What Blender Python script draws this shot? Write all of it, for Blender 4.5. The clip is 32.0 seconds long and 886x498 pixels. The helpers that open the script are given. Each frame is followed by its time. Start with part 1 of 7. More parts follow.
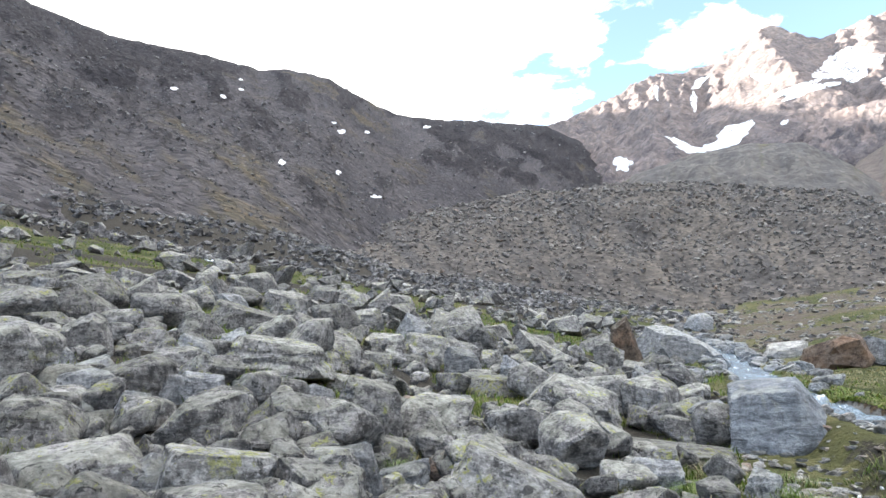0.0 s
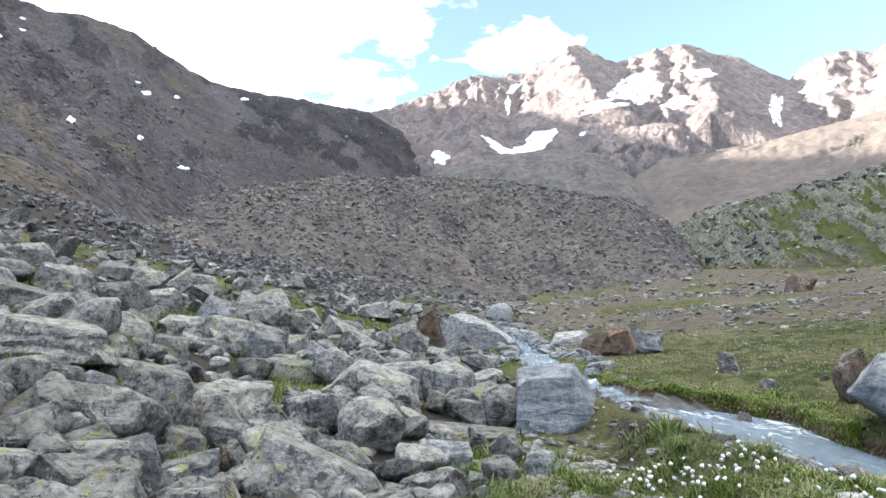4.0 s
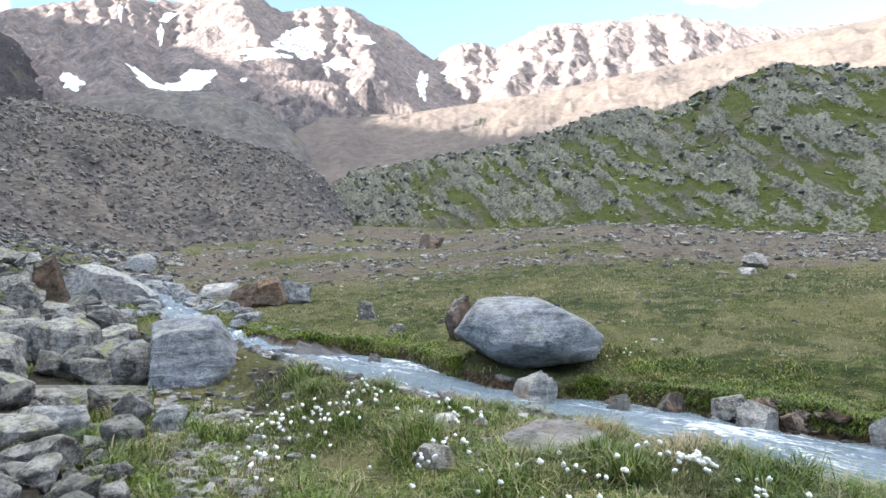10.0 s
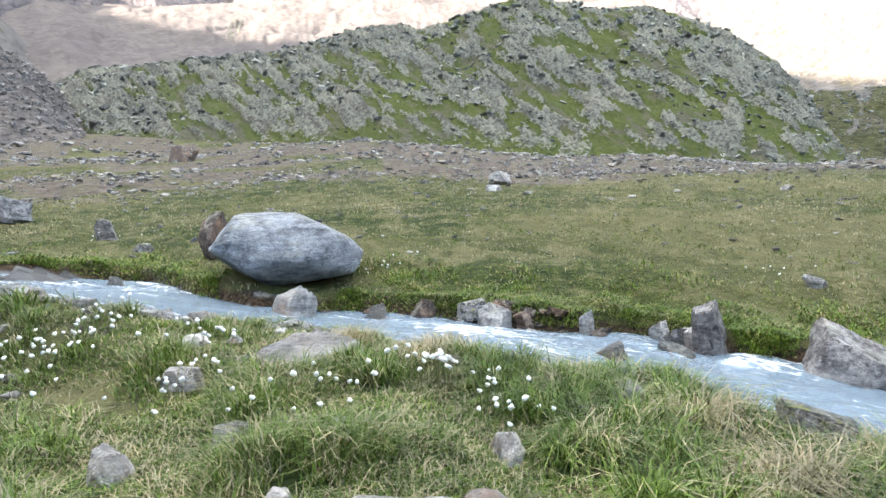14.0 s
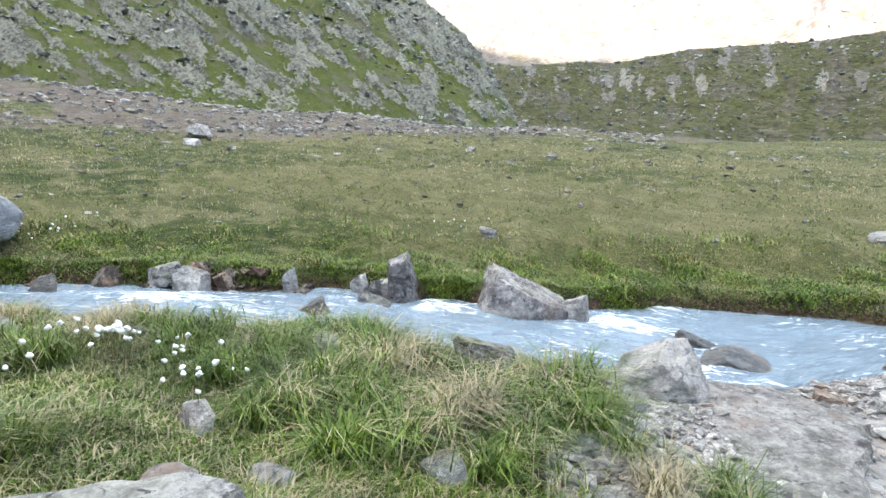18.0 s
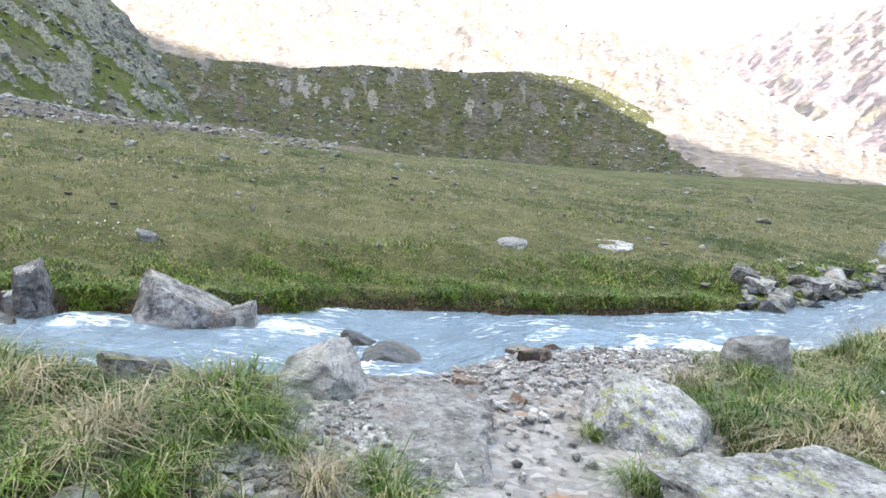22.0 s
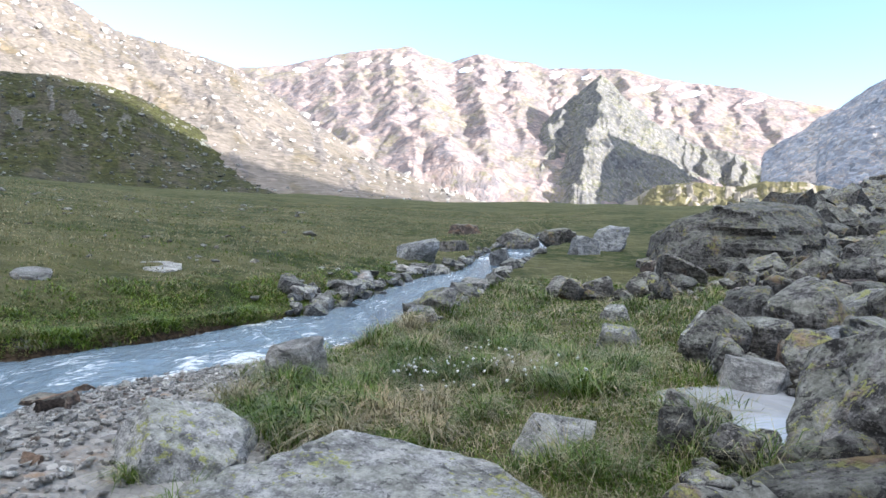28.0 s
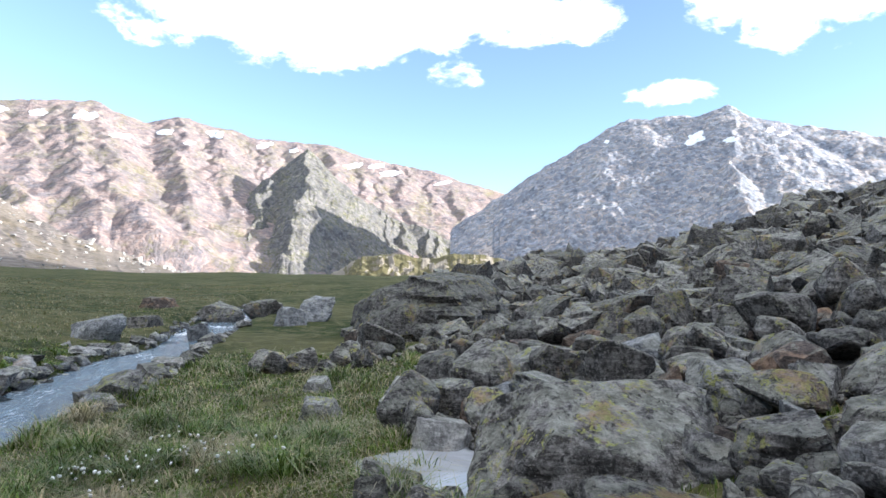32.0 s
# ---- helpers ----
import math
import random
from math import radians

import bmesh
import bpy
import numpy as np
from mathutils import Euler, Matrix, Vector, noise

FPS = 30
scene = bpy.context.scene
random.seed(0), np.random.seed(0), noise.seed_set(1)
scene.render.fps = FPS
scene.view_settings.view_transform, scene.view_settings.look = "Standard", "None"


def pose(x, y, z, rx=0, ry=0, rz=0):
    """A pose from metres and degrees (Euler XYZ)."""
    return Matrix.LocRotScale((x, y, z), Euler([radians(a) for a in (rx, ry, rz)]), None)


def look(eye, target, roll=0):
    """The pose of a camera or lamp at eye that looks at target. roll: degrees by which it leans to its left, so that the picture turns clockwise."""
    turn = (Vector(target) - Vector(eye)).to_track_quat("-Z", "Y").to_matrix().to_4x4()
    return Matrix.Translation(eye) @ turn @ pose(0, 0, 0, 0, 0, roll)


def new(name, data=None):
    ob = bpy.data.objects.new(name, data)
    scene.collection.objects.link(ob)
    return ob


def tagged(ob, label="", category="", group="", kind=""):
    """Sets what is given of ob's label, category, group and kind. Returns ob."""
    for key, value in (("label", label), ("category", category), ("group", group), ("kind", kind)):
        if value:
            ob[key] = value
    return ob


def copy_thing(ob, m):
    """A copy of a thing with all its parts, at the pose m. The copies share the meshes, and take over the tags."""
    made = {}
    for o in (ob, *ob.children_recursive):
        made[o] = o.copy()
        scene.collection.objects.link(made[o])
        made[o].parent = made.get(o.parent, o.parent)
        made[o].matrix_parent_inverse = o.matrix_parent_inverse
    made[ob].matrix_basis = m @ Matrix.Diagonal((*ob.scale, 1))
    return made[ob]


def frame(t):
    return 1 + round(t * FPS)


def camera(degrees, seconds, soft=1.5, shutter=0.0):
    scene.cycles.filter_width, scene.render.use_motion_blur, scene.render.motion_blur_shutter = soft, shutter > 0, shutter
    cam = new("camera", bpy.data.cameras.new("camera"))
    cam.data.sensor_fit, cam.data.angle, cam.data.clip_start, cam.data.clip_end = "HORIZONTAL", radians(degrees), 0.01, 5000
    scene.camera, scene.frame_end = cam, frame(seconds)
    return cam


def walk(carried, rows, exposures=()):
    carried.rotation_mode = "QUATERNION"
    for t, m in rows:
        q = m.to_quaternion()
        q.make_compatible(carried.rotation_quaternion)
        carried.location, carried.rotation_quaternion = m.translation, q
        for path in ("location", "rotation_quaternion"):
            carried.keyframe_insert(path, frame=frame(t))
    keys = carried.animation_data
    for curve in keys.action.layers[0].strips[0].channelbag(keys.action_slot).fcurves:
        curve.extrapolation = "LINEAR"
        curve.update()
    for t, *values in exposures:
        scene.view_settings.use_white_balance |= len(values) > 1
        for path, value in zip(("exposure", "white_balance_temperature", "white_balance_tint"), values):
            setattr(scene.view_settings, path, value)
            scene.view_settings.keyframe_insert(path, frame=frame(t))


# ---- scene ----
cam = camera(69.82, 32.0)
# seconds, place of the eye, yaw, pitch, roll in degrees
PATH = (
    (0, -0.153, 0.218, 1.730, 0.75, 10.75, 0.87),
    (0.5, -0.151, 0.216, 1.728, -0.35, 10.30, 0.97),
    (1, -0.151, 0.217, 1.727, -2.24, 9.87, 1.39),
    (1.5, -0.148, 0.215, 1.727, -4.54, 9.54, 1.19),
    (2, -0.137, 0.210, 1.729, -5.83, 9.76, 1.16),
    (2.5, -0.124, 0.205, 1.731, -8.42, 9.74, 1.09),
    (3, -0.113, 0.205, 1.735, -11.03, 9.60, 1.32),
    (3.5, -0.106, 0.218, 1.742, -13.53, 9.66, 1.20),
    (5.5, -0.098, 0.179, 1.744, -23.82, 9.72, 1.80),
    (6, -0.084, 0.186, 1.740, -26.47, 9.78, 1.85),
    (6.5, -0.073, 0.185, 1.738, -28.87, 9.88, 1.61),
    (7, -0.064, 0.178, 1.738, -31.40, 9.65, 1.24),
    (7.5, -0.056, 0.172, 1.737, -33.90, 9.35, 0.70),
    (8, -0.046, 0.166, 1.734, -36.56, 8.78, 0.23),
    (8.5, -0.035, 0.163, 1.731, -38.97, 8.22, 0.14),
    (9, -0.022, 0.165, 1.729, -41.56, 7.38, -0.16),
    (9.5, -0.014, 0.170, 1.725, -44.05, 6.59, -0.40),
    (10, -0.012, 0.172, 1.720, -46.61, 5.65, -0.52),
    (10.5, -0.005, 0.168, 1.717, -49.00, 4.64, -0.55),
    (11, 0.010, 0.162, 1.715, -51.57, 3.32, -1.05),
    (11.5, 0.026, 0.161, 1.712, -54.05, 2.13, -1.40),
    (12, 0.038, 0.165, 1.709, -56.79, 0.91, -1.44),
    (12.5, 0.044, 0.167, 1.705, -59.40, 0.04, -1.13),
    (13, 0.045, 0.163, 1.704, -62.21, -0.74, -1.01),
    (13.5, 0.047, 0.154, 1.703, -64.84, -1.45, -1.23),
    (15.5, 0.066, 0.111, 1.700, -76.16, -4.65, -1.56),
    (16, 0.059, 0.094, 1.700, -79.47, -5.32, -1.53),
    (16.5, 0.057, 0.079, 1.701, -82.49, -5.97, -1.82),
    (17, 0.056, 0.069, 1.702, -85.98, -6.28, -1.50),
    (17.5, 0.061, 0.058, 1.703, -89.50, -6.19, -1.18),
    (18, 0.069, 0.046, 1.701, -92.98, -6.66, -1.18),
    (18.5, 0.071, 0.031, 1.700, -96.40, -6.82, -0.85),
    (19, 0.069, 0.019, 1.700, -100.21, -6.83, -0.33),
    (19.5, 0.060, 0.006, 1.702, -103.88, -6.34, 0.06),
    (20, 0.053, -0.009, 1.703, -107.45, -6.35, 0.45),
    (20.5, 0.051, -0.019, 1.705, -110.98, -6.38, 0.47),
    (21, 0.048, -0.026, 1.707, -114.67, -6.40, 1.21),
    (21.5, 0.045, -0.035, 1.706, -118.02, -6.30, 1.68),
    (22, 0.043, -0.046, 1.704, -121.56, -6.16, 1.81),
    (22.5, 0.040, -0.057, 1.701, -124.83, -6.17, 1.79),
    (23, 0.034, -0.067, 1.700, -128.04, -6.17, 1.58),
    (23.5, 0.019, -0.074, 1.703, -130.89, -5.99, 1.45),
    (24, 0.000, -0.082, 1.706, -133.85, -5.88, 1.45),
    (24.5, -0.011, -0.096, 1.705, -136.40, -5.93, 1.33),
    (25, -0.015, -0.113, 1.704, -139.16, -5.96, 1.44),
    (25.5, -0.011, -0.128, 1.702, -141.98, -5.86, 1.76),
    (27.5, -0.090, -0.192, 1.703, -155.48, -4.02, 0.71),
    (28, -0.109, -0.215, 1.697, -159.60, -3.77, 0.58),
    (28.5, -0.124, -0.231, 1.691, -163.77, -3.49, 0.45),
    (29, -0.143, -0.246, 1.689, -168.08, -3.07, 0.14),
    (29.5, -0.160, -0.258, 1.689, -171.83, -2.68, -0.34),
    (30, -0.170, -0.266, 1.691, -175.46, -2.15, -0.01),
    (30.5, -0.179, -0.269, 1.698, -178.84, -1.18, 0.09),
    (31, -0.189, -0.267, 1.706, -181.53, 0.67, -0.24),
    (31.5, -0.195, -0.268, 1.709, -183.22, 1.67, -0.17),
    (32, -0.191, -0.266, 1.711, -185.36, 2.75, 0.23),
)


def held(x, y, z, yaw, pitch, roll):
    return pose(x, y, z, 90 + pitch, 0, yaw) @ pose(0, 0, 0, 0, 0, roll)


walk(cam, [(r[0], held(*r[1:])) for r in PATH],
     exposures=[(0, 2.45, 6800, 10), (9, 2.3, 6650, 10), (13, 2.7, 6650, 10), (20, 2.75, 6550, 10), (24, 2.17, 6250, 10), (28, 1.85, 6150, 10), (32, 1.6, 6150, 10)])

# ---- light: low sun behind an unseen shading ridge, blue sky with fair-weather clouds ----
SUN_AZ, SUN_EL = 75.0, 14.0      # azimuth counted to the left from +y


def compass(az, el=0.0):
    a, e = radians(az), radians(el)
    return Vector((-math.sin(a) * math.cos(e), math.cos(a) * math.cos(e), math.sin(e)))


sun_data = bpy.data.lights.new("sun", "SUN")
sun_data.energy, sun_data.angle, sun_data.color = 5.0, radians(0.53), (1.0, 0.94, 0.86)
sun = new("sun", sun_data)
sun.matrix_world = look(compass(SUN_AZ, SUN_EL) * 100, (0, 0, 0))

world = bpy.data.worlds.new("sky")
scene.world = world
world.use_nodes = True


class Net:
    """A short way to write node trees."""

    def __init__(self, tree):
        self.t = tree
        tree.nodes.clear()

    def add(self, kind, **props):
        n = self.t.nodes.new("ShaderNode" + kind)
        for k, v in props.items():
            if k == "op":
                n.operation = v
            elif k == "blend":
                n.blend_type = v
            elif k == "dims":
                n.noise_dimensions = v
        return n

    def put(self, socket, value):
        if hasattr(value, "links"):
            self.t.links.new(value, socket)
        elif value is not None:
            socket.default_value = value

    def math(self, op, a, b=None, c=None, clamp=False):
        n = self.add("Math", op=op)
        n.use_clamp = clamp
        for s, v in zip(n.inputs, (a, b, c)):
            self.put(s, v)
        return n.outputs[0]

    def vec(self, op, a, b=None):
        n = self.add("VectorMath", op=op)
        self.put(n.inputs[0], a)
        if b is not None:
            self.put(n.inputs[1], b)
        return n.outputs["Value"] if op in ("DOT_PRODUCT", "LENGTH") else n.outputs[0]

    def noise(self, scale, detail=4.0, rough=0.55, vector=None, warp=0.0):
        n = self.add("TexNoise")
        self.put(n.inputs["Scale"], scale)
        self.put(n.inputs["Detail"], detail)
        self.put(n.inputs["Roughness"], rough)
        self.put(n.inputs["Distortion"], warp)
        if vector is not None:
            self.put(n.inputs["Vector"], vector)
        return n.outputs[0]

    def voronoi(self, scale, vector=None, feature="F1"):
        n = self.add("TexVoronoi")
        n.feature = feature
        self.put(n.inputs["Scale"], scale)
        if vector is not None:
            self.put(n.inputs["Vector"], vector)
        return n.outputs["Distance"], n.outputs.get("Color")

    def step(self, value, low, high):
        n = self.add("MapRange")
        n.interpolation_type = "SMOOTHSTEP"
        self.put(n.inputs[0], value)
        self.put(n.inputs[1], low)
        self.put(n.inputs[2], high)
        return n.outputs[0]

    def mix(self, f, a, b, blend="MIX"):
        n = self.add("Mix", blend=blend)
        n.data_type = "RGBA"
        n.blend_type = blend
        self.put(n.inputs[0], f)
        for s, v in ((n.inputs[6], a), (n.inputs[7], b)):
            self.put(s, (*v, 1.0) if isinstance(v, tuple) and len(v) == 3 else v)
        return n.outputs[2]

    def ramp(self, f, *stops):
        n = self.add("ValToRGB")
        self.put(n.inputs[0], f)
        e = n.color_ramp.elements
        while len(e) < len(stops):
            e.new(0.5)
        for el, (p, c) in zip(e, stops):
            el.position, el.color = p, (*c, 1.0)
        return n.outputs[0]

    def bump(self, height, strength, distance, normal=None):
        n = self.add("Bump")
        self.put(n.inputs["Strength"], strength)
        self.put(n.inputs["Distance"], distance)
        self.put(n.inputs["Height"], height)
        if normal is not None:
            self.put(n.inputs["Normal"], normal)
        return n.outputs[0]

    def attr(self, name):
        n = self.add("Attribute")
        n.attribute_name = name
        return n.outputs["Fac"]

    def coords(self, which="Object"):
        return self.add("TexCoord").outputs[which]

    def place(self):
        return self.add("NewGeometry").outputs["Position"]

    def surface(self, color, rough=0.9, normal=None, spec=0.3, metal=0.0):
        b = self.add("BsdfPrincipled")
        self.put(b.inputs["Base Color"], (*color, 1.0) if isinstance(color, tuple) else color)
        self.put(b.inputs["Roughness"], rough)
        self.put(b.inputs["Specular IOR Level"], spec)
        self.put(b.inputs["Metallic"], metal)
        if normal is not None:
            self.put(b.inputs["Normal"], normal)
        o = self.add("OutputMaterial")
        self.t.links.new(b.outputs[0], o.inputs[0])
        return b


w = Net(world.node_tree)
sky = w.add("TexSky")
sky.sky_type, sky.sun_disc = "NISHITA", False
sky.sun_elevation, sky.sun_rotation = radians(SUN_EL), radians(-SUN_AZ)
sky.altitude, sky.air_density, sky.dust_density = 2400, 1.0, 0.1
way = w.coords("Generated")
sep = w.add("SeparateXYZ")
w.put(sep.inputs[0], way)
# clouds are wider than high
flat = w.add("CombineXYZ")
w.put(flat.inputs[0], sep.outputs[0])
w.put(flat.inputs[1], sep.outputs[1])
w.put(flat.inputs[2], w.math("MULTIPLY", sep.outputs[2], 1.9))
puffs = w.math("ADD", w.math("MULTIPLY", w.noise(5.0, 10.0, 0.6, flat.outputs[0], 0.3), 0.6), w.math("MULTIPLY", w.noise(14.0, 9.0, 0.62, flat.outputs[0], 0.4), 0.4))


def bank(az, el, wide, high):
    """Nearness to the middle of a cloud bank of the given half width and half height in degrees."""
    side = compass(az - 90)
    above = compass(az, el + 90)
    u = w.math("DIVIDE", w.vec("DOT_PRODUCT", way, tuple(side)), math.sin(radians(wide)))
    v = w.math("DIVIDE", w.vec("DOT_PRODUCT", way, tuple(above)), math.sin(radians(high)))
    d = w.math("SQRT", w.math("ADD", w.math("MULTIPLY", u, u), w.math("MULTIPLY", v, v)))
    front = w.step(w.vec("DOT_PRODUCT", way, tuple(compass(az, el))), 0.0, 0.2)
    return w.math("MULTIPLY", w.step(d, 1.5, 0.4), front)


# The second bank, overhead and out of view, is added as fill light.
banks = w.math("MAXIMUM", bank(16, 36, 27, 16), bank(-90, 85, 40, 40))
for b_ in ((-176, 25.5, 17, 6.5), (-217, 24.5, 11, 6), (-76, 28, 9, 4)):
    banks = w.math("MAXIMUM", banks, bank(*b_))
for b_ in ((-149, 24.5, 5, 2.5), (-186, 18.0, 3.5, 1.8), (-197.5, 22.3, 4.5, 2), (-23, 27.5, 6, 3), (-205, 15.6, 4.0, 1.2), (-161.5, 19.5, 3.5, 1.6)):
    banks = w.math("MAXIMUM", banks, w.math("MULTIPLY", bank(*b_), 0.52))
cover = w.step(w.math("ADD", puffs, w.math("MULTIPLY", banks, 0.40)), 0.64, 0.76)
air = w.mix(0.05, w.mix(1.0, sky.outputs[0], (0.83, 0.84, 0.84), "MULTIPLY"), (2.6, 3.1, 3.4))
cloud = w.mix(cover, air, (5.6, 5.65, 5.75))
back = w.add("Background")
w.put(back.inputs[0], cloud)
back.inputs[1].default_value = 0.15
wo = w.add("OutputWorld")
w.t.links.new(back.outputs[0], wo.inputs[0])

# ---- materials ----
def material(name):
    m = bpy.data.materials.new(name)
    m.use_nodes = True
    return m, Net(m.node_tree)


def upness(n):
    g = n.add("NewGeometry")
    s = n.add("SeparateXYZ")
    n.put(s.inputs[0], g.outputs["Normal"])
    return s.outputs[2]


def mountain_mat(name, rock, rock2, debris, debris2, size, turf=None, turf_amount=0.5, steep=(0.62, 0.85), relief=1.0, speck=0.0, fall=(0.25, 1.3), contrast=0.4):
    """Bedrock on crags and steep parts, debris in stripes down the fall line, turf in patches. size: metres of the main grain, speck: of the single blocks."""
    m, n = material(name)
    p = n.place()
    a, b, c = n.noise(1 / size, 8, 0.62, p), n.noise(5 / size, 6, 0.62, p), n.noise(0.22 / size, 4, 0.5, p)
    run = n.add("CombineXYZ")
    n.put(run.inputs[0], n.math("MULTIPLY", n.attr("run"), fall[0]))
    n.put(run.inputs[1], n.math("MULTIPLY", n.attr("side"), fall[1]))
    stripe = n.noise(1.0, 6, 0.6, run.outputs[0], 0.4)
    crag = n.attr("crag")
    up = n.math("ADD", upness(n), n.math("MULTIPLY", n.math("SUBTRACT", a, 0.5), 0.5))
    cliff = n.math("MAXIMUM", n.math("SUBTRACT", 1.0, n.step(up, *steep)), n.step(n.math("ADD", crag, n.math("MULTIPLY", n.math("SUBTRACT", n.math("ADD", n.math("MULTIPLY", a, 0.45), n.math("MULTIPLY", b, 0.55)), 0.5), 2.6)), 0.38, 0.62))
    stone = n.mix(n.step(n.math("ADD", n.math("MULTIPLY", b, 0.65), n.math("MULTIPLY", stripe, 0.35)), 0.36, 0.62), rock, rock2)
    loose = n.mix(n.step(n.math("ADD", n.math("MULTIPLY", stripe, 0.7), n.math("MULTIPLY", b, 0.3)), 0.4, 0.6), debris, debris2)
    height = n.math("ADD", n.math("MULTIPLY", a, 1.0), n.math("MULTIPLY", b, 0.5))
    if turf:
        where = n.step(n.math("ADD", n.math("MULTIPLY", stripe, 0.55), n.math("ADD", n.math("MULTIPLY", a, 0.35), n.math("MULTIPLY", c, 0.35))), 0.98 - turf_amount, 1.08 - turf_amount)
        green = n.mix(n.step(b, 0.35, 0.7), turf, tuple(v * t for v, t in zip(turf, (1.5, 1.3, 1.2))))
        loose = n.mix(where, loose, green)
    col = n.mix(cliff, loose, stone)
    if speck:
        d, tone = n.voronoi(1 / speck, n.vec("ADD", p, n.vec("MULTIPLY", (speck, speck, speck), tone_shift(n, p, speck))))
        tone = n.vec("DOT_PRODUCT", tone, (0.33, 0.33, 0.33))
        col = n.mix(contrast, col, n.mix(1.0, col, n.ramp(tone, (0.2, (0.3, 0.3, 0.32)), (0.5, (0.95, 0.95, 0.95)), (0.8, (1.75, 1.72, 1.68))), "MULTIPLY"))
        height = n.math("SUBTRACT", height, n.math("MULTIPLY", d, 0.5 * speck / size))
    col = n.mix(1.0, col, n.ramp(c, (0.25, (0.82, 0.83, 0.86)), (0.75, (1.16, 1.13, 1.09))), "MULTIPLY")
    n.surface(col, 0.95, n.bump(height, 1.0, size * 0.22 * relief), 0.1)
    return m


def tone_shift(n, p, speck):
    """Wanders the borders of the blocks so that no cell looks drawn."""
    w_ = n.add("TexNoise")
    n.put(w_.inputs["Vector"], p)
    n.put(w_.inputs["Scale"], 1.3 / speck)
    n.put(w_.inputs["Detail"], 4.0)
    return w_.outputs["Color"]


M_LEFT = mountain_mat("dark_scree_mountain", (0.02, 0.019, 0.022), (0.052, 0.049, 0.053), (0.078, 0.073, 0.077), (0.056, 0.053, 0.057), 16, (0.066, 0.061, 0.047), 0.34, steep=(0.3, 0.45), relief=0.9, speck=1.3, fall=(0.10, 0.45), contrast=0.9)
M_MORAINE = mountain_mat("moraine_debris", (0.05, 0.047, 0.046), (0.10, 0.094, 0.09), (0.085, 0.078, 0.073), (0.112, 0.10, 0.088), 14, relief=0.35, speck=0.9, steep=(0.3, 0.5), fall=(0.2, 0.4), contrast=0.8)
M_KNOLL = mountain_mat("gravel_knoll", (0.075, 0.073, 0.075), (0.12, 0.115, 0.112), (0.115, 0.11, 0.107), (0.14, 0.131, 0.122), 30, (0.10, 0.10, 0.07), 0.30, relief=0.4, speck=3.5, steep=(0.4, 0.6), fall=(0.2, 0.5), contrast=0.4)
M_PEAK = mountain_mat("high_bedrock", (0.11, 0.10, 0.106), (0.19, 0.164, 0.16), (0.25, 0.205, 0.19), (0.21, 0.176, 0.167), 34, steep=(0.45, 0.66), relief=1.0, speck=9, fall=(0.5, 0.8), contrast=0.35)
M_SLOPE = mountain_mat("brown_grass_slope", (0.11, 0.097, 0.092), (0.165, 0.138, 0.124), (0.148, 0.125, 0.112), (0.125, 0.108, 0.099), 40, (0.12, 0.103, 0.082), 0.2, relief=0.35, speck=5, steep=(0.3, 0.5), fall=(0.05, 0.3), contrast=0.25)
M_HILL = mountain_mat("turf_and_slabs", (0.047, 0.047, 0.041), (0.215, 0.215, 0.172), (0.088, 0.085, 0.055), (0.125, 0.115, 0.08), 4, (0.052, 0.068, 0.019), 0.46, steep=(0.2, 0.4), relief=1.3, fall=(0.5, 1.6))
M_GREENHILL = mountain_mat("turf_moraine", (0.08, 0.076, 0.066), (0.16, 0.148, 0.126), (0.074, 0.067, 0.045), (0.11, 0.098, 0.068), 6, (0.045, 0.05, 0.02), 0.44, relief=1.2, speck=1.6, steep=(0.3, 0.5), fall=(0.2, 0.6), contrast=0.7)
M_SUNNY = mountain_mat("sunlit_slope", (0.10, 0.09, 0.085), (0.19, 0.168, 0.153), (0.20, 0.172, 0.148), (0.165, 0.143, 0.118), 18, (0.12, 0.107, 0.078), 0.32, relief=0.5, speck=3.5, fall=(0.25, 0.6), contrast=0.45)
# The crag tones are slightly blued to carry the haze of distance.
M_FAR = mountain_mat("hazed_far_bedrock", (0.13, 0.13, 0.152), (0.225, 0.192, 0.187), (0.31, 0.236, 0.212), (0.27, 0.21, 0.192), 40, (0.17, 0.16, 0.11), 0.38, steep=(0.38, 0.58), relief=1.0, speck=14, fall=(0.5, 0.4), contrast=0.35)
M_SPIRE = mountain_mat("spire_bedrock", (0.095, 0.097, 0.106), (0.19, 0.182, 0.175), (0.195, 0.182, 0.142), (0.165, 0.158, 0.12), 26, (0.12, 0.126, 0.07), 0.42, relief=1.4, speck=9, steep=(0.45, 0.65), fall=(0.8, 0.8), contrast=0.45)
# Pale blue tint of this bedrock is distance haze put into the colour.
M_BLUFF = mountain_mat("hazed_bluff_bedrock", (0.15, 0.172, 0.217), (0.29, 0.303, 0.333), (0.42, 0.365, 0.335), (0.35, 0.318, 0.30), 26, (0.21, 0.217, 0.165), 0.32, steep=(0.42, 0.62), relief=1.2, speck=9, fall=(0.5, 1.6), contrast=0.5)
M_LOWHILL = mountain_mat("low_pasture_hill", (0.20, 0.18, 0.145), (0.25, 0.22, 0.18), (0.16, 0.145, 0.105), (0.135, 0.125, 0.085), 12, (0.095, 0.092, 0.05), 0.50, relief=0.3, fall=(0.5, 0.9))


def snow_mat():
    m, n = material("old_snow")
    p = n.place()
    n.surface(n.mix(n.noise(0.15, 5, 0.6, p), (0.72, 0.74, 0.77), (0.86, 0.87, 0.88)), 0.6, n.bump(n.noise(0.3, 4, 0.5, p), 0.5, 1.0))
    return m


M_SNOW = snow_mat()


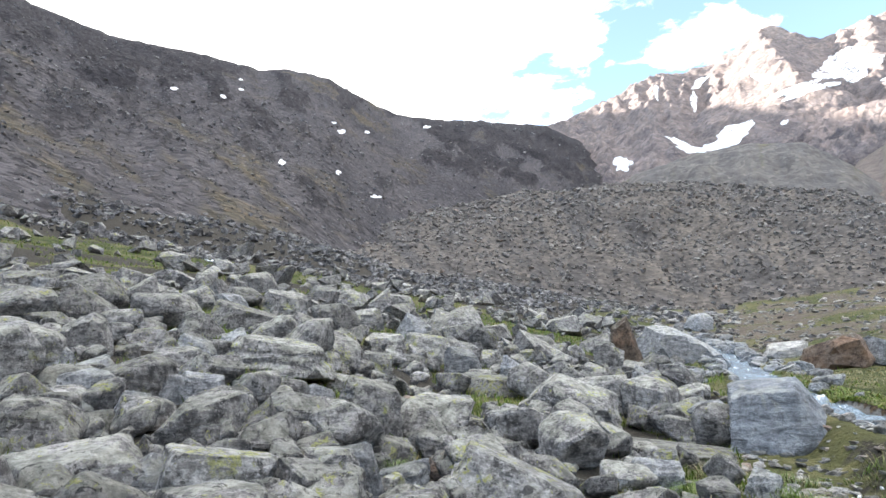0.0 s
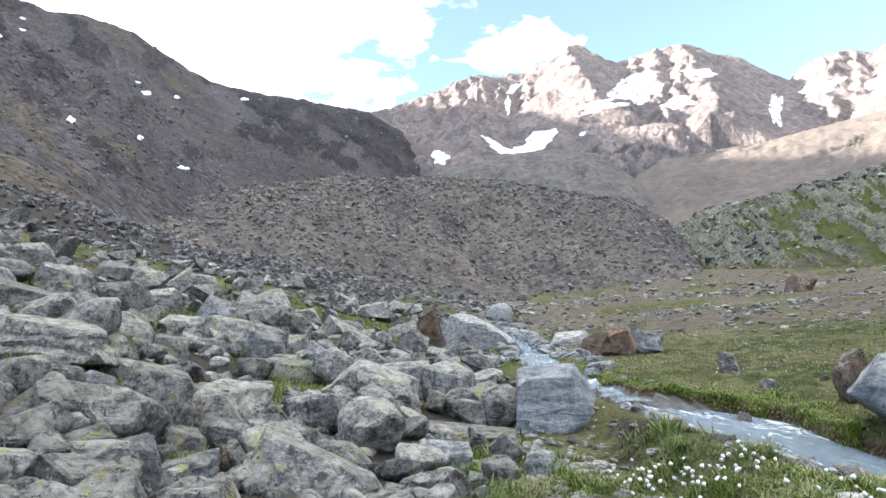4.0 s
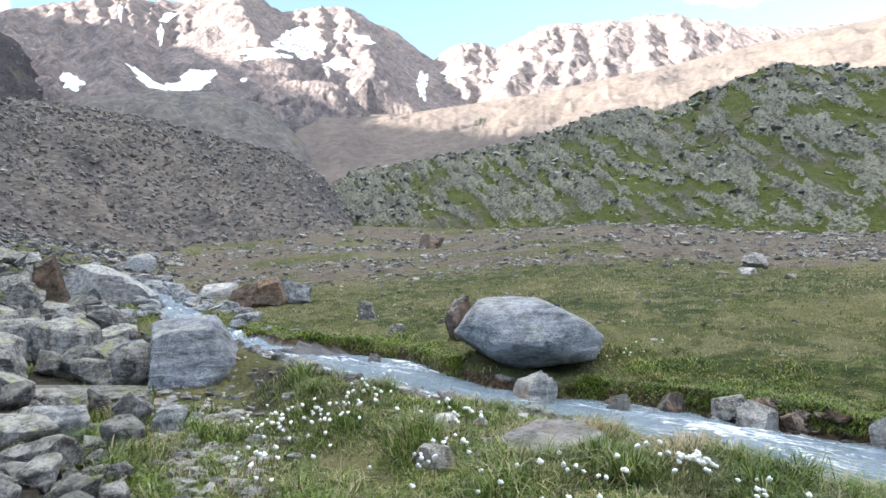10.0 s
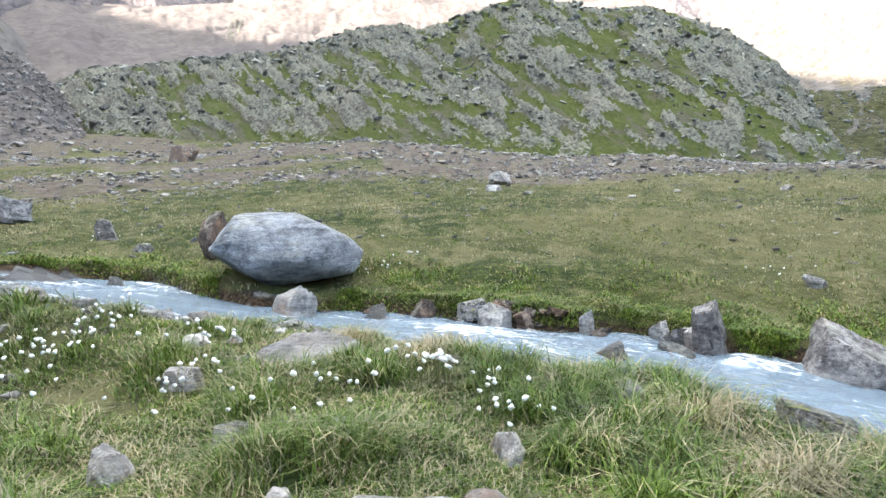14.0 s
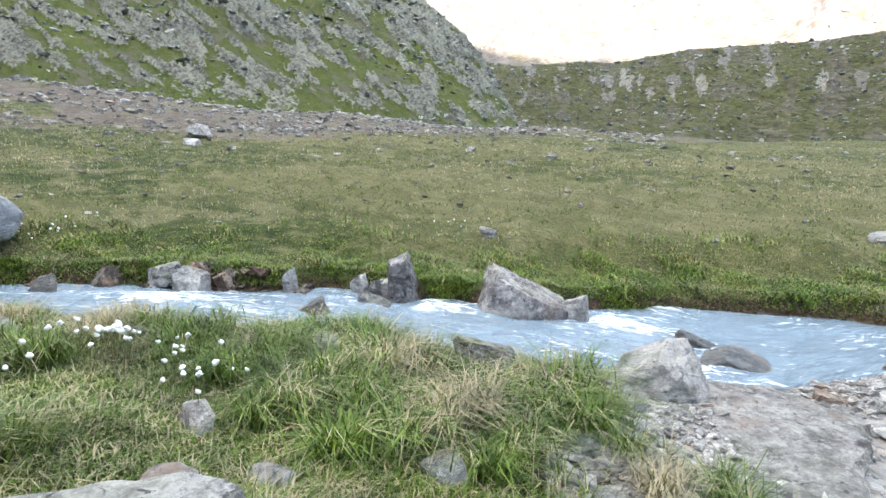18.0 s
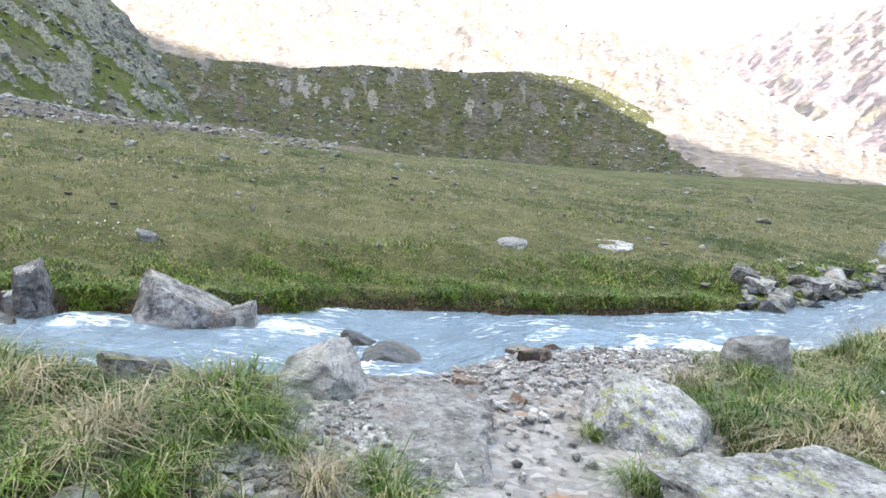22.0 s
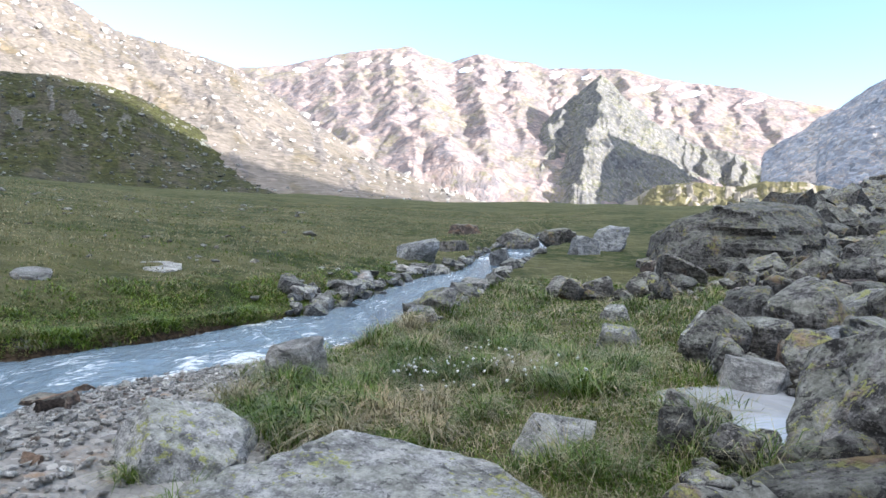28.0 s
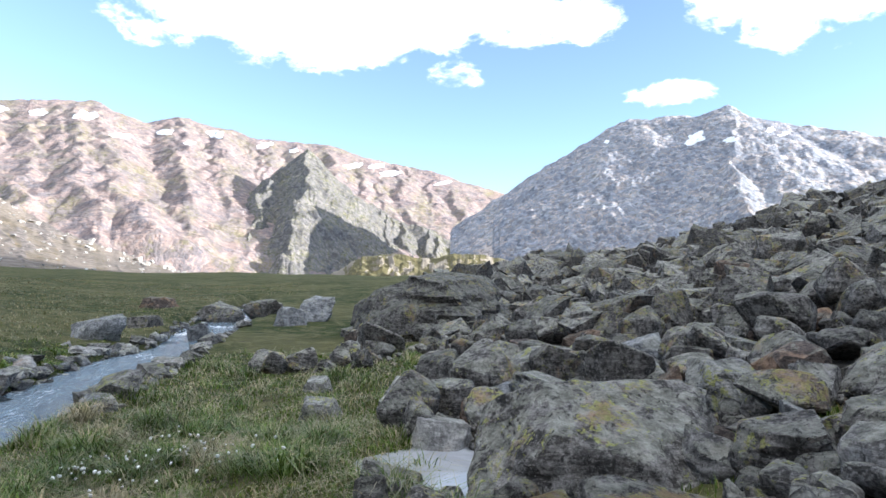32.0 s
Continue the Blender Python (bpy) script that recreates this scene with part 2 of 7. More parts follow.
def ground_mat():
    m, n = material("valley_ground")
    p = n.place()
    fine, mid, wide = n.noise(22, 6, 0.65, p), n.noise(2.1, 6, 0.6, p), n.noise(0.13, 5, 0.55, p)
    clump = n.noise(5.5, 6, 0.7, p, 0.6)
    grass, heath, stony, bed, cut = n.attr("grass"), n.attr("heath"), n.attr("stony"), n.attr("bed"), n.attr("cut")
    # Soil is kept near black so the gaps between boulders look shaded.
    soil = n.mix(n.step(fine, 0.3, 0.7), (0.018, 0.016, 0.013), (0.060, 0.053, 0.042))
    d, tone = n.voronoi(14, p)
    d2, tone2 = n.voronoi(4.5, p)
    gravel = n.mix(n.vec("DOT_PRODUCT", tone, (0.33, 0.33, 0.33)), (0.16, 0.15, 0.14), (0.55, 0.52, 0.48))
    gravel = n.mix(n.step(n.noise(1.6, 5, 0.65, p), 0.56, 0.68), gravel, (0.33, 0.215, 0.13))
    # Turf colour is darkened to deepen the shade between the tufts.
    turf = n.ramp(clump, (0.3, (0.010, 0.016, 0.004)), (0.46, (0.03, 0.044, 0.01)), (0.6, (0.072, 0.08, 0.024)), (0.72, (0.165, 0.142, 0.075)))
    tussock = n.noise(1.15, 7, 0.68, p, 0.8)
    turf = n.mix(n.step(tussock, 0.50, 0.57), turf, n.mix(0.55, turf, (0.165, 0.148, 0.078)))
    turf = n.mix(n.step(tussock, 0.455, 0.405), turf, n.mix(0.75, turf, (0.02, 0.033, 0.009)))
    turf = n.mix(n.step(wide, 0.42, 0.62), turf, n.mix(0.5, turf, (0.15, 0.135, 0.062)))
    heather = n.ramp(n.math("ADD", n.math("MULTIPLY", tussock, 0.6), n.math("MULTIPLY", clump, 0.4)), (0.38, (0.022, 0.018, 0.014)), (0.47, (0.075, 0.057, 0.045)), (0.54, (0.125, 0.102, 0.084)), (0.63, (0.20, 0.172, 0.145)))
    heather = n.mix(n.step(n.noise(0.5, 7, 0.7, p), 0.48, 0.62), heather, n.mix(0.5, turf, (0.15, 0.135, 0.085)))
    heather = n.mix(n.step(n.noise(1.6, 7, 0.72, p), 0.56, 0.66), heather, (0.20, 0.19, 0.175))
    broken = n.math("MULTIPLY", n.math("SUBTRACT", n.math("ADD", n.math("MULTIPLY", mid, 0.6), n.math("MULTIPLY", clump, 0.4)), 0.5), 1.5)
    col = n.mix(n.step(n.math("ADD", stony, broken), 0.45, 0.65), soil, gravel)
    col = n.mix(n.step(n.math("ADD", heath, broken), 0.35, 0.65), col, heather)
    col = n.mix(n.step(n.math("ADD", grass, broken), 0.40, 0.60), col, turf)
    # Brown earth of the cut bank, darkened with the overhanging turf's shadow.
    col = n.mix(n.step(cut, 0.3, 0.7), col, n.mix(n.step(fine, 0.35, 0.65), (0.018, 0.012, 0.008), (0.085, 0.058, 0.034)))
    pebble = n.mix(n.vec("DOT_PRODUCT", tone2, (0.33, 0.33, 0.33)), (0.06, 0.06, 0.06), (0.20, 0.195, 0.185))
    col = n.mix(n.step(bed, 0.3, 0.7), col, pebble)
    h = n.math("ADD", n.math("MULTIPLY", fine, 0.6), n.math("ADD", n.math("MULTIPLY", clump, 1.0), n.math("MULTIPLY", mid, 1.4)))
    h = n.math("SUBTRACT", h, n.math("MULTIPLY", d, n.math("MULTIPLY", stony, 1.2)))
    n.surface(col, 0.95, n.bump(h, 0.9, 0.07), 0.15)
    return m


M_GROUND = ground_mat()


def rock_mat(name, base, pale, lichen=0.3, rust=0.0, wet=0.0, bands=0.0, grey_lichen=0.35, scale=1.0):
    """Gneiss: wavy mottled grain, crusts of grey-green lichen on the upper sides, yellow spots, rust stains."""
    m, n = material(name)
    rnd = n.math("FRACT", n.math("ADD", n.add("ObjectInfo").outputs["Random"], n.add("NewGeometry").outputs["Random Per Island"]))
    shift = n.add("CombineXYZ")
    n.put(shift.inputs[0], n.math("MULTIPLY", rnd, 37.0))
    n.put(shift.inputs[1], n.math("MULTIPLY", rnd, 11.0))
    p = n.vec("ADD", n.place(), shift.outputs[0])
    grain, mid, wide = n.noise(42 * scale, 5, 0.7, p), n.noise(4.6 * scale, 9, 0.74, p, 0.25), n.noise(1.3 * scale, 5, 0.6, p, 0.4)
    st = n.add("Mapping")
    n.put(st.inputs[0], p)
    turn = n.add("CombineXYZ")
    n.put(turn.inputs[0], n.math("SUBTRACT", n.math("MULTIPLY", rnd, 1.8), 0.9))
    n.put(turn.inputs[1], n.math("SUBTRACT", 0.8, n.math("MULTIPLY", rnd, 1.5)))
    n.put(st.inputs["Rotation"], turn.outputs[0])
    st.inputs["Scale"].default_value = (0.6, 0.7, 3.4)
    layers = n.noise(3.0 * scale, 9, 0.72, st.outputs[0], 0.5)
    tone = n.math("ADD", n.math("MULTIPLY", mid, 0.62 - 0.2 * bands), n.math("MULTIPLY", layers, 0.38 + 0.2 * bands))
    col = n.ramp(tone, (0.40, tuple(v * 0.36 for v in base)), (0.47, tuple(v * 0.85 for v in base)), (0.53, tuple((u + v) / 2 for u, v in zip(base, pale))), (0.61, tuple(v * 1.1 for v in pale)))
    col = n.mix(n.math("MULTIPLY", n.step(grain, 0.48, 0.66), 0.5), col, tuple(v * 0.4 for v in base))
    fleck = n.noise(17 * scale, 6, 0.75, n.vec("ADD", p, (2.0, 3.0, 5.0)))
    col = n.mix(n.math("MULTIPLY", n.step(fleck, 0.53, 0.62), 0.55 - 0.6 * bands), col, tuple(v * 1.25 for v in pale))
    col = n.mix(n.math("MULTIPLY", n.step(fleck, 0.46, 0.38), 0.6 - 0.65 * bands), col, tuple(v * 0.4 for v in base))
    up = upness(n)
    # grey-green crust on the upper sides
    crust = n.math("ADD", n.noise(2.6 * scale, 8, 0.72, n.vec("ADD", p, (5.0, 1.0, 8.0)), 0.5), n.math("MULTIPLY", n.step(up, -0.2, 0.9), 0.22))
    crust = n.step(crust, 0.735 - 0.2 * grey_lichen, 0.77 - 0.2 * grey_lichen)
    col = n.mix(n.math("MULTIPLY", crust, 0.35 + 0.45 * grey_lichen), col, n.mix(n.step(mid, 0.35, 0.65), (0.21, 0.212, 0.175), (0.43, 0.43, 0.362)))
    blot = n.step(n.noise(8 * scale, 7, 0.74, n.vec("ADD", p, (9.0, 4.0, 2.0)), 0.6), 0.575, 0.605)
    col = n.mix(n.math("MULTIPLY", blot, 0.85 - 0.9 * bands), col, tuple(v * 0.25 for v in base))
    if lichen:
        spots = n.step(n.math("ADD", n.noise(9 * scale, 8, 0.75, n.vec("ADD", p, (3.0, 7.0, 1.0)), 0.5), n.math("MULTIPLY", n.math("SUBTRACT", wide, 0.5), 0.8)), 0.72 - 0.2 * lichen, 0.745 - 0.195 * lichen)
        col = n.mix(n.math("MULTIPLY", n.math("MULTIPLY", spots, n.step(up, -0.3, 0.5)), 0.8), col, n.mix(n.step(grain, 0.4, 0.6), (0.22, 0.235, 0.06), (0.42, 0.42, 0.15)))
    if rust:
        col = n.mix(n.math("MULTIPLY", n.step(n.math("ADD", wide, n.math("MULTIPLY", mid, 0.4)), 0.80 - 0.3 * rust, 0.98 - 0.3 * rust), 0.75), col, n.mix(n.step(mid, 0.35, 0.65), (0.13, 0.075, 0.045), (0.33, 0.215, 0.145)))
    shade = n.math("ADD", 0.66, n.math("MULTIPLY", rnd, 0.66))
    tint = n.add("CombineXYZ")
    for k in range(3):
        n.put(tint.inputs[k], shade)
    col = n.mix(1.0, col, tint.outputs[0], "MULTIPLY")
    h = n.math("ADD", n.math("MULTIPLY", tone, 2.0), n.math("ADD", n.math("ADD", n.math("MULTIPLY", grain, 0.14), n.math("MULTIPLY", fleck, 0.35)), n.math("MULTIPLY", wide, 0.8)))
    n.surface(col, 0.35 if wet else 0.88, n.bump(h, 1.0, 0.085 / scale), 0.5 if wet else 0.2)
    return m


M_ROCK = rock_mat("lichened_gneiss", (0.155, 0.149, 0.146), (0.385, 0.37, 0.355), 0.45, grey_lichen=0.36, scale=1.7)
# Lichened gneiss again, its base darkened for the dimmer light of the lower slope.
M_SOMBRE = rock_mat("shade_dark_lichened_gneiss", (0.082, 0.077, 0.073), (0.30, 0.285, 0.27), 0.58, rust=0.15, grey_lichen=0.3, scale=1.8)
M_BLUE = rock_mat("smooth_blue_grey_gneiss", (0.235, 0.253, 0.277), (0.36, 0.382, 0.41), 0.0, grey_lichen=0.05, bands=0.45)
M_GREY = rock_mat("clean_grey_gneiss", (0.21, 0.216, 0.226), (0.42, 0.425, 0.43), 0.15, grey_lichen=0.2, bands=0.2, scale=1.5)
M_YELLOW = rock_mat("yellow_lichened_gneiss", (0.205, 0.202, 0.196), (0.45, 0.44, 0.415), 0.7, grey_lichen=0.3, scale=1.7)
M_RUST = rock_mat("salmon_weathered_gneiss", (0.22, 0.16, 0.125), (0.34, 0.265, 0.215), 0.0, rust=0.5, grey_lichen=0.1)
M_BROWN = rock_mat("brown_weathered_gneiss", (0.13, 0.098, 0.075), (0.22, 0.17, 0.13), 0.0, rust=0.35, grey_lichen=0.1)
M_LILAC = rock_mat("river_worn_gneiss", (0.22, 0.205, 0.205), (0.47, 0.45, 0.435), 0.0, rust=0.25, grey_lichen=0.3)
M_DARK = rock_mat("dark_rusty_gneiss", (0.08, 0.066, 0.06), (0.2, 0.155, 0.13), 0.1, rust=0.4, grey_lichen=0.2, scale=1.5)
M_PALE = rock_mat("pale_gneiss", (0.34, 0.328, 0.312), (0.53, 0.515, 0.49), 0.0, rust=0.2, grey_lichen=0.1, bands=0.45)
M_GRAVEL = rock_mat("washed_gravel", (0.43, 0.41, 0.385), (0.65, 0.625, 0.59), 0.0, rust=0.2, grey_lichen=0.05)
M_FLECKED = rock_mat("pale_yellow_flecked_gneiss", (0.27, 0.265, 0.258), (0.50, 0.49, 0.475), 0.6, grey_lichen=0.2, scale=1.7)
M_WET = rock_mat("wet_gneiss", (0.085, 0.083, 0.078), (0.19, 0.185, 0.17), 0.0, rust=0.2, wet=1.0, grey_lichen=0.05)


def water_mat(name, deep, foam_amount=0.5, clear=False):
    m, n = material(name)
    p = n.place()
    froth = n.attr("froth")
    st = n.add("Mapping")
    n.put(st.inputs[0], p)
    run = n.add("CombineXYZ")
    n.put(run.inputs[0], n.math("MULTIPLY", n.attr("along"), 0.38))
    n.put(run.inputs[1], n.attr("across"))
    p2 = p if clear else run.outputs[0]
    wave = n.noise(2.6, 6, 0.6, p2, 1.2)
    fine = n.noise(6.0, 7, 0.72, p2, 2.2)
    ripple = n.noise(26, 4, 0.6, p, 0.5)
    foam = n.step(n.math("ADD", n.math("MULTIPLY", fine, 1.3), n.math("ADD", n.math("MULTIPLY", wave, 0.3), n.math("MULTIPLY", froth, foam_amount * 0.8))), 0.98, 1.22)
    col = n.mix(n.step(wave, 0.3, 0.7), deep, tuple(v * 1.3 for v in deep))
    col = n.mix(foam, col, (0.80, 0.83, 0.85))
    h = n.math("ADD", n.math("MULTIPLY", wave, 1.0), n.math("ADD", n.math("MULTIPLY", fine, 0.45), n.math("MULTIPLY", ripple, 0.15)))
    b = n.surface(col, n.math("ADD", 0.03 if clear else 0.10, n.math("MULTIPLY", foam, 0.6)), n.bump(h, 0.9 if not clear else 0.1, 0.09 if not clear else 0.02), 0.5)
    return m


M_WATER = water_mat("glacial_water", (0.145, 0.20, 0.245), 0.5)
# Pool base is pale to stand in for the bright reflected sky.
M_POOL = water_mat("pool_water", (0.33, 0.335, 0.35), 0.0, True)


def plant_mat(name, low, high, dry, dry_share=0.3, gloss=0.45):
    m, n = material(name)
    rnd = n.add("NewGeometry").outputs["Random Per Island"]
    p = n.place()
    col = n.mix(rnd, low, high)
    patch = n.noise(2.3, 5, 0.65, p)
    col = n.mix(n.step(n.math("ADD", n.math("MULTIPLY", rnd, 0.55), patch), 1.02 - dry_share, 1.12 - dry_share), col, dry)
    tone = n.math("ADD", n.math("MULTIPLY", n.noise(1.3, 6, 0.7, p, 0.5), 0.6), n.math("MULTIPLY", n.noise(7.0, 3, 0.6, p), 0.4))
    col = n.mix(1.0, col, n.ramp(tone, (0.36, (0.42, 0.46, 0.45)), (0.5, (0.95, 0.97, 0.95)), (0.63, (1.5, 1.38, 1.3))), "MULTIPLY")
    b = n.surface(col, gloss, None, 0.25)
    tr = n.add("BsdfTranslucent")
    n.put(tr.inputs[0], n.mix(0.5, col, (0.2, 0.3, 0.03)))
    mx = n.add("MixShader")
    mx.inputs[0].default_value = 0.18
    n.t.links.new(b.outputs[0], mx.inputs[1])
    n.t.links.new(tr.outputs[0], mx.inputs[2])
    out = [k for k in n.t.nodes if k.bl_idname == "ShaderNodeOutputMaterial"][0]
    n.t.links.new(mx.outputs[0], out.inputs[0])
    return m


M_GRASS = plant_mat("tuft_grass", (0.03, 0.066, 0.007), (0.165, 0.245, 0.04), (0.35, 0.305, 0.195), 0.12)
M_TURF = plant_mat("meadow_grass", (0.035, 0.056, 0.012), (0.13, 0.155, 0.045), (0.28, 0.24, 0.145), 0.36)
M_MOSS = plant_mat("bank_grass", (0.048, 0.085, 0.009), (0.18, 0.262, 0.036), (0.27, 0.23, 0.11), 0.14)
M_STRAW = plant_mat("straw_grass", (0.22, 0.18, 0.105), (0.34, 0.285, 0.18), (0.38, 0.325, 0.22), 0.3)


def cotton_mat():
    m, n = material("cotton_head")
    n.surface(n.mix(n.noise(90, 3, 0.6), (0.75, 0.75, 0.72), (0.9, 0.9, 0.88)), 1.0, None, 0.0)
    return m


M_COTTON = cotton_mat()
M_STEM = plant_mat("flower_stem", (0.10, 0.13, 0.03), (0.15, 0.17, 0.05), (0.22, 0.19, 0.09), 0.2)

# ---- numbers for the land ----
EYE_Z = 1.73


def vnoise(x, y, seed=0):
    """Smooth lattice noise in -1..1."""
    xi, yi = np.floor(x).astype(np.int64), np.floor(y).astype(np.int64)
    fx, fy = x - xi, y - yi
    u, v = fx * fx * fx * (fx * (6 * fx - 15) + 10), fy * fy * fy * (fy * (6 * fy - 15) + 10)

    def grad(i, j):
        h = (i * 374761393 + j * 668265263 + seed * 974634777) & 0xFFFFFFFF
        h = ((h ^ (h >> 13)) * 1274126177) & 0xFFFFFFFF
        a = ((h ^ (h >> 16)) & 0xFFFF) * (2 * np.pi / 65536)
        return np.cos(a), np.sin(a)

    out = 0
    for di, dj, wt in ((0, 0, (1 - u) * (1 - v)), (1, 0, u * (1 - v)), (0, 1, (1 - u) * v), (1, 1, u * v)):
        gx, gy = grad(xi + di, yi + dj)
        out = out + wt * (gx * (fx - di) + gy * (fy - dj))
    return out * 1.5


def fbm(x, y, octaves=4, seed=0, gain=0.5, ridged=False):
    out, amp, tot = 0, 1.0, 0.0
    for o in range(octaves):
        n = vnoise(x * 2 ** o + 17.3 * o, y * 2 ** o - 9.1 * o, seed + o)
        out = out + amp * ((1 - 2 * np.abs(n)) if ridged else n)
        tot += amp
        amp *= gain
    return out / tot


def smooth(a, b, x):
    s = np.clip((x - a) / (b - a), 0, 1)
    return s * s * (3 - 2 * s)


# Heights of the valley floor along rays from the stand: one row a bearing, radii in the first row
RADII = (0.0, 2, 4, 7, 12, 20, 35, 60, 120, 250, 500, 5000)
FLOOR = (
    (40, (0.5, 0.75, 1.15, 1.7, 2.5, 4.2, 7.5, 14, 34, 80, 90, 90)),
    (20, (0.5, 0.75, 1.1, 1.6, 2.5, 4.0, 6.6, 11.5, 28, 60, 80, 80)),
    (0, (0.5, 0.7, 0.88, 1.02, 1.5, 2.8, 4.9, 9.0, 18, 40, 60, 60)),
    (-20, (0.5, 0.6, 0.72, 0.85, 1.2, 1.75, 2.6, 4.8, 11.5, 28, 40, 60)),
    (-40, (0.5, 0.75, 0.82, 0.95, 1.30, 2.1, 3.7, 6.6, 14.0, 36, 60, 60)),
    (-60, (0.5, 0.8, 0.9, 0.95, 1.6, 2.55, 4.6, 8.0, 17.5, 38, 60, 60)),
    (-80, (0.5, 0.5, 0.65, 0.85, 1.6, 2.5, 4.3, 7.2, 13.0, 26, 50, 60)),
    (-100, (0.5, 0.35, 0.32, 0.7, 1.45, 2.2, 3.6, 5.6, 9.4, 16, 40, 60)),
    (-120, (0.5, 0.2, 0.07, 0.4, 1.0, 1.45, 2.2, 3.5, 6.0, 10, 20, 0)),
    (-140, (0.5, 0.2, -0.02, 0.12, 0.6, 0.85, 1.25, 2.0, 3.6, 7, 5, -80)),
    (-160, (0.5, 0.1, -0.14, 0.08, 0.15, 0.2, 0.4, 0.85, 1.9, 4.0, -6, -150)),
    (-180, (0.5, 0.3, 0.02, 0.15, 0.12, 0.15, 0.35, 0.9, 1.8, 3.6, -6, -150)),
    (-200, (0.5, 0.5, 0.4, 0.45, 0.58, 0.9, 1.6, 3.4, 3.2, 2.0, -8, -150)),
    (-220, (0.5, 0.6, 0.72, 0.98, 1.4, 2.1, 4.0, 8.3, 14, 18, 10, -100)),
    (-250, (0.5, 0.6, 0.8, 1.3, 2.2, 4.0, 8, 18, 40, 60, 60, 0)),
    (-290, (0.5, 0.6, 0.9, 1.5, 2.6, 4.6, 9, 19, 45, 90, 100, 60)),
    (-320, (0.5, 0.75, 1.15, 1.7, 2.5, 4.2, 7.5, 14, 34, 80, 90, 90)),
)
# The stream: bearing, near bank, far bank, level of the water
STREAM = (
    (-18.5, 60, 62.5, 5.0), (-20, 46, 48.5, 3.8), (-21.5, 34, 36.5, 2.95), (-23.3, 19.5, 21.5, 1.93), (-24.5, 13, 14.8, 1.6),
    (-26.5, 10, 12, 1.35), (-28.5, 8.9, 10.8, 1.24), (-32, 7.3, 9.7, 1.15), (-37, 6.2, 10.0, 1.08), (-42.5, 5.8, 10.2, 0.98), (-45, 5.9, 8.3, 0.92),
    (-50, 5.9, 7.6, 0.82), (-55, 5.8, 7.5, 0.74), (-62, 5.5, 7.4, 0.68), (-69, 5.3, 6.9, 0.61),
    (-76, 5.1, 6.8, 0.55), (-83, 5.1, 6.8, 0.49), (-91, 4.75, 6.3, 0.42), (-98, 4.65, 6.3, 0.34),
    (-107, 4.8, 6.9, 0.22), (-115, 4.7, 7.5, 0.13), (-121, 5.0, 7.8, 0.08), (-128, 6.1, 8.1, 0.02),
    (-136, 6.7, 8.5, -0.02), (-145, 7.4, 9.6, -0.06), (-150, 7.7, 10.7, -0.08), (-154, 8.5, 12.6, -0.09),
    (-158, 10.5, 15.8, -0.10), (-162, 12.6, 18.5, -0.11), (-165, 15.0, 28, -0.13), (-167.5, 20, 38, -0.15),
    (-169.5, 27, 46, -0.17))
S_AZ = -np.array([s[0] for s in STREAM])


def stream_at(az):
    a = -az
    return [np.interp(a, S_AZ, np.array([s[k] for s in STREAM])) for k in (1, 2, 3)]


# The upper run of the stream: radius, bearing, level
UPPER = ((8.9, -30.0, 1.21), (9.4, -28.6, 1.25), (10.5, -26.9, 1.33), (12, -25.6, 1.42), (14, -24.6, 1.58), (20.5, -23.3, 1.93), (35, -21.5, 2.95), (47, -20.0, 3.8), (62, -18.4, 5.1))
UPPER_HALF = 0.36


def upper_run(r):
    k = np.array(UPPER)
    return np.interp(r, k[:, 0], k[:, 1]), np.interp(r, k[:, 0], k[:, 2])


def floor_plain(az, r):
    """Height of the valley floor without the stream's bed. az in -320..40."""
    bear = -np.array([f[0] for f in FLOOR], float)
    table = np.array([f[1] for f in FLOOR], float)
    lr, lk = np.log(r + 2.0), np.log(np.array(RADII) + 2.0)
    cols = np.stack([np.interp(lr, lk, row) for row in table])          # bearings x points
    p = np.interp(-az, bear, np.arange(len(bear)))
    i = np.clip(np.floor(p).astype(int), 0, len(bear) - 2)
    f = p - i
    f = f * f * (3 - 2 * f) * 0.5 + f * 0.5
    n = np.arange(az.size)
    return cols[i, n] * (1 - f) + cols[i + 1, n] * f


def to_polar(x, y):
    az = np.degrees(np.arctan2(-x, y))
    return np.where(az > 40, az - 360, az), np.hypot(x, y)


# Pools beside the stream: middle, radius, level
POOLS = ((-0.62, -5.05, 0.62, 0.29), (-1.45, -10.2, 0.75, 0.33))


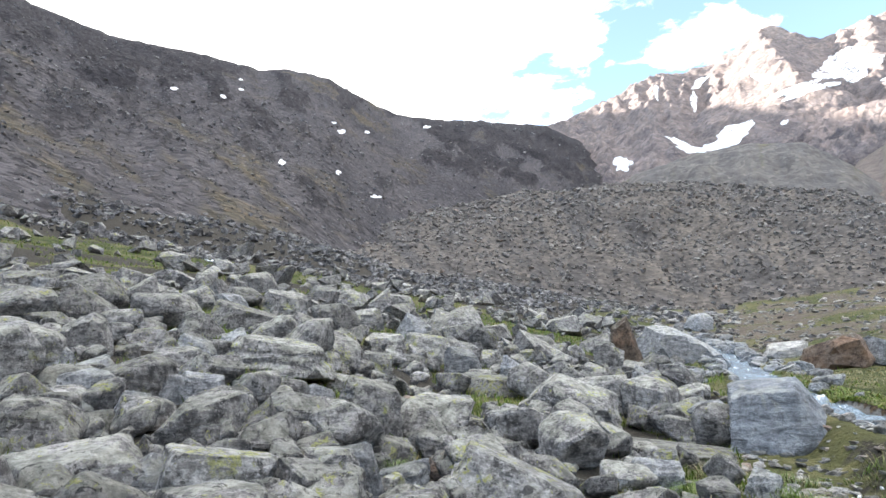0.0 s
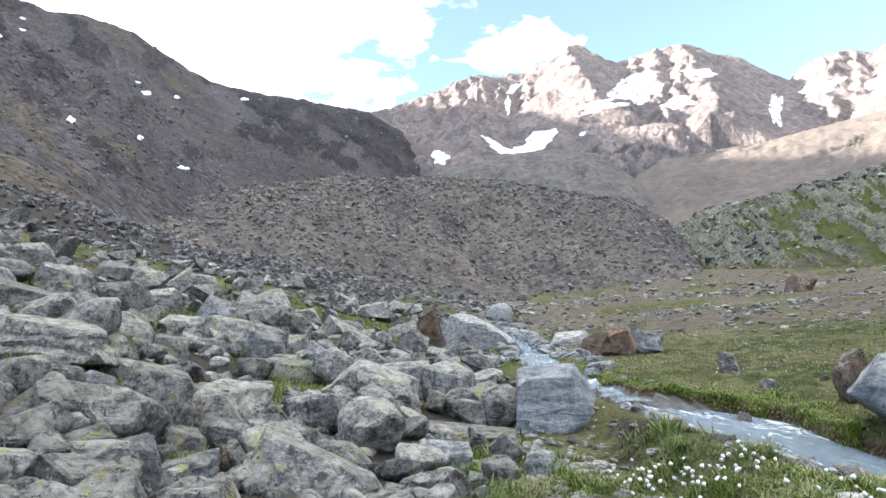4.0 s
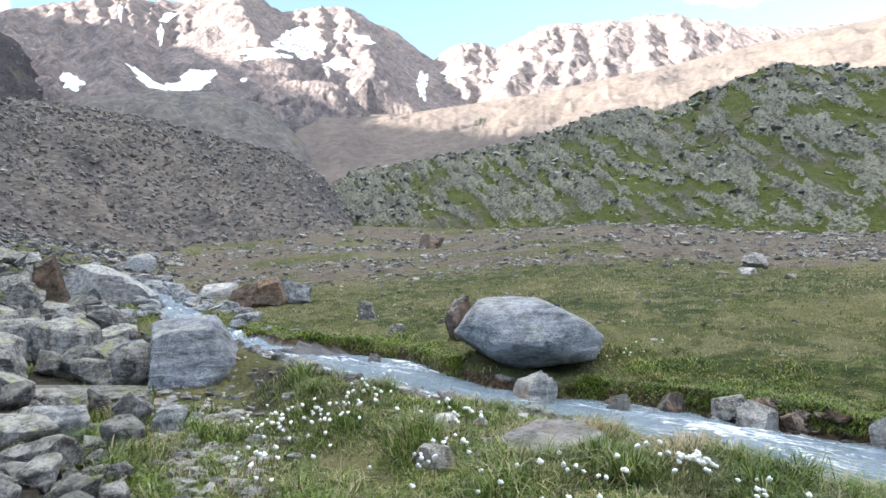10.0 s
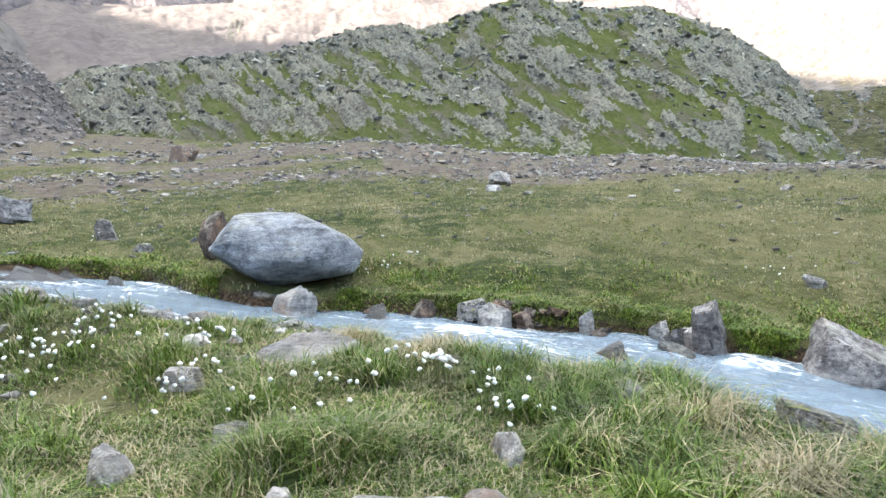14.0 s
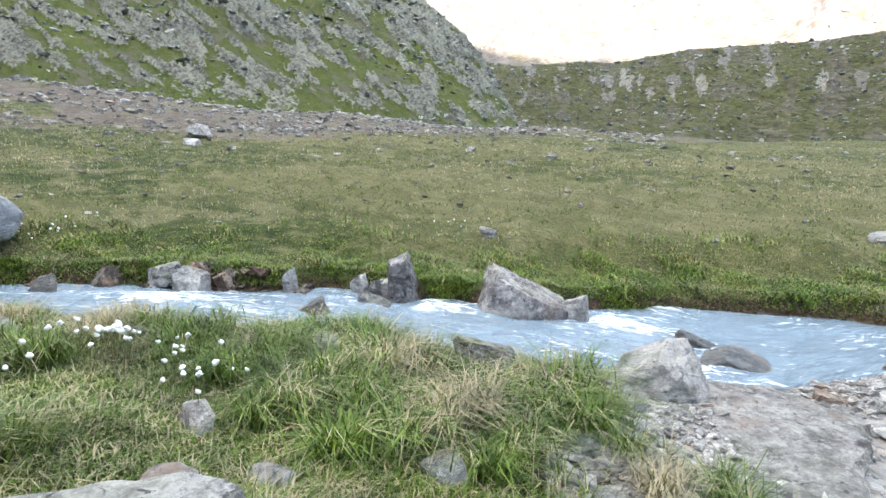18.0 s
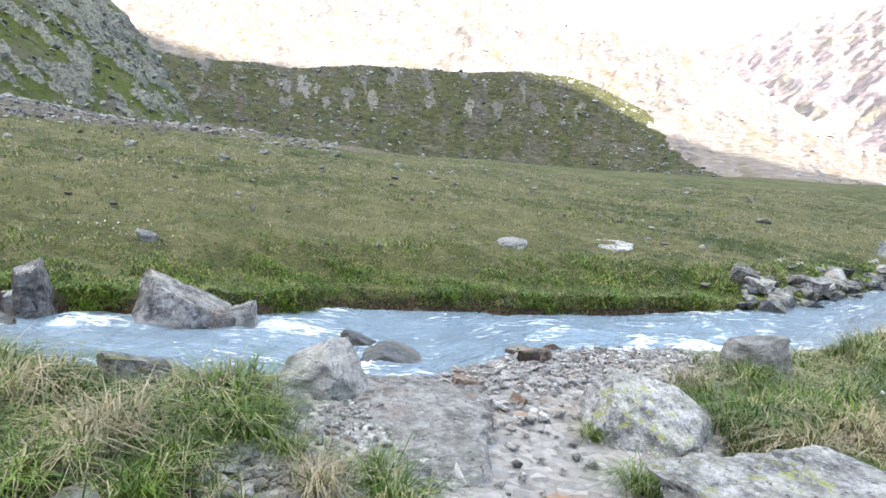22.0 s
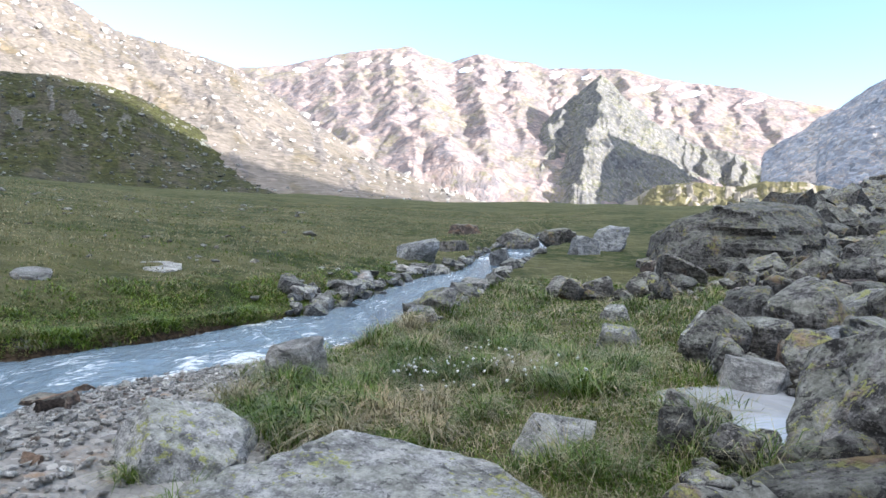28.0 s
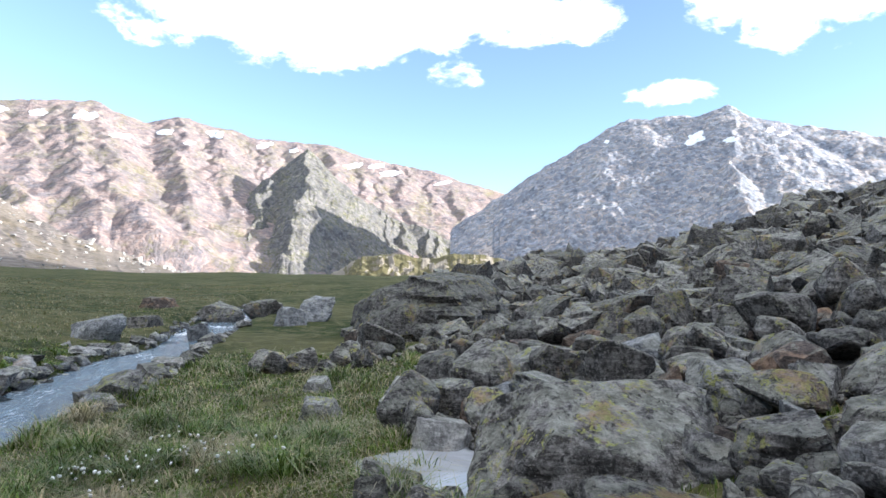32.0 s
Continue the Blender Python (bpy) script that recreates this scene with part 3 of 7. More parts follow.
def land(x, y, fine=True):
    """Height of the ground and the share of stream bed at each place."""
    shape = np.shape(x)
    x, y = np.ravel(np.asarray(x, float)), np.ravel(np.asarray(y, float))
    az, r = to_polar(x, y)
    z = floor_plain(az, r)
    amp = smooth(1.0, 10, r) * 0.10 + smooth(15, 90, r) * 0.5 + smooth(90, 500, r) * 2.5
    z = z + amp * fbm(x / (3 + r * 0.12), y / (3 + r * 0.12), 3, 5)
    if fine:
        z = z + 0.035 * fbm(x * 1.6, y * 1.6, 3, 9) * np.clip(r / 3, 0.4, 1)
    near, far, level = stream_at(az)
    wob = 0.14 * fbm(x * 0.9, y * 0.9, 3, 31)
    near, far = near + wob, far + wob * 1.3 + 0.22 * smooth(-150, -140, az) * fbm(x * 0.45, y * 0.45, 2, 33)
    # hummocks of the meadow
    if fine:
        z = z + smooth(far, far + 1.0, r) * smooth(70, 25, r) * (az < -20) * (0.11 * fbm(x * 0.75, y * 0.75, 3, 35) + 0.05 * fbm(x * 2.2, y * 2.2, 2, 36))
    ends = smooth(-24.5, -26.5, az) * smooth(-171, -169, az)
    # near bank shelves down to the water, far bank is a cut turf edge
    gn = near - r
    bank_n = level + 0.02 + 0.12 * np.clip(gn, 0, 3)
    t = smooth(0.0, 2.4, gn)
    z = np.where((gn > 0) & (gn < 2.4), (bank_n * (1 - t) + z * t) * ends + z * (1 - ends), z)
    gf = r - far
    reach = 1.2 + 0.08 * far
    rise = 0.10 * smooth(-150, -140, az) + 0.12
    bank_f = level - 0.05 + (rise + 0.05) * smooth(-0.03, 0.24, gf)
    t = smooth(0.1, 1.0, gf / reach)
    z = np.where((gf >= 0) & (gf < reach), (bank_f * (1 - t) + np.maximum(z, level + rise) * t) * ends + z * (1 - ends), z)
    inside = (gn <= 0) & (gf <= 0)
    mid = np.clip(np.minimum(-gn, -gf) / 0.5, 0, 1)
    z = np.where(inside, (level - 0.05 - 0.22 * mid) * ends + z * (1 - ends), z)
    bed = np.where(inside, ends, 0)
    # the upper run comes down almost straight towards the stand
    mid_az, lev = upper_run(r)
    off = np.abs(np.radians(az - mid_az)) * r - UPPER_HALF - 0.2 * fbm(x * 0.8, y * 0.8, 2, 37)
    here = smooth(9.0, 10.0, r) * smooth(64, 60, r) * (np.abs(az - mid_az) < 25)
    cut = np.where(off < 0, lev - 0.14, (lev + 0.10) * (1 - smooth(0.2, 1.6, off)) + z * smooth(0.2, 1.6, off))
    cut = np.where((off >= 0) & (off < 0.2), lev - 0.14 + 0.24 * off / 0.2, cut)
    z = z * (1 - here) + cut * here
    bed = np.maximum(bed, here * (off < 0))
    for px_, py_, pr, level_ in POOLS:
        d = np.hypot(x - px_, y - py_) / pr + 0.25 * fbm(x * 1.5, y * 1.5, 3, 91)
        z = z + (np.maximum(z, level_ + 0.04) - z) * smooth(4.2, 1.6, d)
        z = z * smooth(0.75, 1.25, d) + (level_ - 0.12) * (1 - smooth(0.75, 1.25, d))
        bed = np.maximum(bed, 1 - smooth(0.8, 1.0, d))
    return z.reshape(shape), bed.reshape(shape)


# ---- mesh helpers ----
def sheet(name, xs, ys, zs, mat, masks=None, closed=False):
    """A grid of heights as one object. Rows run along the bearing, columns outwards."""
    n, m = xs.shape
    v = np.stack([xs, ys, zs], -1).reshape(-1, 3).astype(np.float32)
    i = np.arange(n if closed else n - 1)[:, None]
    j = np.arange(m - 1)[None]
    k = (i + 1) % n
    q = np.stack([i * m + j, i * m + j + 1, k * m + j + 1, k * m + j], -1).reshape(-1, 4)
    return raw(name, v, q, mat, masks)


def raw(name, v, q, mat, masks=None, flat=False):
    """An object from arrays of corners and of faces with equal numbers of corners."""
    me = bpy.data.meshes.new(name)
    c = q.shape[1]
    me.vertices.add(len(v))
    me.vertices.foreach_set("co", np.ascontiguousarray(v, np.float32).ravel())
    me.loops.add(q.size)
    me.loops.foreach_set("vertex_index", np.ascontiguousarray(q, np.int32).ravel())
    me.polygons.add(len(q))
    me.polygons.foreach_set("loop_start", np.arange(0, q.size, c, dtype=np.int32))
    me.polygons.foreach_set("loop_total", np.full(len(q), c, np.int32))
    me.polygons.foreach_set("use_smooth", np.full(len(q), not flat, bool))
    me.update(calc_edges=True)
    for key, val in (masks or {}).items():
        a = me.attributes.new(key, "FLOAT", "POINT")
        a.data.foreach_set("value", np.ascontiguousarray(val, np.float32).ravel())
    me.materials.append(mat)
    return new(name, me)


def keyed(az, pairs):
    k = np.array(pairs, float)
    k = k[np.argsort(k[:, 0])]
    return np.interp(az, k[:, 0], k[:, 1])


def ridge(name, mat, az0, az1, step, crest, dist, foot, power=1.2, rough=0.05, grain=0.16, sharp=0.5, seed=0, rings=70, jag=0.25, foot_z=None, back=0.7, gully=0.0, dip=90.0, crag=None, sway=0.0):
    """A mountain flank that rises from its foot to its crest line and falls off behind. crest: bearing and elevation in degrees; dist, foot: bearing and radius."""
    naz = int(abs(az1 - az0) / step) + 1
    s = np.concatenate([np.linspace(-0.06, 1, rings), 1 + np.geomspace(0.02, 0.5, 12)])
    az = np.linspace(az0, az1, naz)[:, None]
    r1, r0 = keyed(az, dist), keyed(az, foot)
    r = r0 + (r1 - r0) * s[None]
    a = np.radians(az)
    x, y = -np.sin(a) * r, np.cos(a) * r
    jagged = jag * (fbm(az * 0.9, az * 0 + seed, 5, seed + 3, 0.6))
    zc = EYE_Z + r1 * np.tan(np.radians(keyed(az, crest) + jagged))
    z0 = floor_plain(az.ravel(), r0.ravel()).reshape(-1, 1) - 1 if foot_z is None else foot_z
    z0 = np.minimum(z0, zc)
    up = np.clip(s, 0, 1)[None]
    # the face follows the crest's broad run, its teeth stay near the top
    half = max(2, int(3.5 / step))
    bell = np.exp(-np.linspace(-2, 2, 2 * half + 1) ** 2)
    broad = np.minimum(zc, np.convolve(np.pad(zc.ravel(), half, mode="edge"), bell / bell.sum(), mode="valid").reshape(-1, 1))
    z = z0 + (np.maximum(broad, z0) - z0) * up ** power + (zc - np.maximum(broad, z0)) * smooth(0.35, 1.0, up)
    z = np.where(s < 0, z0 - (r0 - r) * 0.3, z)
    z = np.where(s > 1, zc - (r - r1) * back, z)
    span = np.maximum(zc - z0, 0.0)
    wl = grain * r1
    warp = fbm(x / wl, y / wl, 3, seed + 50) * 0.6
    big = fbm(x / wl + warp, y / wl - warp, 6, seed + 11, 0.55, True)
    soft = fbm(x / wl * 1.7, y / wl * 1.7, 4, seed + 21)
    body = np.clip(up * (1.02 - up) * 4.2, 0.08, 1) * np.clip((s[None] + 0.06) * 8, 0, 1)
    z = z + rough * span * body * (sharp * big + (1 - sharp) * soft)
    if gully:
        z = z + gully * span * body * fbm(az * 0.22 + 1.6 * warp + up * 0.9, up * 1.6 - az * 0.05, 5, seed + 77, 0.55, True)
    # bearing and rise turned into the run of the layers or of the fall line
    e = np.degrees(np.arctan2(z - EYE_Z, r))
    cd, sd = math.cos(radians(dip)), math.sin(radians(dip))
    run, side = -az * cd - e * sd, -az * sd + e * cd
    rocky = np.zeros_like(z)
    if crag:
        high, along, across, cover, lift = crag        # height in degrees, waves a degree, share of rock, more of it higher up
        field = fbm(run * along + 0.5 * warp, side * across + 0.5 * warp, 4, seed + 91, 0.55) + cover + lift * (up - 0.5) + sway * fbm(run * along * 0.22, side * across * 0.22, 3, seed + 93) + 0 * z
        rocky = smooth(-0.08, 0.22, field) * np.clip((s[None] + 0.02) * 12, 0, 1)
        teeth = fbm(run * along * 2.6, side * across * 2.6, 5, seed + 95, 0.6, True)
        z = z + np.radians(high) * r * rocky * (0.2 + 0.8 * teeth) * smooth(1.0, 0.8, s[None] + 0 * z)
    return sheet(name, x, y, z, mat, {"run": run, "side": side, "crag": rocky})


def massif(name, mat, az0, az1, step, crest, dist, foot, foot_z, spurs, pitch, face, apron, seed, rings=140, every=3.0, jag=0.3, dip=60.0, rough=1.0, bare=0.6, back=0.6):
    """A mountain built from its crest and the spurs that run down from it: faces fall off on both sides of each line, scree aprons fill the foot.
    crest: bearing and elevation; spurs: bearings and elevations from the crest down; pitch, face, apron: slopes of the spurs, the faces and the scree."""
    m_rng = np.random.default_rng(seed)
    naz = int(abs(az1 - az0) / step) + 1
    u = np.concatenate([np.linspace(-0.05, 1, rings), 1 + np.geomspace(0.015, 0.25, 10)])
    az = np.linspace(az0, az1, naz)[:, None]
    r1, r0 = keyed(az, dist), keyed(az, foot)
    r = r0 + (r1 - r0) * u[None]
    a = np.radians(az)
    x, y = -np.sin(a) * r, np.cos(a) * r
    size = float(np.mean(r1))
    wl = 0.05 * size
    wx = x + 0.35 * wl * fbm(x / wl, y / wl, 4, seed + 1)
    wy = y + 0.35 * wl * fbm(x / wl + 31.7, y / wl - 12.3, 4, seed + 2)

    def spot(b, e, rr):
        return np.array((-math.sin(radians(b)) * rr, math.cos(radians(b)) * rr, EYE_Z + rr * math.tan(radians(e)), b))

    bears = np.arange(min(az0, az1), max(az0, az1) + 0.01, 0.55)
    teeth = jag * fbm(bears * 0.8, bears * 0 + seed, 4, seed + 3, 0.6)
    top = [spot(b, float(keyed(b, crest)) + t, float(keyed(b, dist))) for b, t in zip(bears, teeth)]
    lines = [(top, 1.0)]

    def descend(points):
        b0, e0 = points[0]
        rr = float(keyed(b0, dist))
        zc = rr * math.tan(radians(float(keyed(b0, crest))))
        out = [spot(b0, float(keyed(b0, crest)), rr)]
        for b, e in points[1:]:
            k = (zc - pitch * rr) / (math.tan(radians(e)) - pitch)
            out.append(spot(b, e, max(min(k, rr * 0.995), float(keyed(b, foot)))))
        return out

    for line in spurs:
        lines.append((descend(line), 1.0))
    b = min(az0, az1) + every * 0.5
    while b < max(az0, az1):
        e = float(keyed(b, crest))
        low = math.degrees(math.atan2(foot_z, float(keyed(b, foot)))) if foot_z is not None else 8.0
        way, line = m_rng.normal() * 0.5, [(b, e)]
        for k in range(1, 4):
            way += m_rng.normal() * 0.5
            line.append((b + way * k * 0.7, e - (e - low) * k * m_rng.uniform(0.2, 0.26)))
        lines.append((descend(line), 1.15))
        b += every * m_rng.uniform(0.6, 1.4)
    z = np.full(r.shape, -1e4)
    bearing = az[:, 0]
    for line, steep_ in lines:
        for p_, q_ in zip(line[:-1], line[1:]):
            lo, hi = min(p_[3], q_[3]) - 11, max(p_[3], q_[3]) + 11
            cols = np.flatnonzero((bearing > lo) & (bearing < hi))
            if not len(cols):
                continue
            c0, c1 = cols[0], cols[-1] + 1
            d = q_[:2] - p_[:2]
            t = np.clip(((wx[c0:c1] - p_[0]) * d[0] + (wy[c0:c1] - p_[1]) * d[1]) / (d @ d + 1e-9), 0, 1)
            gap = np.hypot(wx[c0:c1] - p_[0] - t * d[0], wy[c0:c1] - p_[1] - t * d[1])
            z[c0:c1] = np.maximum(z[c0:c1], p_[2] + (q_[2] - p_[2]) * t - face * steep_ * gap)
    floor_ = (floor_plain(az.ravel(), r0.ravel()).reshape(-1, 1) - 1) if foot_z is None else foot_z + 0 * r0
    z = z + rough * 0.010 * size * (fbm(x / (0.4 * wl), y / (0.4 * wl), 5, seed + 5, 0.55, True) - 0.35) * np.clip(1.15 - np.clip(u, 0, 1)[None] ** 6, 0, 1)
    scree = floor_ + apron * np.clip(r - r0, 0, None) ** 1.04 + 0.004 * size * fbm(x / wl, y / wl, 4, seed + 7)
    scree = np.minimum(scree, EYE_Z + r1 * np.tan(np.radians(keyed(az, crest))) - 6 - 0.2 * np.clip(r1 - r, 0, 60))
    z = np.where(u[None] > 1, np.minimum(z, EYE_Z + r1 * np.tan(np.radians(keyed(az, crest))) - (r - r1) * back), z)
    rocky = smooth(-0.004 * size, 0.010 * size, z - scree)
    z = np.where(u[None] > 1, z, np.maximum(z, scree))
    z = np.where(u[None] < 0, floor_ - (r0 - r) * 0.3, z)
    e = np.degrees(np.arctan2(z - EYE_Z, r))
    cd, sd = math.cos(radians(dip)), math.sin(radians(dip))
    return sheet(name, x, y, z, mat, {"run": -az * cd - e * sd, "side": -az * sd + e * cd, "crag": 0.08 + bare * rocky})

# ---- the land ----
def ground_masks(x, y):
    az, r = to_polar(x.ravel(), y.ravel())
    xr, yr = x.ravel(), y.ravel()
    n1 = fbm(xr / 2.5, yr / 2.5, 4, 61)
    n2 = fbm(xr / 14, yr / 14, 4, 62)
    n3 = fbm(xr / 5, yr / 5, 3, 66)
    near, far, level = stream_at(az)
    ax = az + (9 * n3 + 6 * n1) * smooth(1, 4, r)
    far = np.where(az < -169.5, 22.0 + 6 * n3, far)
    across = (r > far) & (az < -19) & (ax > -186)
    # meadow beyond the stream, thinning into heather and stones up the valley
    edge = keyed(ax, ((-18, 16), (-28, 22), (-40, 26), (-60, 24), (-80, 24), (-100, 34), (-120, 75), (-140, 300), (-175, 300)))
    meadow = np.where(across, 1 - smooth(0.75, 1.5, r / edge + 0.5 * n2 + 0.3 * n1), 0.0)
    bank = np.where(~across & (ax < -19) & (ax > -104) & (r < near), 0.72 + 0.6 * n1, 0)
    bank = np.maximum(bank, np.where(~across & (ax < -143) & (ax > -186) & (r < near), 0.75 + 0.5 * n1, 0))
    patch = np.where((ax > -19) | (ax < -172), smooth(-0.12, 0.25, n1 + 0.5 * n2), 0) * smooth(60, 30, r)
    strip = smooth(18, 25, r) * smooth(50, 36, r) * (az > -24) * smooth(-0.3, 0.15, n2 + 0.5 * n1)
    grass = np.clip(np.maximum.reduce([meadow, bank, patch, strip]), 0, 1) * np.where((az < -20) & (az > -155), smooth(0.05, 0.22, np.abs(r - far)), 1)
    upland = np.where(r > 150, smooth(-95, -110, az) * 0.9, 0)
    grass = np.maximum(grass, upland)
    grass = np.maximum(grass, np.where((az > -62) & (az < -12) & (r > 22), 0.95 * smooth(0.0, 0.22, n2 + 0.45 * n3 + 0.25 * n1), 0))
    grass = np.maximum(grass, np.where(az < -222, 0.55 + 0.7 * n1, 0) * smooth(60, 25, r))
    grass = np.clip(np.maximum(grass, smooth(2.9, 2.1, r + 0.5 * n1) * (0.7 + 0.6 * n1)), 0, 1)
    heath = np.where(across, smooth(0.8, 1.2, r / edge + 0.25 * n2) * smooth(-150, -120, az), 0)
    # Gravel thins among the boulders, leaving the shade-dark soil between them.
    stony = np.clip(0.28 + 0.5 * n1 - np.where((ax > -20) | (ax < -172), 0.25, 0), 0, 1)
    gravel = smooth(-104, -110, ax) * smooth(-147, -139, ax) * (r < near)
    gravel = gravel * smooth(2.2, 3.0, r + 0.6 * n1)
    stony, grass = np.maximum(stony, gravel), grass * (1 - gravel)
    wob = 0.14 * fbm(xr * 0.9, yr * 0.9, 3, 31)
    rim = r - (stream_at(az)[1] + wob * 1.3 + 0.22 * smooth(-150, -140, az) * fbm(xr * 0.45, yr * 0.45, 2, 33))
    cut = smooth(-0.12, -0.02, rim) * smooth(0.2, 0.08, rim) * (az < -22) * (az > -158)
    return grass, heath, stony, cut


bear = np.concatenate([np.linspace(38, -222, 800), np.linspace(-225, -319, 22)])
rings_ = np.concatenate([[0.05, 0.4], np.geomspace(0.8, 80, 300), np.geomspace(84, 4900, 60)])
a_ = np.radians(bear)[:, None]
gx, gy = -np.sin(a_) * rings_[None], np.cos(a_) * rings_[None]
gz, gb = land(gx, gy)
g_, h_, s_, c_ = ground_masks(gx, gy)
ground = sheet("ground", gx, gy, gz, M_GROUND, {"grass": g_, "heath": h_, "stony": s_, "cut": c_, "bed": gb.ravel()}, closed=True)
tagged(ground, "valley floor of turf, heather, gravel and stony soil", "ground", kind="structure")

# the stream's surface
def stream_sheet():
    fine_az = np.linspace(-25.4, -169.4, 730)
    near, far, level = stream_at(fine_az)
    s = np.linspace(-0.12, 1.16, 52)
    r = near[:, None] + (far - near)[:, None] * s[None]
    a = np.radians(fine_az)[:, None]
    x, y = -np.sin(a) * r, np.cos(a) * r
    z = level[:, None] + 0 * x
    chop = fbm(x * 1.1, y * 1.1, 4, 71)
    rough_ = 0.35 + 0.65 * smooth(-0.15, 0.5, fbm(x * 0.35, y * 0.35, 2, 73))
    rough_ = rough_ * (0.72 + 0.28 * smooth(-75, -105, fine_az))[:, None]
    flow_u = np.cumsum(np.r_[0, np.hypot(np.diff(x[:, 22]), np.diff(y[:, 22]))])[:, None] + 0 * x
    flow_v = (far - near)[:, None] * s[None]
    stand = fbm(flow_u * 0.9 + 0.8 * chop, flow_v * 0.8, 3, 74, ridged=True)
    z = z + 0.06 * chop * rough_ + 0.055 * stand * rough_ + 0.02 * fbm(x * 5, y * 5, 3, 75, ridged=True) * rough_
    froth = np.clip(rough_ * (0.25 + 0.9 * chop + 0.75 * stand), 0, 1)
    ob = sheet("stream_water", x, y, z, M_WATER, {"froth": froth, "along": flow_u, "across": flow_v})
    return tagged(ob, "milky blue glacial stream with white rapids", "stream", kind="structure")


stream = stream_sheet()


def cascade_sheet():
    """The narrow upper run of the stream, coming down the valley towards the stand."""
    r = np.geomspace(8.9, 62, 260)[:, None]
    mid, level = upper_run(r)
    u = np.linspace(-1.25, 1.25, 22)[None]
    a = np.radians(mid) + u * UPPER_HALF / r
    x, y = -np.sin(a) * r, np.cos(a) * r
    chop = fbm(x * 1.4, y * 1.4, 4, 171)
    z = level + 0.06 * chop + 0.05 * fbm(r * 1.2 + 0 * u, u * 1.5 + 0 * r, 3, 173, ridged=True)
    ob = sheet("stream_water", x, y, z, M_WATER, {"froth": np.clip(0.2 + 0.8 * chop, 0, 1), "along": r + 0 * u, "across": u * UPPER_HALF + 0 * r})
    return tagged(ob, "narrow white cascade of the upper stream between stones", "stream", kind="structure")


cascade = cascade_sheet()

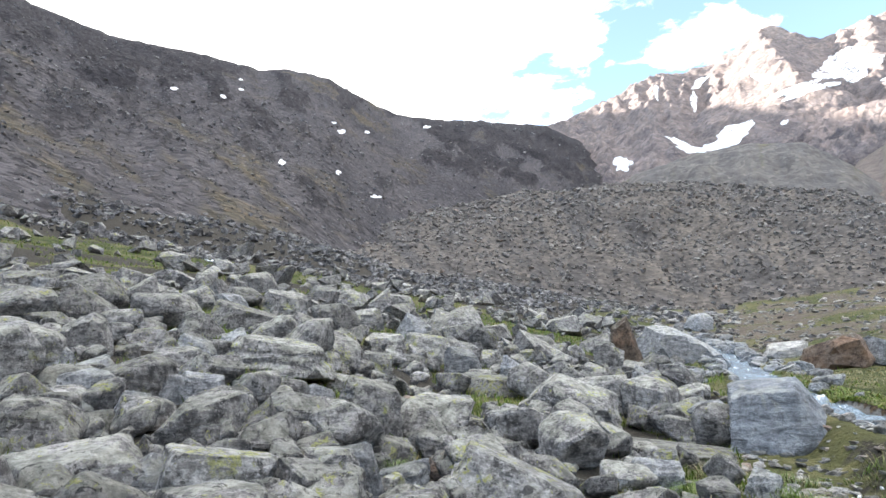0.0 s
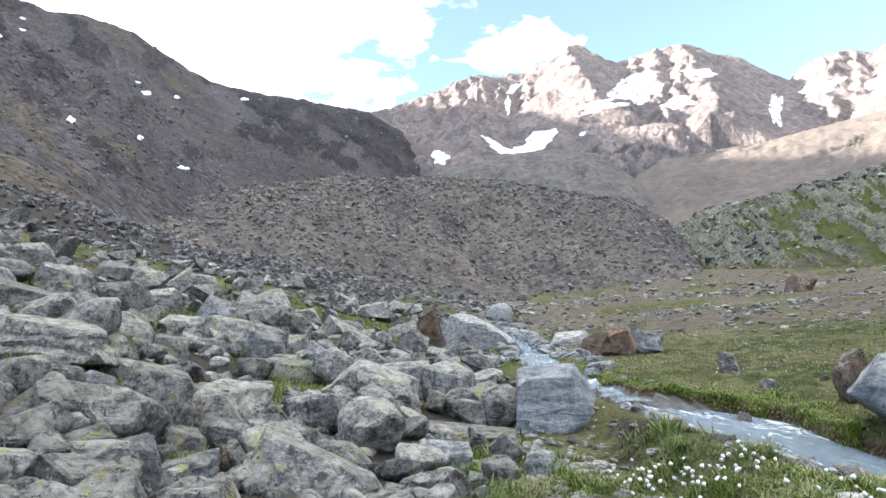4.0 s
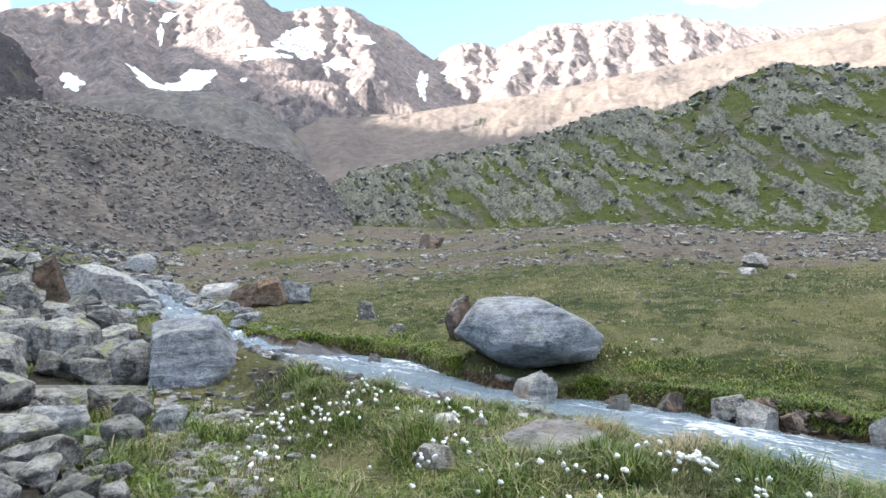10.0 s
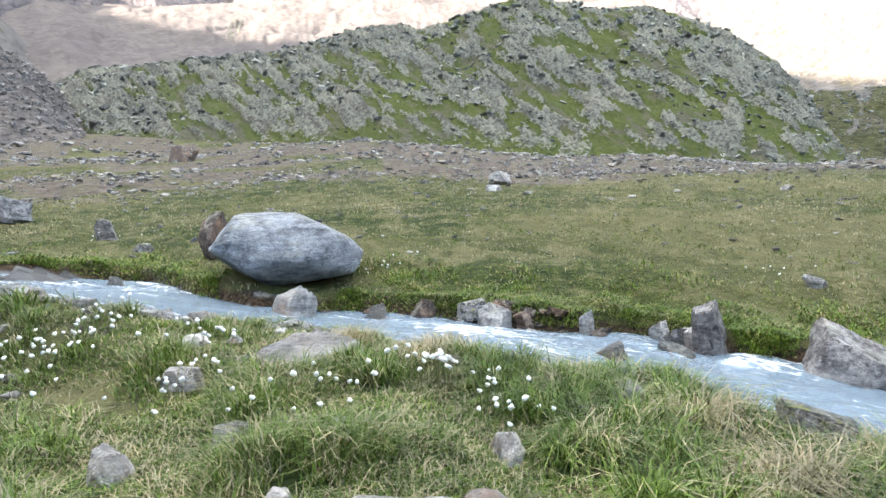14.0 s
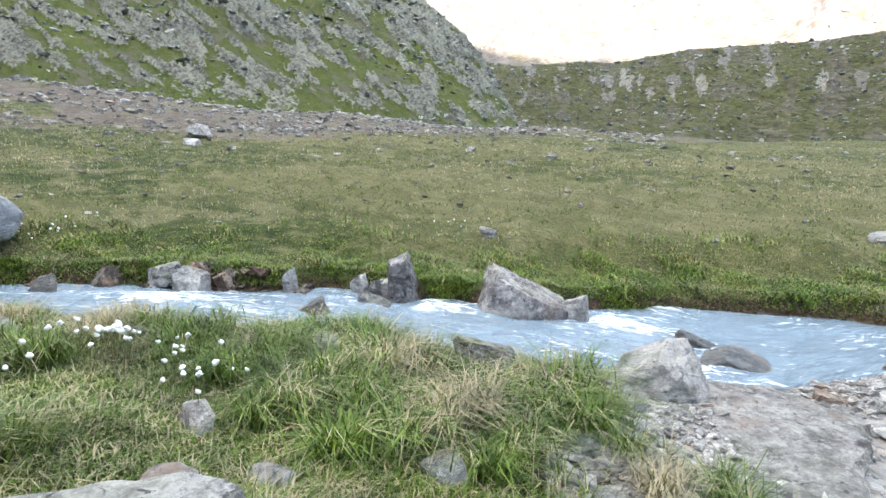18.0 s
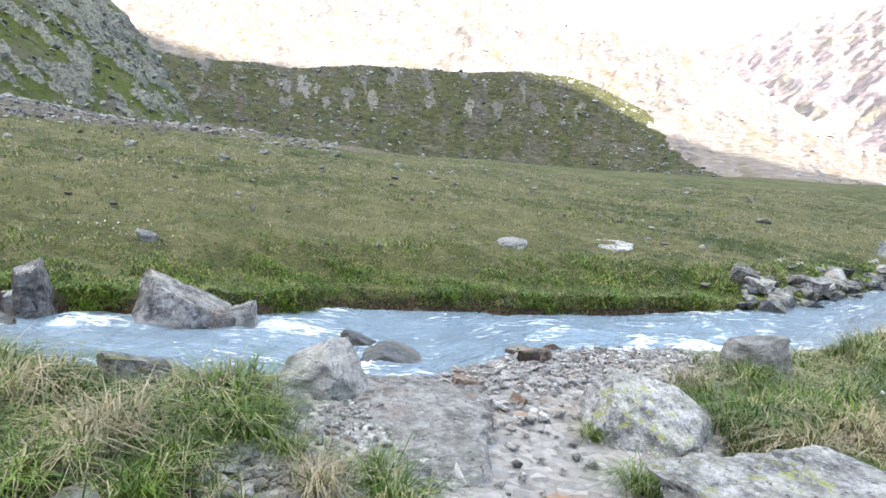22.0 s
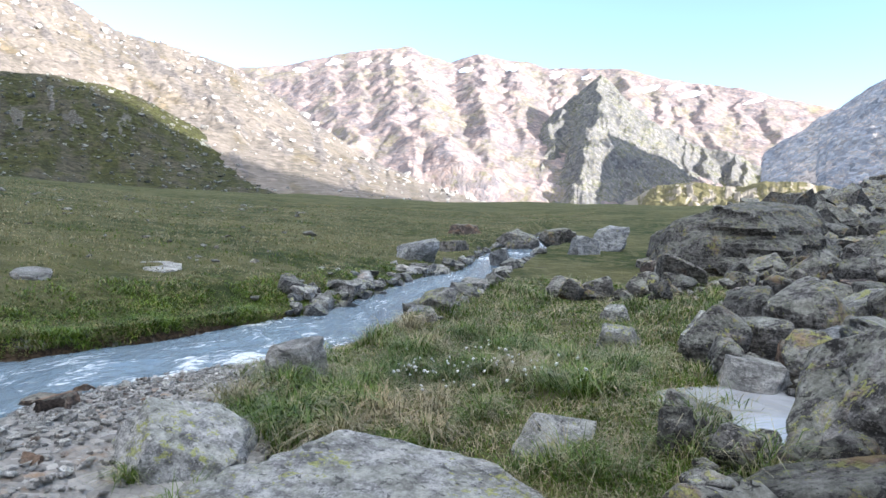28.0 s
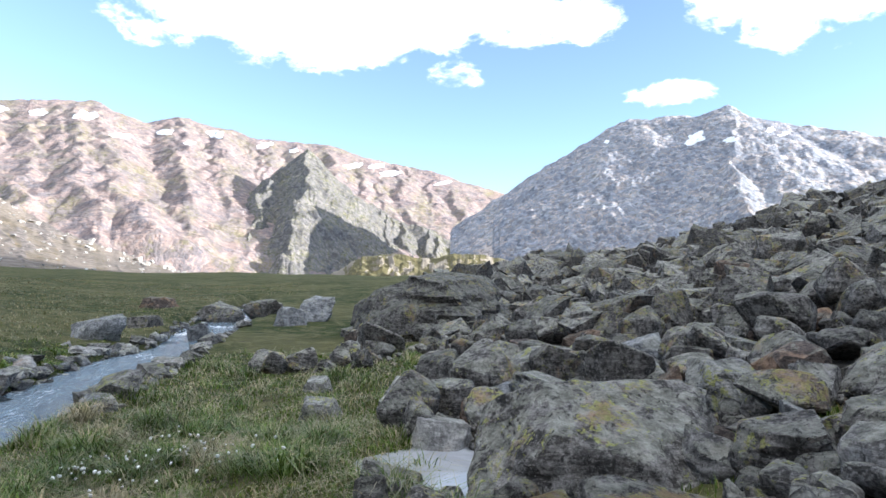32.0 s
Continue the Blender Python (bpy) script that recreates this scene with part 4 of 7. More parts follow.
LEFT_CREST = ((75, 37), (55, 33), (45, 29), (38, 26.6), (30.4, 25.6), (23.6, 25.7), (17.7, 25.2), (15.7, 25.6), (12, 25.2), (8.7, 23.8),
              (5.5, 22.6), (2.2, 22.3), (-3.2, 22.1), (-8.7, 21.6), (-12, 20), (-16, 17))
back = [
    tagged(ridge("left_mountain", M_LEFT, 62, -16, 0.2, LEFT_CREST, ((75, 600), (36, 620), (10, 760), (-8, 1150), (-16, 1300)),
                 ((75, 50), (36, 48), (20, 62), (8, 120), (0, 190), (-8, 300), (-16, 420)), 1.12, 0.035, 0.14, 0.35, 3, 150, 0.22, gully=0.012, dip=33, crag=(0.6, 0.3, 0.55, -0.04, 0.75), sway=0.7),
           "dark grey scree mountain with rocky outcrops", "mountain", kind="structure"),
    tagged(ridge("moraine", M_MORAINE, 15, -39.5, 0.10, ((15, 8), (12.2, 10.9), (5.2, 13.6), (0, 14.5), (-6.7, 16), (-10.6, 15.8), (-15, 16.3), (-22, 15.8), (-27, 14.9), (-32.4, 14), (-35.5, 12.3), (-37.5, 10), (-39, 7.5)),
                 ((15, 260), (-20, 300), (-39, 230)), ((15, 100), (0, 120), (-20, 135), (-39, 150)), 0.95, 0.09, 0.16, 0.25, 7, 110, 0.18, dip=60, crag=(0.22, 0.25, 0.4, -0.12, 0.1)),
           "grey rock glacier moraine of tumbled blocks", "moraine", kind="structure"),
    tagged(ridge("gravel_knoll", M_KNOLL, -12, -38, 0.14, ((-12, 14), (-16.6, 16.9), (-21.7, 18.2), (-26, 18.5), (-30.2, 17.9), (-32.9, 16), (-38, 11)), ((-12, 520), (-38, 520)), ((-12, 330), (-38, 330)), 0.8, 0.10, 0.12, 0.35, 12, 60, 0.12, gully=0.04),
           "smooth grey gravel knoll below the glacier basin", "hill", kind="structure"),
    tagged(ridge("rock_knob", M_PEAK, -27, -43, 0.12, ((-27, 15.5), (-30.2, 19.2), (-33.4, 20.1), (-36.5, 20.2), (-39.6, 17.9), (-43, 15)), ((-27, 900), (-43, 900)), ((-27, 700), (-43, 700)), 0.7, 0.16, 0.07, 0.6, 15, 70, 0.4, crag=(0.5, 0.35, 0.5, 0.12, 0.0)),
           "craggy bedrock knob with dark cliffs", "crag", kind="structure"),
    tagged(ridge("brown_slope", M_SLOPE, -29, -86, 0.16, ((-29, 12), (-32.4, 15.5), (-35.5, 17.4), (-42.5, 17.6), (-49.7, 18.5), (-53.2, 18.9), (-56, 19.2), (-62.7, 20), (-75, 21), (-86, 21)),
                 ((-29, 900), (-60, 1150), (-86, 1150)), ((-29, 260), (-86, 260)), 1.0, 0.05, 0.12, 0.3, 19, 80, 0.12, gully=0.03, dip=75),
           "brown grassy mountain slope with a gully", "slope", kind="structure"),
    tagged(massif("main_peaks", M_PEAK, -4, -100, 0.11, ((-4, 19), (-8.9, 21.6), (-13.1, 22.9), (-16.1, 24.1), (-18.2, 25), (-21.4, 25), (-25.2, 25.3), (-27.8, 27.4), (-29.5, 26), (-32.2, 25.7), (-35.4, 26.3), (-37.8, 26.4), (-40.6, 25.2), (-42.1, 23.9), (-45.3, 22.2), (-47.5, 23.2), (-49.4, 23.9), (-52.1, 22.9), (-53.9, 23.9), (-56.1, 24.7), (-60.6, 24.6), (-64.3, 24.5), (-67.9, 24.3), (-71.6, 23), (-77.6, 21.4), (-88, 20.5), (-100, 20)),
                 ((-4, 1350), (-14, 1600), (-26, 2100), (-45, 2200), (-70, 2050), (-100, 2050)), ((-4, 500), (-20, 700), (-40, 1000), (-100, 900)), None,
                 (((-19.5, 24.3), (-20.0, 22.1), (-20.4, 19.2)),
                  ((-15.1, 23.2), (-16.3, 20.8), (-17.4, 18.0)),
                  ((-27.5, 27.1), (-28.4, 25.0), (-29.8, 22.9)),
                  ((-37.6, 26.3), (-38.9, 23.7), (-40.5, 20.7)),
                  ((-35.1, 25.6), (-36.0, 22.8), (-36.8, 19.3)),
                  ((-41.0, 24.5), (-42.6, 22.1), (-43.6, 19.6)),
                  ((-56.8, 24.3), (-54.9, 22.4), (-52.4, 19.9)),
                  ((-63.6, 24.4), (-61.4, 22.2), (-59.2, 20.4)),
                  ((-49.7, 23.4), (-48.4, 21.5)),
                  ((-46.7, 21.4), (-46.1, 19.5)),
                  ((-12.2, 21.7), (-13.4, 19.0))),
                 0.60, 0.82, 0.31, 23, 150, 2.4, 0.35, 62.0, 0.42, 0.5),
           "jagged sunlit main mountain chain with old snow", "mountain", kind="structure"),
    tagged(ridge("green_hill", M_HILL, -36, -100.5, 0.08, ((-36, 11), (-38.3, 12.4), (-43.6, 13.4), (-48.3, 14.3), (-53.2, 14.9), (-58.3, 16.2), (-61.3, 17.1), (-65.9, 16.8), (-69.4, 17.8), (-73.4, 18.8), (-75.4, 19.3), (-78.2, 18.4), (-81.9, 17.6), (-85.4, 17.5), (-88.7, 16.2), (-92, 14.6), (-95.2, 12), (-97.1, 9.6), (-100, 4)),
                 ((-36, 330), (-60, 290), (-80, 300), (-100, 240)), ((-36, 200), (-45, 150), (-60, 112), (-75, 108), (-88, 118), (-100, 140)), 0.9, 0.07, 0.10, 0.35, 27, 190, 0.25, dip=36, crag=(0.75, 0.34, 0.95, 0.2, 0.25), sway=0.55),
           "green turf hill strewn with pale rock slabs", "hill", kind="structure"),
    tagged(ridge("turf_moraine", M_GREENHILL, -94, -146, 0.12, ((-94, 10), (-100, 9.2), (-105, 9.3), (-108, 9), (-114, 9.7), (-118.5, 9.6), (-123.4, 9.4), (-128.4, 9.6), (-132.4, 9.1), (-135, 8.2), (-138.4, 6.4), (-143, 4), (-146, 2)),
                 ((-94, 420), (-120, 420), (-146, 380)), ((-94, 170), (-120, 210), (-146, 230)), 1.3, 0.08, 0.12, 0.4, 33, 90, 0.12, gully=0.05, crag=(0.10, 0.4, 0.8, -0.32, 0.4)),
           "grassy old moraine ridge with bare scars", "hill", kind="structure"),
    tagged(ridge("sunlit_slope", M_SUNNY, -84, -165, 0.12, ((-84, 11), (-88, 15), (-92, 18), (-96, 20), (-110, 19), (-125, 16.5), (-129.6, 15.1), (-132.6, 13.4), (-137.5, 12.5), (-141.5, 11.4), (-144.5, 9.6), (-149.6, 6.3), (-154.5, 3.5), (-162.7, 0.6), (-165, 0)),
                 ((-84, 1250), (-120, 1200), (-150, 800), (-165, 480)), ((-84, 420), (-120, 300), (-150, 230), (-165, 230)), 1.1, 0.06, 0.08, 0.5, 37, 110, 0.22, gully=0.02, dip=55, crag=(0.2, 0.3, 0.7, -0.1, 0.3)),
           "bright sunlit mountainside of grass and boulders", "slope", kind="structure"),
    tagged(massif("far_range", M_FAR, -134, -206, 0.11, ((-134, 9), (-141.5, 11.4), (-147.4, 12.2), (-150, 13.1), (-153.7, 13.5), (-156, 13.9), (-157.6, 12.7), (-159.2, 12.5), (-162.7, 13.3), (-166.3, 12.8), (-168.6, 12.1), (-171, 12), (-175, 11.8), (-178.5, 10.8), (-183.6, 9.9), (-188.7, 8.4), (-192.3, 7.3), (-198, 5.5), (-206, 4)),
                 ((-134, 4300), (-206, 4300)), ((-134, 1500), (-206, 1500)), -180,
                 (((-162.0, 10.6), (-162.7, 8.8), (-163.4, 6.7)),
                  ((-169.5, 9.2), (-169.2, 7.1), (-169.0, 4.9)),
                  ((-156.3, 10.0), (-158.1, 7.2), (-161.2, 4.0), (-163.9, 1.7)),
                  ((-153.7, 11.5), (-154.3, 9.4), (-155.3, 7.9)),
                  ((-165.7, 10.6), (-166.1, 8.5), (-166.6, 6.3)),
                  ((-185.6, 8.8), (-187.1, 5.8), (-188.1, 3.2)),
                  ((-181.0, 9.8), (-182.0, 7.3))),
                 0.34, 0.44, 0.20, 41, 150, 2.4, 0.25, 40.0, 0.28, 0.42),
           "far pinkish mountain range with snow patches", "mountain", kind="structure"),
    tagged(massif("rock_spire", M_SPIRE, -162, -194, 0.07, ((-162, -1), (-164, 1.5), (-166, 3.5), (-169.2, 8), (-171.5, 10.1), (-173.1, 11.5), (-175, 9.7), (-177, 7.8), (-181, 5.6), (-186, 3.8), (-188.7, 2.8), (-194, 0)),
                 ((-162, 2500), (-194, 2500)), ((-162, 1350), (-173, 1100), (-194, 1350)), -170,
                 (((-173.0, 11.4), (-173.4, 9.2), (-172.7, 6.7), (-171.9, 3.7), (-171.2, 1.0)),
                  ((-171.7, 10.1), (-170.0, 8.6), (-169.0, 6.2), (-168.5, 3.2)),
                  ((-176.7, 7.5), (-176.5, 5.8), (-176.3, 3.8), (-176.2, 0.8)),
                  ((-174.5, 9.5), (-175.0, 7.3), (-174.5, 4.7)),
                  ((-180.0, 5.5), (-180.5, 3.8), (-180.7, 1.7))),
                 0.50, 0.95, 0.17, 47, 130, 1.3, 0.25, 60.0, 0.7, 0.5),
           "dark pyramidal rock spire above green slopes", "mountain", kind="structure"),
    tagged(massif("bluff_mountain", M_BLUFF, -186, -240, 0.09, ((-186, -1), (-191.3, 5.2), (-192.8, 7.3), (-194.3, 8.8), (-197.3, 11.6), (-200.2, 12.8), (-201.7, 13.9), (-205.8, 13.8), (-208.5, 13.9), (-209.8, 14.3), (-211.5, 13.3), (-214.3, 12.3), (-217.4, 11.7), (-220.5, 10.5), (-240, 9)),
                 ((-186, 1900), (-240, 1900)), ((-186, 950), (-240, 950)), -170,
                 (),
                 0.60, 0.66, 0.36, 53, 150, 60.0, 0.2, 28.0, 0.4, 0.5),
           "broad rock mountain with scree aprons, blue haze in its colour", "mountain", kind="structure"),
    tagged(ridge("low_hill", M_LOWHILL, -173, -198, 0.06, ((-173, -0.6), (-176.1, 0.8), (-178.1, 2), (-181.1, 2.3), (-184.1, 1.8), (-186.2, 2.3), (-188.7, 2.3), (-193.8, 1.1), (-198, 0)),
                 ((-173, 560), (-198, 560)), ((-173, 400), (-198, 400)), 0.9, 0.28, 0.05, 0.2, 59, 60, 0.22, foot_z=-14, crag=(0.1, 0.5, 0.9, -0.2, 0.3)),
           "low sunlit pasture hill with pale rock", "hill", kind="structure"),
    # Out of view: added to block the sun, crest fitted to the shadow borders.
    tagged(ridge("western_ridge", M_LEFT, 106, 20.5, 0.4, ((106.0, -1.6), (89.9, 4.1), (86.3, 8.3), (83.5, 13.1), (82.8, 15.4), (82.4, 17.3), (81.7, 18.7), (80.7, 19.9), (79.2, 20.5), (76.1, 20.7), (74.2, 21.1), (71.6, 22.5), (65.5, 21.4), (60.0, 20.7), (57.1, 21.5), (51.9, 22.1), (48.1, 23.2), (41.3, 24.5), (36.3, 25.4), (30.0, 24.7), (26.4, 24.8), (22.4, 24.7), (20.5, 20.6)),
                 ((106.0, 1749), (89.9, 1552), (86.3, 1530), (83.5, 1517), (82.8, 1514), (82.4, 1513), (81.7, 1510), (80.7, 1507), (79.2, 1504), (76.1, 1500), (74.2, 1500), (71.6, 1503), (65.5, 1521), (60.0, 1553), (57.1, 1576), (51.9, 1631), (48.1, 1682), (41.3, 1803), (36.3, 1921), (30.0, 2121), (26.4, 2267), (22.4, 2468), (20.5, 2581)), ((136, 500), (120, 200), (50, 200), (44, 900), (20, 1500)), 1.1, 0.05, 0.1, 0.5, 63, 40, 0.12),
           "unseen steep ridge with its crest shaped to shade the valley", "mountain", kind="structure"),
]

# ---- stones ----
def ball(level):
    bm = bmesh.new()
    bmesh.ops.create_icosphere(bm, subdivisions=level, radius=1)
    v = np.array([p.co for p in bm.verts])
    q = np.array([[p.index for p in f.verts] for f in bm.faces])
    bm.free()
    return v / np.linalg.norm(v, axis=1)[:, None], q


BALLS = {n: ball(n) for n in (1, 2, 3, 4, 5)}


def stone_shape(seed, level=2, planes=13, edge=110.0, rough=0.04, flat=0.6, strata=0.045, cuts=None):
    """A block cut by planes with slightly rounded edges, fitted to a box from -1 to 1."""
    rng = np.random.default_rng(seed)
    d, q = BALLS[level]
    n = rng.normal(size=(planes, 3))
    n[0], n[1] = (rng.normal() * 0.22, rng.normal() * 0.22, 1), (0.1, -0.1, -1)
    n[:, 2] *= np.where(np.arange(planes) > 1, flat, 1)
    n /= np.linalg.norm(n, axis=1)[:, None]
    far = rng.uniform(0.5, 1.0, planes)
    far[:2] = rng.uniform(0.5, 0.75, 2)
    if cuts is not None:
        n = np.array([c[:3] for c in cuts], float)
        n /= np.linalg.norm(n, axis=1)[:, None]
        far = np.array([c[3] for c in cuts])
    cos = np.clip(d @ n.T, 0.02, None) / far
    r = (cos ** edge).sum(1) ** (-1 / edge)
    r = np.minimum(r, 1.45)
    v = d * r[:, None]
    if level > 1:
        k = 2.6
        bumps = fbm(v[:, 0] * k + seed, v[:, 1] * k + v[:, 2] * 1.7, 4, seed % 97) + 0.6 * fbm(v[:, 2] * k * 1.8 + seed, v[:, 0] * k - v[:, 1], 3, seed % 89)
        axis = n[0] + 0.25 * rng.normal(size=3)
        along = v @ axis
        ledge = np.tanh(5 * vnoise(along * 4.5 + 0.4 * bumps + seed, along * 0 + 0.5 * v[:, 0], seed % 83))
        v = v * (1 + rough * bumps)[:, None] + v * (1, 1, 0.2) * (strata * ledge)[:, None]
    if level > 3:
        chips = fbm(v[:, 0] * 6 + v[:, 2] * 2.2 + seed, v[:, 1] * 6 - v[:, 2] * 5.1, 3, seed % 79, 0.6, True)
        v = v * (1 + 0.016 * chips)[:, None]
    lo, hi = v.min(0), v.max(0)
    return (v - (lo + hi) / 2) / ((hi - lo) / 2), q


def spin(yaw, tilt=0.0, roll=0.0):
    return np.array(Euler((radians(tilt), radians(roll), radians(yaw))).to_matrix())


LABELS = {
    M_ROCK: "grey gneiss boulder crusted with pale lichen", M_GREY: "clean blue-grey gneiss boulder", M_YELLOW: "grey boulder with yellow-green lichen",
    M_RUST: "salmon-coloured weathered boulder", M_BROWN: "upright brown weathered boulder", M_SOMBRE: "lichened boulder with shade darkened into its grey", M_LILAC: "pale river-worn boulder", M_DARK: "dark brownish angular boulder", M_PALE: "pale washed gneiss stone", M_WET: "dark wet stone in the stream", M_FLECKED: "pale grey boulder flecked with yellow lichen", M_GRAVEL: "pale washed boulder stained with rust"}
KEY = [(-1.25, -9.1, 0.6), (-1.0, -8.6, 0.5), (-1.1, -10.0, 0.6)]


def setting(x, y):
    az, r = to_polar(np.array([x]), np.array([y]))
    near, far, _ = stream_at(az)
    if -170 < az[0] < -20 and near[0] - 0.6 < r[0] < far[0] + 0.6:
        return "by the stream"
    return "on the boulder slope" if az[0] > -19 or az[0] < -176 else "on the turf"


def seated(x, y, z, high):
    """Middle and height of a stone so that it reaches into the ground and shows above it."""
    g = land(np.array([x]), np.array([y]), False)[0][0]
    low, top = z - high / 2, z + high / 2
    low = min(low, g - 0.08)
    top = max(top, g + 0.06)
    return (low + top) / 2, top - low


def boulder(mat, x, y, z, wide, deep, high, yaw, seed, name="boulder", **shape):
    z, high = seated(x, y, z, high)
    size = max(wide, high)
    level = 4 if math.hypot(x, y) < 7.5 else 3
    v, q = stone_shape(seed * 13 + 5, level, **shape)
    ob = crisp(raw(name, v * (wide / 2, deep / 2, high / 2), q, mat))
    ob.matrix_world = pose(x, y, z, 0, 0, yaw)
    KEY.append((x, y, 0.42 * wide + 0.1))
    return tagged(ob, LABELS[mat] + " " + setting(x, y), "boulder")


def crisp(ob, angle=24.0):
    """Smooth faces with the sharp edges kept."""
    ob.data.polygons.foreach_set("use_smooth", np.ones(len(ob.data.polygons), bool))
    ob.data.set_sharp_from_angle(angle=radians(angle))
    return ob


def block_cuts(seed, peak, slab=False):
    """Planes of an angular block whose crest lies towards one end (peak from -1 to 1)."""
    b_rng = np.random.default_rng(seed)
    n = lambda k=1.0: b_rng.normal() * k
    cuts = [(-0.6 * peak + n(0.08), -0.30 + n(0.1), 1, 0.6), (-0.45 * peak + n(0.15), 0.4, 1, 0.7), (0, 0, -1, 0.6),
            (1, n(0.25), 0.12 + 0.4 * max(0, -peak) + abs(n(0.12)), 0.86), (-1, n(0.25), 0.12 + 0.4 * max(0, peak) + abs(n(0.12)), 0.86),
            (n(0.2), -1, 0.2 + n(0.15), 0.78), (n(0.2), 1, 0.2, 0.8)]
    for sx, sy in ((-1, -1), (1, -1), (-1, 1), (1, 1)):
        cuts.append((sx * b_rng.uniform(0.5, 1), sy * b_rng.uniform(0.5, 1), n(0.25), b_rng.uniform(0.86, 1.08)))
    if slab:
        cuts[0] = (-0.35 * peak, -0.10, 1, 0.5)
        cuts[1] = (-0.3 * peak + 0.1, 0.12, 1, 0.53)
        return cuts
    for _ in range(3):
        cuts.append((n(0.7), -0.6 + n(0.3), 0.8, b_rng.uniform(0.74, 0.9)))
    return cuts


def block(mat, x, y, z, wide, deep, high, yaw, seed, peak=0.0, label="", edge=150.0, rough=0.035, strata=0.028, slab=False, tilt=None):
    z, high = seated(x, y, z, high)
    far_off = math.hypot(x, y)
    level = 5 if far_off < 6.5 or wide / far_off > 0.16 else 4 if far_off < 16 else 3
    b_rng = np.random.default_rng(seed)
    cuts = block_cuts(seed * 3 + 1, peak * 1.3 + b_rng.normal() * 0.25, slab)
    v, q = stone_shape(seed * 13 + 5, level, len(cuts), edge, rough, 0.5, strata, cuts)
    ob = crisp(raw("boulder", v * (wide / 2, deep / 2, high / 2), q, mat))
    ob.matrix_world = pose(x, y, z, *((b_rng.normal() * 5, b_rng.normal() * 6) if tilt is None else tilt), yaw + b_rng.normal() * (14 if tilt is None else 3))
    KEY.append((x, y, (0.27 if slab else 0.36) * wide + 0.02))
    return tagged(ob, label or LABELS[mat] + " " + setting(x, y), "boulder")


def flat_rock(mat, x, y, z, wide, deep, high, yaw, seed):
    z, high = seated(x, y, z, high)
    f_rng = np.random.default_rng(seed * 7 + 1)
    cuts = [(f_rng.normal() * 0.10, f_rng.normal() * 0.08 - 0.05, 1, 0.42), (0, 0, -1, 0.5)]
    for k in range(7):
        turn = 2 * math.pi * (k + f_rng.uniform(-0.3, 0.3)) / 7
        reach = f_rng.uniform(0.8, 1.0)
        cuts.append((math.cos(turn), math.sin(turn), f_rng.uniform(-0.05, 0.18), reach))
        if k % 2:
            cuts.append((math.cos(turn) * 0.6, math.sin(turn) * 0.6, 1, 0.42 + 0.40 * reach))
    v, q = stone_shape(seed * 13 + 5, 4, len(cuts), 110.0, 0.055, 0.35, 0.025, cuts)
    ob = crisp(raw("flat_rock", v * (wide * 0.56, deep * 0.56, high / 2), q, mat))
    ob.matrix_world = pose(x, y, z, 6, 0, yaw)
    KEY.append((x, y, 0.27 * wide))
    return tagged(ob, "flat " + LABELS[mat].replace("boulder", "slab") + " " + setting(x, y), "rock slab")


def outcrop(mat, x, y, z, wide, deep, high, yaw, seed):
    """A broad mass of rock in tilted ledges."""
    cuts = ((0.08, -0.12, 1, 0.5), (-0.05, -1, 0.45, 0.72), (-1, -0.3, 0.5, 0.9), (1, -0.2, 0.6, 0.92), (0, 1, 0.2, 0.8), (0, 0, -1, 0.6), (-0.5, -0.7, 0.7, 0.7), (0.6, -0.6, 0.8, 0.68), (-0.4, 0.1, 1, 0.55))
    v, q = stone_shape(seed, 5, 9, 80.0, 0.07, 0.35, 0.075, cuts)
    ob = crisp(raw("rock_outcrop", v * (wide / 2, deep / 2, high / 2), q, mat), 18.0)
    ob.matrix_world = pose(x, y, z, 0, 0, yaw)
    KEY.append((x, y, 0.5 * wide))
    return tagged(ob, "broad layered grey-green rock outcrop beside the stream", "outcrop")


def cut_boulder(mat, x, y, z, wide, deep, high, yaw, seed, cuts, edge, label, rough=0.03, strata=0.02):
    v, q = stone_shape(seed, 5, len(cuts), edge, rough, 0.5, strata, cuts)
    ob = crisp(raw("boulder", v * (wide / 2, deep / 2, high / 2), q, mat))
    ob.matrix_world = pose(x, y, z, 0, 0, yaw)
    KEY.append((x, y, 0.42 * wide + 0.1))
    return tagged(ob, label, "boulder")


def lens_boulder(*place):
    """The large smooth lens-shaped block on the bank: flat top, undercut front, thin end."""
    cuts = ((0, -0.15, 1, 0.98), (1, -0.15, 1, 0.80), (0.9, -0.1, 0.45, 0.87), (1, -0.1, -0.2, 0.99), (0.25, -0.2, -1, 0.88), (-0.82, -0.2, -0.57, 0.76), (-0.9, -0.1, 0.35, 0.95), (0, -1, 0.22, 0.7), (0, 1, 0, 0.7),
            (0.5, -0.8, 0, 0.8), (-0.5, -0.8, 0, 0.8), (0, -0.8, -0.6, 0.74), (0, -0.7, 0.8, 0.86))
    return cut_boulder(*place, cuts, 26.0, "large smooth blue-grey boulder overhanging the stream bank", 0.02, 0.008)


def hump_boulder(*place):
    """A big block whose broad back slopes down towards one end."""
    cuts = ((0.28, -0.4, 1, 0.5), (-0.6, -0.5, 0.75, 0.68), (-1, -0.1, 0.1, 0.95), (0.9, -0.3, 0.5, 0.9), (0.1, -1, 0.35, 0.8), (0, 1, 0.3, 0.8), (0, 0, -1, 0.6), (-0.25, 0.45, 1, 0.6), (0.6, -0.8, 0.5, 0.85))
    return cut_boulder(*place, cuts, 60.0, "big dark grey boulder spotted with yellow-green lichen", 0.06, 0.025)


